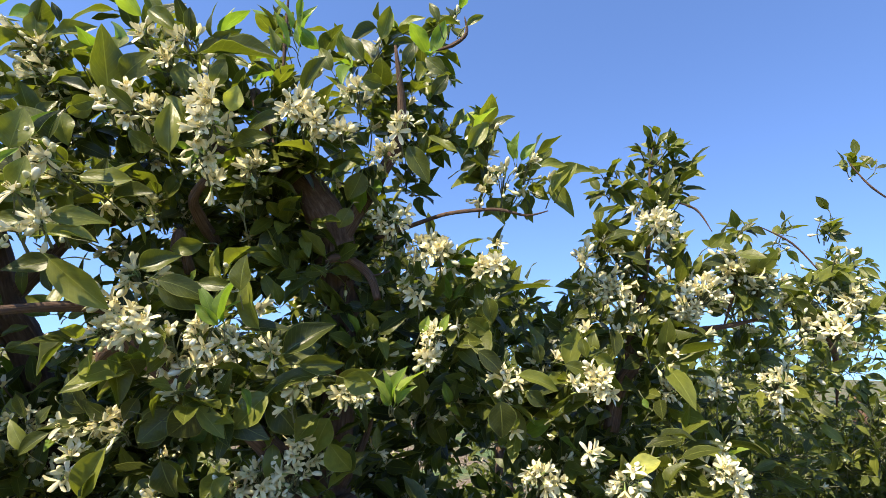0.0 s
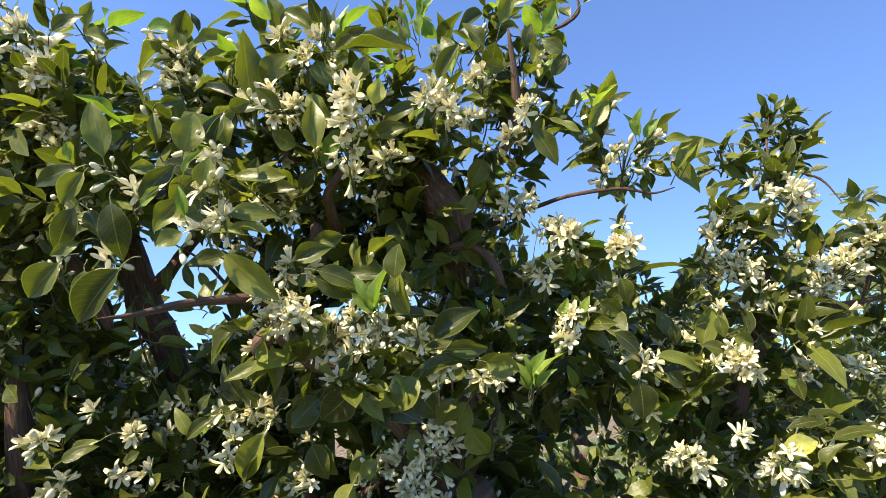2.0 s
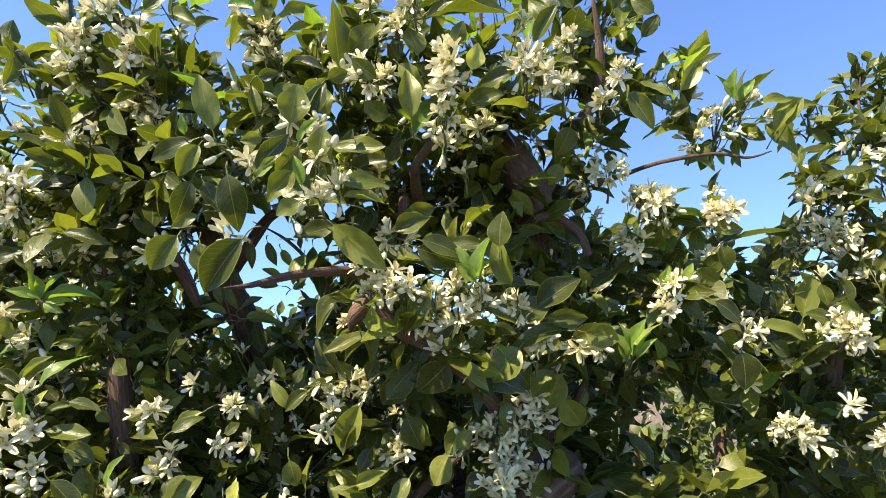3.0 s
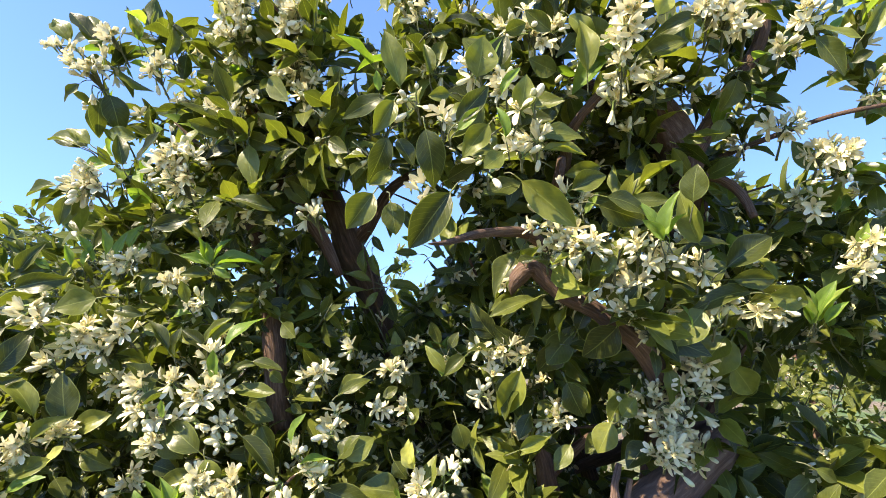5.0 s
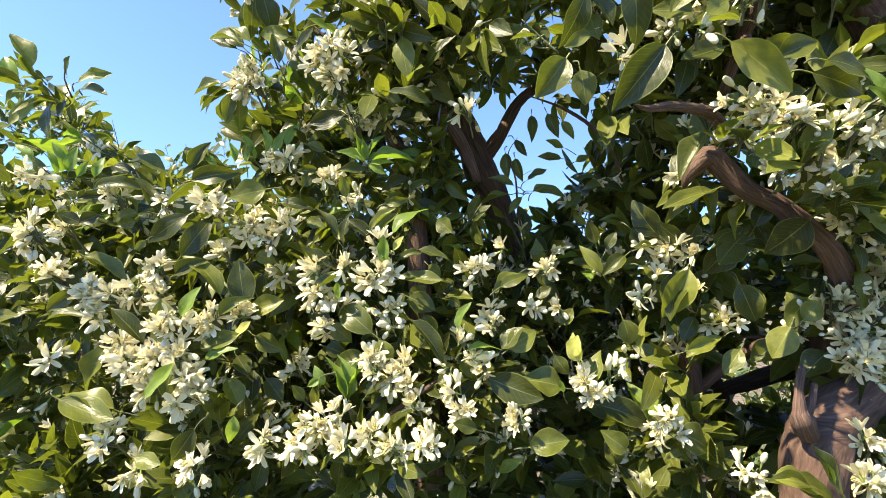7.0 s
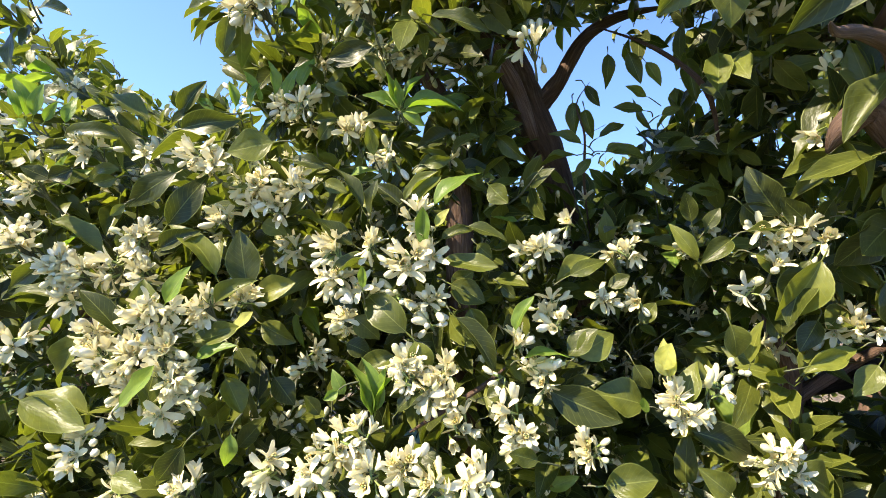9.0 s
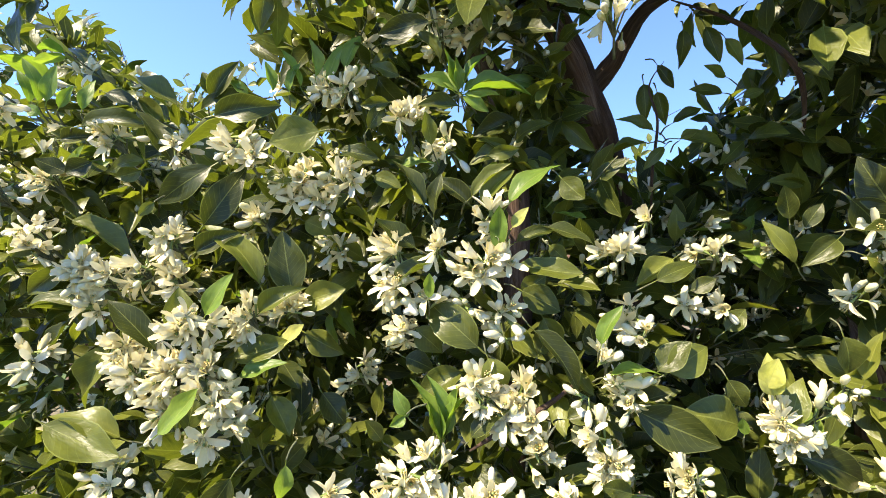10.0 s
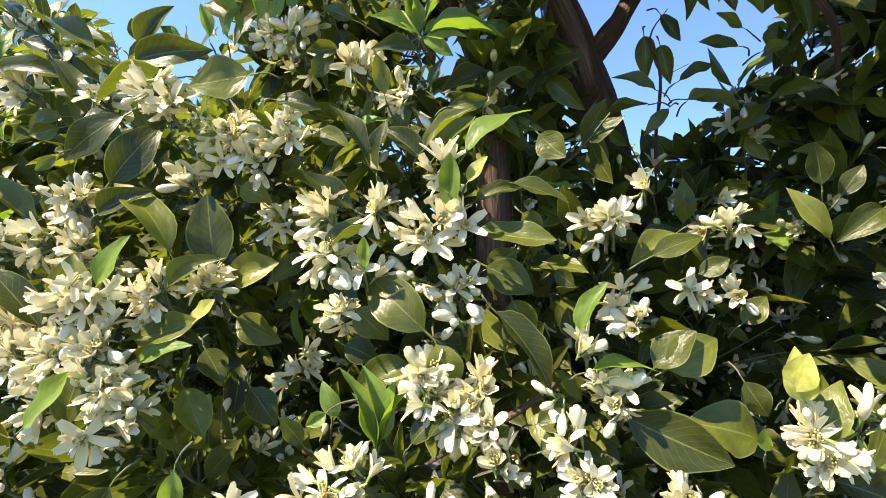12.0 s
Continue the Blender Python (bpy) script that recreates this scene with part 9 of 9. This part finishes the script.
clump(main, -1.59, 0.93, 1.40, 0.075, 13, 4, 4, long=0.084)
clump(main, -1.62, 0.93, 1.04, 0.075, 13, 4, 4, long=0.084)
clump(main, -0.80, 0.86, 1.10, 0.075, 13, 4, 4, long=0.084)
clump(main, -0.82, 0.97, 1.14, 0.075, 13, 4, 4, long=0.084)
clump(main, -1.26, 0.94, 2.04, 0.075, 13, 4, 4, long=0.084)
clump(main, -0.48, 0.91, 2.07, 0.075, 13, 4, 4, long=0.084)
clump(main, -1.65, 0.98, 1.32, 0.075, 13, 4, 4, long=0.084)
clump(main, -1.43, 0.87, 1.34, 0.075, 13, 4, 4, long=0.084)
clump(main, 0.05, 0.88, 1.64, 0.075, 13, 4, 4, long=0.084)
clump(main, -1.61, 0.86, 1.23, 0.075, 13, 4, 4, long=0.084)
clump(main, -0.25, 0.91, 1.35, 0.075, 13, 4, 4, long=0.084)
clump(main, -0.46, 0.92, 1.33, 0.075, 13, 4, 4, long=0.084)
clump(main, -0.00, 0.95, 1.27, 0.075, 13, 4, 4, long=0.084)
clump(main, -0.49, 0.93, 1.96, 0.075, 13, 4, 4, long=0.084)
clump(main, -0.15, 0.89, 2.08, 0.075, 13, 4, 4, long=0.084)
clump(main, -1.42, 0.92, 1.04, 0.075, 13, 4, 4, long=0.084)
clump(main, -0.44, 0.94, 1.50, 0.075, 13, 4, 4, long=0.084)
clump(main, 0.10, 0.99, 1.52, 0.075, 13, 4, 4, long=0.084)
clump(main, -0.29, 0.86, 1.77, 0.075, 13, 4, 4, long=0.084)
clump(main, -0.33, 1.00, 1.90, 0.075, 13, 4, 4, long=0.084)
clump(main, -1.12, 0.91, 1.74, 0.075, 13, 4, 4, long=0.084)
clump(main, -1.70, 0.92, 1.18, 0.075, 13, 4, 4, long=0.084)
clump(main, -1.47, 0.89, 1.43, 0.075, 13, 4, 4, long=0.084)
clump(main, 0.17, 0.86, 1.49, 0.075, 13, 4, 4, long=0.084)
clump(main, -0.54, 0.98, 1.90, 0.075, 13, 4, 4, long=0.084)
clump(main, 0.15, 0.89, 1.46, 0.075, 13, 4, 4, long=0.084)
clump(main, -0.96, 0.98, 2.05, 0.075, 13, 4, 4, long=0.084)
clump(main, -1.42, 0.88, 1.26, 0.075, 13, 4, 4, long=0.084)
clump(main, -1.24, 0.92, 1.65, 0.075, 13, 4, 4, long=0.084)
clump(main, -1.17, 0.85, 1.46, 0.075, 13, 4, 4, long=0.084)
clump(main, -0.94, 0.93, 2.05, 0.075, 13, 4, 4, long=0.084)
clump(main, -0.26, 0.86, 1.99, 0.075, 13, 4, 4, long=0.084)
clump(main, -0.89, 0.91, 1.11, 0.075, 13, 4, 4, long=0.084)
clump(main, -0.35, 0.86, 1.07, 0.075, 13, 4, 4, long=0.084)
clump(main, -1.63, 0.85, 1.17, 0.075, 13, 4, 4, long=0.084)
clump(main, -1.53, 0.90, 1.03, 0.075, 13, 4, 4, long=0.084)
clump(main, 0.17, 0.94, 1.16, 0.075, 13, 4, 4, long=0.084)
clump(main, -1.20, 0.90, 1.40, 0.075, 13, 4, 4, long=0.084)
clump(main, -0.72, 0.92, 1.09, 0.075, 13, 4, 4, long=0.084)
clump(main, -1.53, 0.90, 1.29, 0.075, 13, 4, 4, long=0.084)
clump(main, 0.07, 0.87, 1.03, 0.075, 13, 4, 4, long=0.084)
clump(main, 0.34, 0.93, 1.16, 0.075, 13, 4, 4, long=0.084)
clump(main, 0.40, 0.98, 1.77, 0.075, 13, 4, 4, long=0.084)
clump(main, -1.18, 0.91, 1.18, 0.075, 13, 4, 4, long=0.084)
clump(main, -1.02, 0.88, 1.89, 0.075, 13, 4, 4, long=0.084)
clump(main, 0.42, 0.98, 1.89, 0.075, 13, 4, 4, long=0.084)
clump(main, 0.05, 0.96, 1.25, 0.075, 13, 4, 4, long=0.084)
clump(main, -0.61, 0.90, 1.03, 0.075, 13, 4, 4, long=0.084)
clump(main, -1.69, 0.89, 1.29, 0.075, 13, 4, 4, long=0.084)
clump(main, -0.23, 0.99, 1.49, 0.075, 13, 4, 4, long=0.084)
clump(main, -0.95, 0.88, 1.25, 0.075, 13, 4, 4, long=0.084)
clump(main, -1.32, 0.88, 1.69, 0.075, 13, 4, 4, long=0.084)
clump(main, 0.23, 0.98, 1.53, 0.075, 13, 4, 4, long=0.084)
clump(main, -0.31, 0.97, 1.09, 0.075, 13, 4, 4, long=0.084)
clump(main, -0.30, 0.99, 1.86, 0.075, 13, 4, 4, long=0.084)
clump(main, -0.10, 0.92, 1.20, 0.075, 13, 4, 4, long=0.084)
clump(main, 0.39, 0.91, 1.44, 0.075, 13, 4, 4, long=0.084)
clump(main, 0.41, 0.95, 1.39, 0.075, 13, 4, 4, long=0.084)
clump(main, -0.54, 0.87, 1.02, 0.075, 13, 4, 4, long=0.084)
clump(main, 0.39, 0.95, 1.58, 0.075, 13, 4, 4, long=0.084)
clump(main, 0.07, 0.88, 1.28, 0.075, 13, 4, 4, long=0.084)
clump(main, -1.11, 0.89, 1.65, 0.075, 13, 4, 4, long=0.084)
clump(main, 0.25, 0.90, 1.50, 0.075, 13, 4, 4, long=0.084)
clump(main, -0.47, 0.99, 1.46, 0.075, 13, 4, 4, long=0.084)
clump(main, 0.27, 0.93, 1.59, 0.075, 13, 4, 4, long=0.084)
clump(main, -1.37, 0.92, 1.80, 0.075, 13, 4, 4, long=0.084)
clump(main, -0.53, 0.97, 1.12, 0.075, 13, 4, 4, long=0.084)
clump(main, -0.52, 0.89, 1.30, 0.075, 13, 4, 4, long=0.084)
clump(main, -2.16, 1.12, 0.76, 0.13, 39, 4, 4, long=0.084)
clump(main, -1.66, 0.42, 0.92, 0.13, 39, 4, 4, long=0.084)
clump(main, -1.92, 0.71, 1.24, 0.13, 39, 4, 4, long=0.084)
clump(main, -2.20, 1.01, 0.72, 0.13, 39, 4, 4, long=0.084)
clump(main, -2.15, 0.37, 0.95, 0.13, 39, 4, 4, long=0.084)
clump(main, -1.97, 1.07, 1.09, 0.13, 39, 4, 4, long=0.084)
clump(main, -2.33, 0.85, 1.09, 0.13, 39, 4, 4, long=0.084)
clump(main, -1.71, 0.62, 1.50, 0.13, 39, 4, 4, long=0.084)
clump(main, -1.79, 0.46, 0.68, 0.13, 39, 4, 4, long=0.084)
clump(main, -1.41, 0.74, 0.85, 0.13, 39, 4, 4, long=0.084)
clump(main, -1.47, 0.58, 1.06, 0.13, 39, 4, 4, long=0.084)
clump(main, -2.30, 0.90, 1.51, 0.13, 39, 4, 4, long=0.084)
clump(main, -1.40, 1.02, 1.25, 0.13, 39, 4, 4, long=0.084)
clump(main, -2.19, 0.47, 1.29, 0.13, 39, 4, 4, long=0.084)
clump(main, -1.87, 0.91, 0.89, 0.13, 39, 4, 4, long=0.084)
clump(main, -2.14, 0.36, 1.05, 0.13, 39, 4, 4, long=0.084)
clump(main, -2.12, 0.69, 1.09, 0.13, 39, 4, 4, long=0.084)
clump(main, -1.52, 1.06, 0.83, 0.13, 39, 4, 4, long=0.084)
clump(main, -1.98, 0.48, 1.46, 0.13, 39, 4, 4, long=0.084)
clump(main, -2.08, 0.36, 1.59, 0.13, 39, 4, 4, long=0.084)
clump(main, -2.04, 0.49, 1.17, 0.13, 39, 4, 4, long=0.084)
clump(main, -2.16, 0.68, 1.18, 0.13, 39, 4, 4, long=0.084)
clump(main, -1.96, 0.82, 0.98, 0.13, 39, 4, 4, long=0.084)
clump(main, -2.30, 0.42, 0.74, 0.13, 39, 4, 4, long=0.084)
clump(main, -2.33, 0.36, 0.78, 0.13, 39, 4, 4, long=0.084)
clump(main, -1.99, 0.81, 1.57, 0.13, 39, 4, 4, long=0.084)
clump(main, -2.03, 1.12, 0.60, 0.13, 39, 4, 4, long=0.084)
clump(main, -2.37, 1.12, 1.59, 0.13, 39, 4, 4, long=0.084)
clump(main, -1.36, 0.81, 0.83, 0.13, 39, 4, 4, long=0.084)
clump(main, -1.38, 0.70, 0.71, 0.13, 39, 4, 4, long=0.084)
clump(main, -1.76, 0.75, 1.22, 0.13, 39, 4, 4, long=0.084)
clump(main, -2.24, 0.45, 1.35, 0.13, 39, 4, 4, long=0.084)
clump(main, -1.92, 0.45, 1.17, 0.13, 39, 4, 4, long=0.084)
clump(main, -1.64, 0.92, 1.21, 0.13, 39, 4, 4, long=0.084)
clump(main, -1.99, 0.64, 0.89, 0.13, 39, 4, 4, long=0.084)
clump(main, -2.19, 0.71, 0.74, 0.13, 39, 4, 4, long=0.084)
clump(main, -1.64, 0.92, 1.39, 0.13, 39, 4, 4, long=0.084)
clump(main, -2.38, 0.64, 1.16, 0.13, 39, 4, 4, long=0.084)
clump(main, -2.16, 0.77, 1.57, 0.13, 39, 4, 4, long=0.084)
clump(main, -1.72, 0.36, 1.40, 0.13, 39, 4, 4, long=0.084)
clump(main, -1.37, 0.53, 0.99, 0.13, 39, 4, 4, long=0.084)
clump(main, -1.83, 1.13, 1.08, 0.13, 39, 4, 4, long=0.084)
clump(main, -1.74, 1.12, 1.62, 0.13, 39, 4, 4, long=0.084)
clump(main, -2.09, 1.03, 0.85, 0.13, 39, 4, 4, long=0.084)
clump(main, -2.07, 0.58, 1.40, 0.13, 39, 4, 4, long=0.084)
clump(main, -1.64, 1.01, 1.39, 0.13, 39, 4, 4, long=0.084)
clump(main, -2.02, 0.69, 1.24, 0.13, 39, 4, 4, long=0.084)
clump(main, -1.84, 1.02, 0.95, 0.13, 39, 4, 4, long=0.084)
clump(main, -2.33, 0.94, 0.95, 0.13, 39, 4, 4, long=0.084)
clump(main, -2.11, 0.58, 1.65, 0.13, 39, 4, 4, long=0.084)
clump(main, -1.57, 0.95, 0.92, 0.13, 39, 4, 4, long=0.084)
clump(main, -1.36, 1.09, 1.62, 0.13, 39, 4, 4, long=0.084)
clump(main, -2.26, 0.84, 1.49, 0.13, 39, 4, 4, long=0.084)
clump(main, -2.31, 0.72, 1.73, 0.13, 39, 4, 4, long=0.084)
clump(main, -1.45, 1.09, 0.72, 0.13, 39, 4, 4, long=0.084)
clump(main, -1.76, 1.04, 1.45, 0.13, 39, 4, 4, long=0.084)
clump(main, -1.50, 0.87, 1.08, 0.13, 39, 4, 4, long=0.084)
clump(main, -1.53, 1.00, 1.54, 0.13, 39, 4, 4, long=0.084)
clump(main, -1.77, 0.61, 0.99, 0.13, 39, 4, 4, long=0.084)
clump(main, -2.02, 0.61, 1.28, 0.13, 39, 4, 4, long=0.084)
clump(main, -2.28, 0.93, 1.05, 0.13, 39, 4, 4, long=0.084)
clump(main, -2.23, 0.55, 1.11, 0.13, 39, 4, 4, long=0.084)
clump(main, -1.95, 0.98, 0.73, 0.13, 39, 4, 4, long=0.084)
clump(main, -2.17, 0.58, 0.83, 0.13, 39, 4, 4, long=0.084)
clump(main, -1.61, 0.44, 0.67, 0.13, 39, 4, 4, long=0.084)
clump(main, -1.63, 0.73, 1.33, 0.13, 39, 4, 4, long=0.084)
clump(main, -1.42, 1.15, 1.81, 0.13, 39, 4, 4, long=0.084)
clump(main, -1.47, 0.82, 1.40, 0.13, 39, 4, 4, long=0.084)
clump(main, -1.96, 1.10, 1.35, 0.13, 39, 4, 4, long=0.084)

# the crown of the smaller tree
clump(side, 0.471, 1.064, 2.027, 0.075, 64, 0, 0, long=0.046)
clump(side, 0.537, 1.073, 1.991, 0.075, 41, 0, 2, long=0.056)
clump(side, 0.375, 1.060, 1.953, 0.066, 41, 0, 2, long=0.056)
clump(side, 0.470, 1.052, 1.901, 0.086, 41, 4, 8, long=0.056)
clump(side, 0.314, 1.037, 1.827, 0.077, 30, 3, 6, long=0.056)
clump(side, 0.389, 1.018, 1.776, 0.095, 38, 12, 10, long=0.056)
clump(side, 0.314, 1.009, 1.724, 0.080, 26, 9, 10, long=0.056)
clump(side, 0.465, 0.979, 1.771, 0.092, 38, 12, 10, long=0.056)
clump(side, 0.557, 0.962, 1.759, 0.077, 34, 9, 8, long=0.056)
clump(side, 0.503, 1.000, 1.683, 0.105, 34, 18, 14, long=0.056)
clump(side, 0.616, 1.000, 1.687, 0.105, 38, 12, 10, long=0.056)
clump(side, 0.758, 1.034, 1.720, 0.095, 34, 9, 8, long=0.056)
clump(side, 0.819, 1.048, 1.665, 0.109, 38, 9, 8, long=0.056)
clump(side, 0.915, 1.070, 1.706, 0.098, 34, 6, 4, long=0.056)
clump(side, 1.065, 1.296, 1.843, 0.104, 22, 0, 4, long=0.056)
clump(side, 0.915, 1.328, 1.923, 0.072, 19, 0, 2, long=0.056)
clump(side, 1.094, 1.372, 1.957, 0.074, 19, 0, 2, long=0.056)
clump(side, 1.268, 1.426, 2.175, 0.079, 19, 0, 2, long=0.056)
clump(side, 0.776, 1.272, 1.935, 0.060, 22, 0, 2, long=0.056)
clump(side, 0.429, 1.075, 1.665, 0.112, 34, 9, 6, long=0.056)
clump(side, 0.520, 1.128, 1.573, 0.129, 38, 6, 4, long=0.056)
clump(side, 0.676, 1.097, 1.579, 0.126, 38, 6, 4, long=0.056)
clump(side, 0.716, 1.059, 1.524, 0.107, 30, 12, 6, long=0.056)
clump(side, 0.462, 1.067, 1.481, 0.133, 41, 7, 5, long=0.056)
clump(side, 0.662, 1.183, 1.430, 0.176, 49, 3, 2, long=0.056)
clump(side, 0.358, 1.072, 1.454, 0.120, 34, 3, 2, long=0.056)
clump(side, 0.259, 1.075, 1.659, 0.112, 38, 3, 2, long=0.056)
clump(side, 0.165, 1.020, 1.673, 0.107, 38, 4, 2, long=0.056)

main.finish()
side.finish()


# ---- farther orchard ----
def far_tree(x, y, h, r, seed):
    global rng
    rng = random.Random(seed)
    t = Tree((x, y, 0), "distant leafy orange tree of the orchard")
    t.wood("trunk", [(x, y, -0.05), (x + 0.03, y, 0.4 * h), (x, y + 0.04, 0.7 * h)], [0.08, 0.06, 0.03])
    for i in range(60):
        d = rand_dir()
        k = r * rng.uniform(0.55, 1.0)
        clump(t, x + d.x * k, y + d.y * k, h - r * 0.95 + d.z * k * 0.95, 0.26, 46, 2, 4, kind="far_leaf", long=0.09)
    t.finish()


far_tree(1.95, 2.4, 2.1, 0.95, 1)
far_tree(0.35, 3.1, 1.85, 0.9, 2)
far_tree(-1.2, 3.2, 1.85, 0.9, 3)
far_tree(-2.6, 2.6, 1.8, 0.9, 4)
far_tree(3.6, 3.2, 2.3, 1.0, 5)
far_tree(0.95, 3.4, 1.95, 0.9, 7)
far_tree(-2.35, 1.2, 1.9, 0.75, 6)
far_tree(-3.05, 1.55, 2.42, 0.80, 8)
